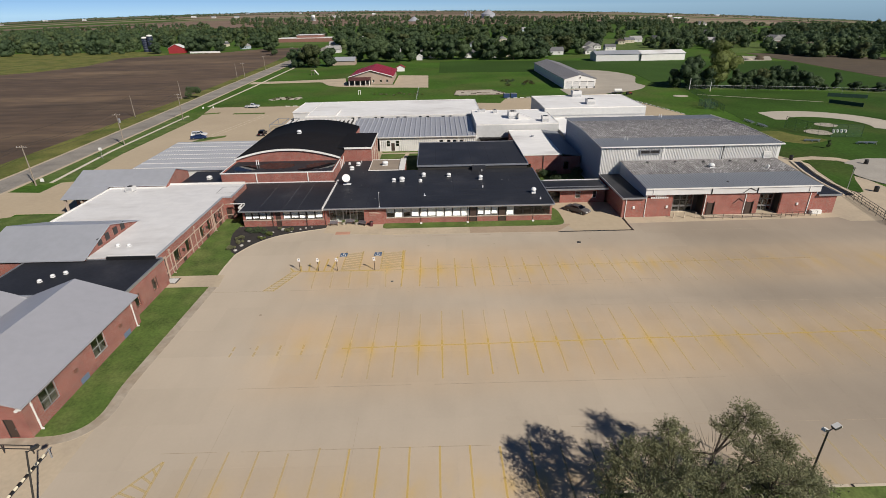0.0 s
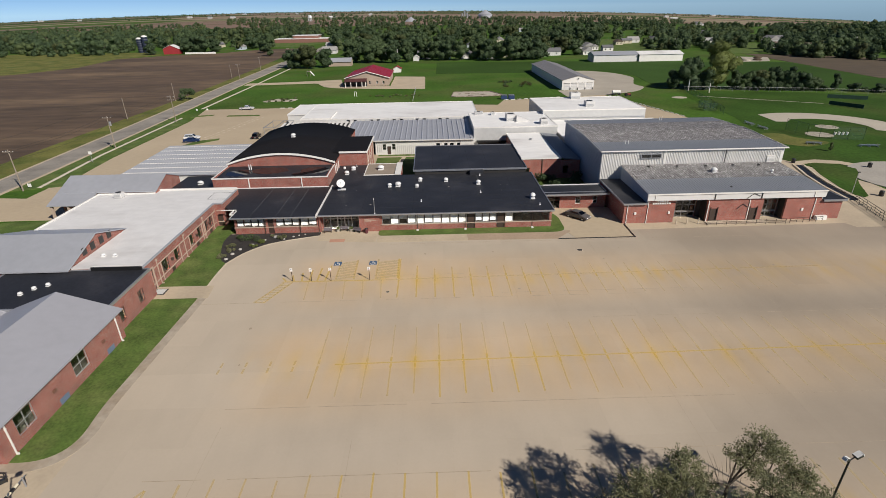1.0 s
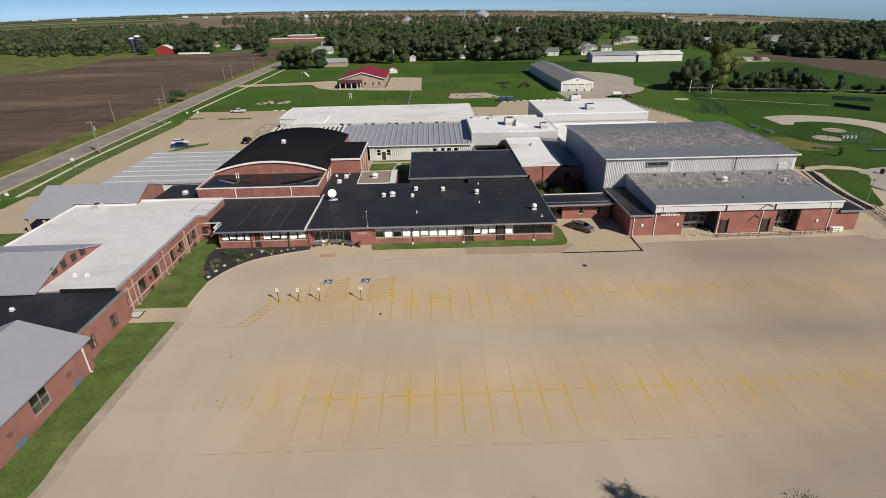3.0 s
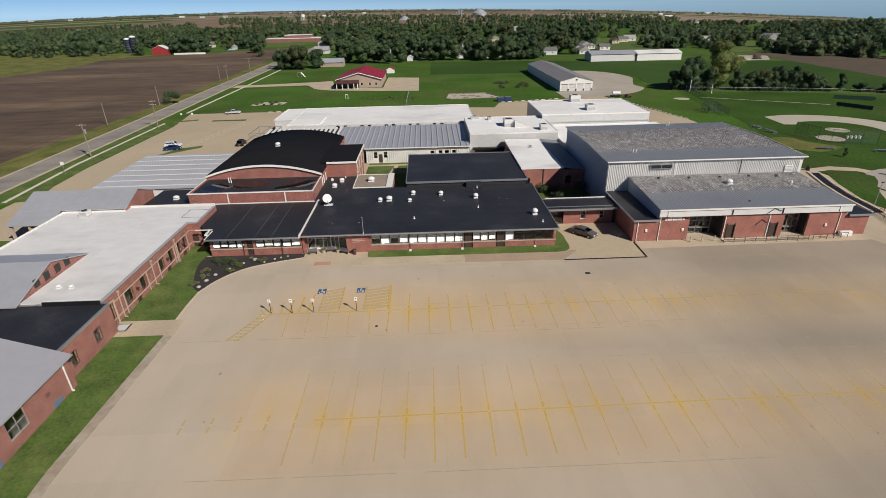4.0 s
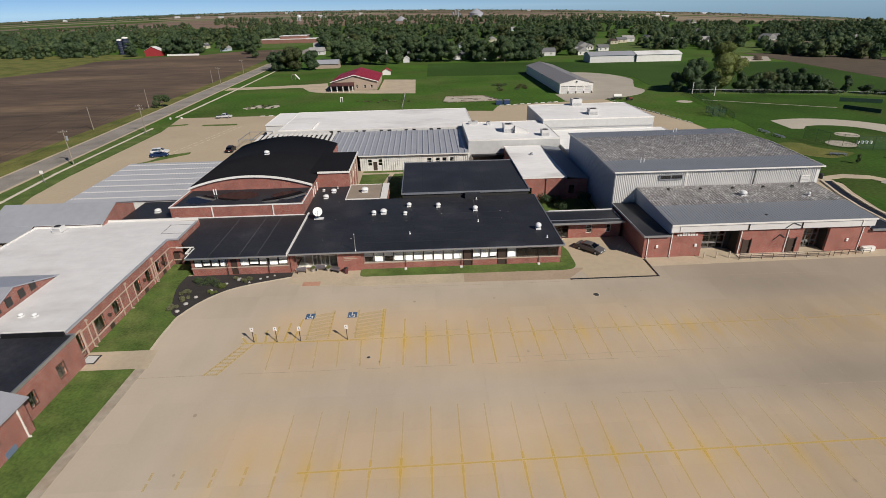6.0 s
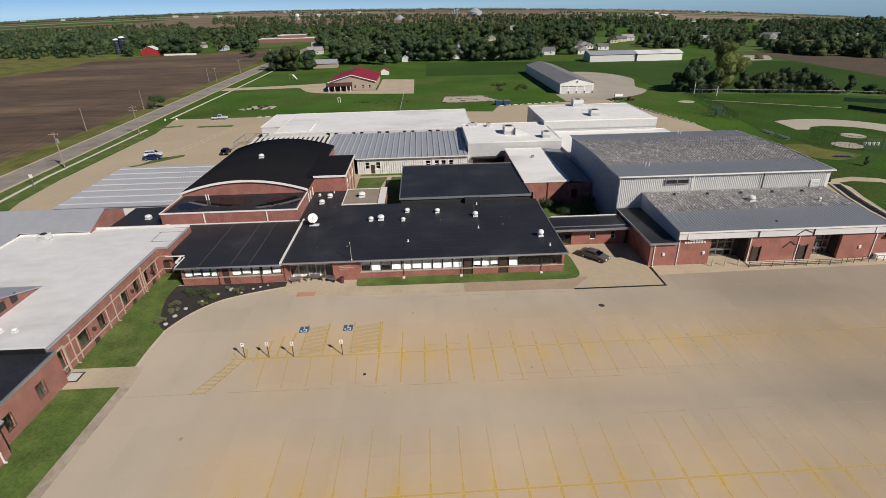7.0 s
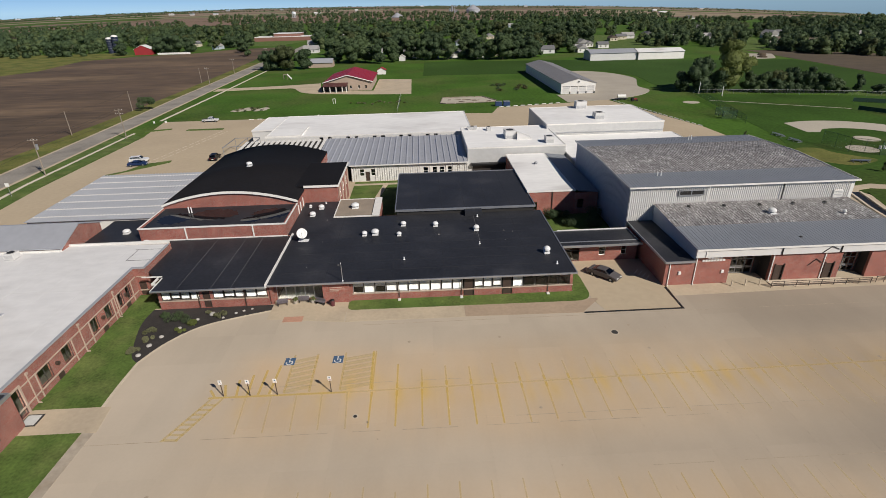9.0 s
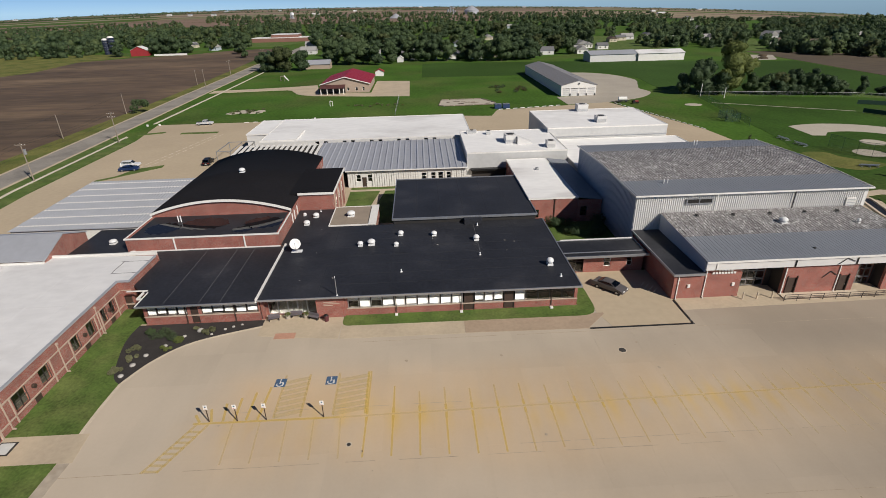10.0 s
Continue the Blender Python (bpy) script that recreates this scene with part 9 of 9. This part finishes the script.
NET_SHEET = netting_mat("green_net_sheet", (0.06, 0.13, 0.10), 0.11)


def mesh_fence(name, pts, h, label, step=3.0, wires=5, material=None, net=False):
    """A see-through fence: posts, top rail and thin wires."""
    e = thing(name, (pts[0][0], pts[0][1], 0), label, "fence")
    for a, b in zip(pts, pts[1:]):
        a, b = Vector((*a, 0)), Vector((*b, 0))
        n = max(1, round((b - a).length / step))
        for i in range(n + 1):
            p = a.lerp(b, i / n)
            part("post", tube(bmesh.new(), (p.x, p.y, -0.2), (p.x, p.y, h), 0.04, 0.04, 6), material or ALU, e)
        if net:
            d = (b - a).normalized()
            q = Vector((-d.y, d.x, 0)) * 0.05
            part("netting", prism(bmesh.new(), [((a + q * 1.1).x, (a + q * 1.1).y), ((b + q * 1.1).x, (b + q * 1.1).y), ((b + q).x, (b + q).y), ((a + q).x, (a + q).y)], 0.02, h - 0.06), NET_SHEET, e, "thin green netting")
        for k in range(wires):
            z = h * (k + 1) / wires
            part("rail" if k == wires - 1 else "wire", tube(bmesh.new(), (a.x, a.y, z), (b.x, b.y, z), 0.04 if k == wires - 1 else 0.013, None, 5), material or (TRIM if k == wires - 1 else STEEL), e)
    return e


mesh_fence("field_fence", [(117, 248), (147, 240.5), (174, 232.5), (195, 222)], 1.8, "chain-link fence with a pale top rail along the field", 5)
mesh_fence("foul_fence", [(117, 248), (109.4, 208), (105.4, 190.5)], 2.4, "green chain-link fence along the foul line", 4, 3, NET, True)
mesh_fence("backstop", [(110.5, 163), (111.5, 154.5), (116, 150), (124, 148.5)], 3.6, "tall green mesh backstop of the ball field", 4.2, 3, NET, True)
mesh_fence("yard_fence", [(-8.5, 226), (-8.2, 268)], 1.4, "low wire fence across the grass", 5, 4)
for x0, y0, x1, y1 in ((164, 219.5, 175.5, 212.5), (154, 204.5, 159.5, 194)):
    e = thing("wind_screen", (x0, y0, 0), "long dark green screen on the field", "screen", "field screens")
    d = Vector((x1 - x0, y1 - y0, 0)).normalized()
    s = Vector((-d.y, d.x, 0)) * 0.06
    part("panel", prism(bmesh.new(), [(x0 + s.x, y0 + s.y), (x1 + s.x, y1 + s.y), (x1 - s.x, y1 - s.y), (x0 - s.x, y0 - s.y)], 0.1, 1.5), NET, e)
    for f in (0.02, 0.34, 0.66, 0.98):
        px_, py_ = x0 + (x1 - x0) * f, y0 + (y1 - y0) * f
        part("post", tube(bmesh.new(), (px_ + 0.12, py_ + 0.12, -0.1), (px_ + 0.12, py_ + 0.12, 1.6), 0.05, None, 6), STEEL, e)


def bleacher(x, y, turn, label, n=5, ln=5.0):
    e = thing("bleacher", (0, 0, 0), label, "bleacher", "field bleachers")
    for i in range(n):
        part("seat", boxes((-ln / 2, ln / 2, i * 0.6, i * 0.6 + 0.28, 0.4 + i * 0.28, 0.45 + i * 0.28)), ALU, e)
        part("footboard", boxes((-ln / 2, ln / 2, i * 0.6 - 0.28, i * 0.6 - 0.04, 0.12 + i * 0.26, 0.16 + i * 0.26)), ALU, e)
    for s in (-ln / 2 + 0.3, 0, ln / 2 - 0.3):
        part("frame", boxes((s - 0.04, s + 0.04, -0.2, n * 0.6, -0.02, 0.12)), STEEL, e)
        part("strut", tube(bmesh.new(), (s, n * 0.6 - 0.2, 0), (s, n * 0.6 - 0.2, 0.4 + (n - 1) * 0.28), 0.04, None, 6), STEEL, e)
    e.matrix_basis = pose(x, y, -0.06, 0, 0, turn)
    return e


bleacher(105.4, 173.2, 96, "grey aluminium bleacher beside the ball field", 2, 4.2)
bleacher(107.4, 145.6, 165, "grey aluminium bleacher behind the backstop", 2, 4.0)
bleacher(120.0, 141.6, 172, "grey aluminium bleacher behind the backstop", 2, 5)
bleacher(105.9, 166.6, 97, "grey aluminium bleacher beside the ball field", 2, 4.2)
mesh_fence("batting_cage", [(101.5, 197.6), (106, 196.9), (107.2, 203.4), (102.6, 204.2), (101.5, 197.6)], 2.6, "dark netted batting cage on the grass", 3, 4, NET, True)
for i in range(4):
    e = thing("ball_bucket", (121.0 + i * 1.1, 155.7 - i * 0.15, 0), "white bucket in a row behind the plate", "bucket", "white buckets")
    part("bucket", tube(bmesh.new(), (121.0 + i * 1.1, 155.7 - i * 0.15, -0.05), (121.0 + i * 1.1, 155.7 - i * 0.15, 0.75), 0.3, 0.36, 12), SIGN_W, e)
for x, y, h in ((118.5, 247, 5.0), (125.0, 240.5, 4.0)):
    e = thing("foul_pole", (x, y, 0), "pale foul pole at the field's corner", "pole", "foul poles")
    part("pole", tube(bmesh.new(), (x, y, -0.1), (x, y, h), 0.16, 0.12, 8), SIGN_W, e)
    part("foot", tube(bmesh.new(), (x, y, -0.1), (x, y, 0.3), 0.3, 0.3, 10), KERB, e)
disc("field_plate", 106.5, 229, 3.2, -0.04, DIRT, "small round pale patch on the grass", 0.8)
disc("field_plate", 98, 262, 3.0, -0.04, DIRT, "small round pale patch on the grass", 0.7)

# ---- east walk: sunken steps with black rails ----
steps = thing("east_stairs", (84, 108, 0), "long dark sloping stair well beside the walk", "stairs")
curve_pts = [(88.8, 125.2), (87.4, 120.5), (86.1, 116.3), (84.6, 109.0), (83.7, 100.0), (81.6, 91.3), (79.8, 84.0)]
for k, (o, w, m2, zz) in enumerate(((0.0, 1.5, BLACK, 0.02), (-0.55, 0.45, KERB, 0.28), (1.7, 0.4, KERB, 0.24))):
    for (xa, ya), (xb, yb) in zip(curve_pts[:5], curve_pts[1:5]):
        d = Vector((xb - xa, yb - ya)).normalized()
        s = Vector((-d.y, d.x))
        q = [(xa + s.x * o, ya + s.y * o), (xb + s.x * o, yb + s.y * o), (xb + s.x * (o + w), yb + s.y * (o + w)), (xa + s.x * (o + w), ya + s.y * (o + w))]
        part(("tread", "kerb_wall", "kerb_wall")[k], prism(bmesh.new(), q, -0.05, zz + 0.02 * (k == 0) + 0.01), m2, steps)
for o in (0.2, 1.0, 1.8):
    e = thing("stair_rail", (82, 92, 0), "black steel rail along the steps", "handrail", "stair rails")
    for (xa, ya), (xb, yb) in zip(curve_pts[4:], curve_pts[5:]):
        part("rail", tube(bmesh.new(), (xa + o, ya, 0.9), (xb + o, yb, 0.9), 0.05, None, 6), BLACK, e)
        part("lower_rail", tube(bmesh.new(), (xa + o, ya, 0.45), (xb + o, yb, 0.45), 0.04, None, 6), BLACK, e)
        for f in (0.0, 0.33, 0.66, 1.0):
            part("post", tube(bmesh.new(), (xa + (xb - xa) * f + o, ya + (yb - ya) * f, -0.02), (xa + (xb - xa) * f + o, ya + (yb - ya) * f, 0.92), 0.045, None, 6), BLACK, e)
e = thing("light_pole", (86.9, 103.8, 0), "slender grey light pole beside the steps", "pole")
part("shaft", tube(bmesh.new(), (86.9, 103.8, -0.1), (86.9, 103.8, 4.6), 0.07, 0.05, 8), STEEL, e)
part("lantern", bevelled(boxes((86.75, 87.25, 103.65, 103.95, 4.55, 4.72)), 0.03, 1), DARK_FRAME, e)
for x, y in ((104.8, 121.8), (89.6, 127.0), (91.6, 102.0)):
    e = thing("walk_bin", (x, y, 0), "dark litter bin beside the walk", "litter bin", "walk bins")
    part("body", tube(bmesh.new(), (x, y, 0), (x, y, 1.0), 0.45, 0.45, 12), BLACK, e)
    part("lid", dome(bmesh.new(), (x, y, 1.0), 0.47, 0.2, 12, 3), BLACK, e)

# ---- small things on the far grass ----
e = thing("pipe_frame", (-36.0, 252, 0), "small white pipe frame on the grass", "frame")
for s in (-0.5, 0.5):
    part("upright", tube(bmesh.new(), (-36 + s, 252, -0.15), (-36 + s, 252, 1.9), 0.12, None, 8), SIGN_W, e)
part("bar", tube(bmesh.new(), (-36.5, 252, 1.85), (-35.5, 252, 1.85), 0.14, None, 8), SIGN_W, e)
for i in range(16):
    shrub(-28 + 1.4 * i + rng.normal() * 0.6, 250 + rng.normal() * 1.4, -0.1, 0.7, 0.6, LEAF_GREY if i % 3 else LEAF_PALE, "weedy tuft in the mown grass", 120, 0.12, "weed tufts")
for i in range(14):
    shrub(36 + rng.random() * 22, 268 + rng.random() * 22, -0.1, 1.3, 1.0, LEAF_RUST if i % 2 else LEAF, "tall weed clump in the meadow", 260, 0.15, "weed clumps")
play = thing("play_slide", (-76, 338, 0), "small pale play slide on the grass", "slide")
part("chute", tube(bmesh.new(), (-75, 338, 2.6), (-72.5, 336.5, 0.2), 0.4, 0.4, 8), SIGN_W, play)
for dx, dy in ((-1, -1), (-1, 1), (1, -1), (1, 1)):
    part("leg", tube(bmesh.new(), (-76 + dx, 338 + dy, -0.1), (-76 + dx, 338 + dy, 2.6), 0.1, None, 6), WOOD, play)
part("deck", boxes((-77.1, -74.9, 336.9, 339.1, 2.5, 2.65)), WOOD, play)
PIT = [(8.6, 244.2), (11.0, 242.6), (30.6, 243.4), (32.2, 247.0), (27.6, 257.6), (10.2, 257.0), (8.6, 244.2)]
for (xa, ya), (xb, yb) in zip(PIT, PIT[1:]):
    n = max(1, int(math.hypot(xb - xa, yb - ya) / 3.4))
    for i in range(n):
        f0, f1 = (i + 0.04) / n, (i + 0.9 + 0.06 * rng.random()) / n
        pa, pb = (xa + (xb - xa) * f0, ya + (yb - ya) * f0, 0.1), (xa + (xb - xa) * f1, ya + (yb - ya) * f1, 0.1 + 0.06 * rng.random())
        tagged(part("timber_baulk", tube(bmesh.new(), pa, pb, 0.2, 0.18, 6), WOOD), "weathered timber baulk edging the bare patch", "timber", "timber baulks")
for i in range(9):
    x, y, ln, q = 12 + 17 * rng.random(), 245 + 10 * rng.random(), 1.0 + 2.2 * rng.random(), rng.normal() * 0.3
    tagged(part("plank", tube(bmesh.new(), (x, y, 0.05), (x + ln * math.cos(q), y + ln * math.sin(q), 0.1), 0.16, 0.14, 5), BROWN_DOOR if i % 2 else WOOD), "dark old plank lying on the bare patch", "plank", "loose planks")
for i in range(18):
    shrub(-76 + 15 * rng.random(), 240 + 9.5 * rng.random(), -0.1, 0.6, 0.7, LEAF_OLIVE if i % 2 else LEAF_GREY, "dry weed tuft on the bare patch", 90, 0.14, "dry tufts")
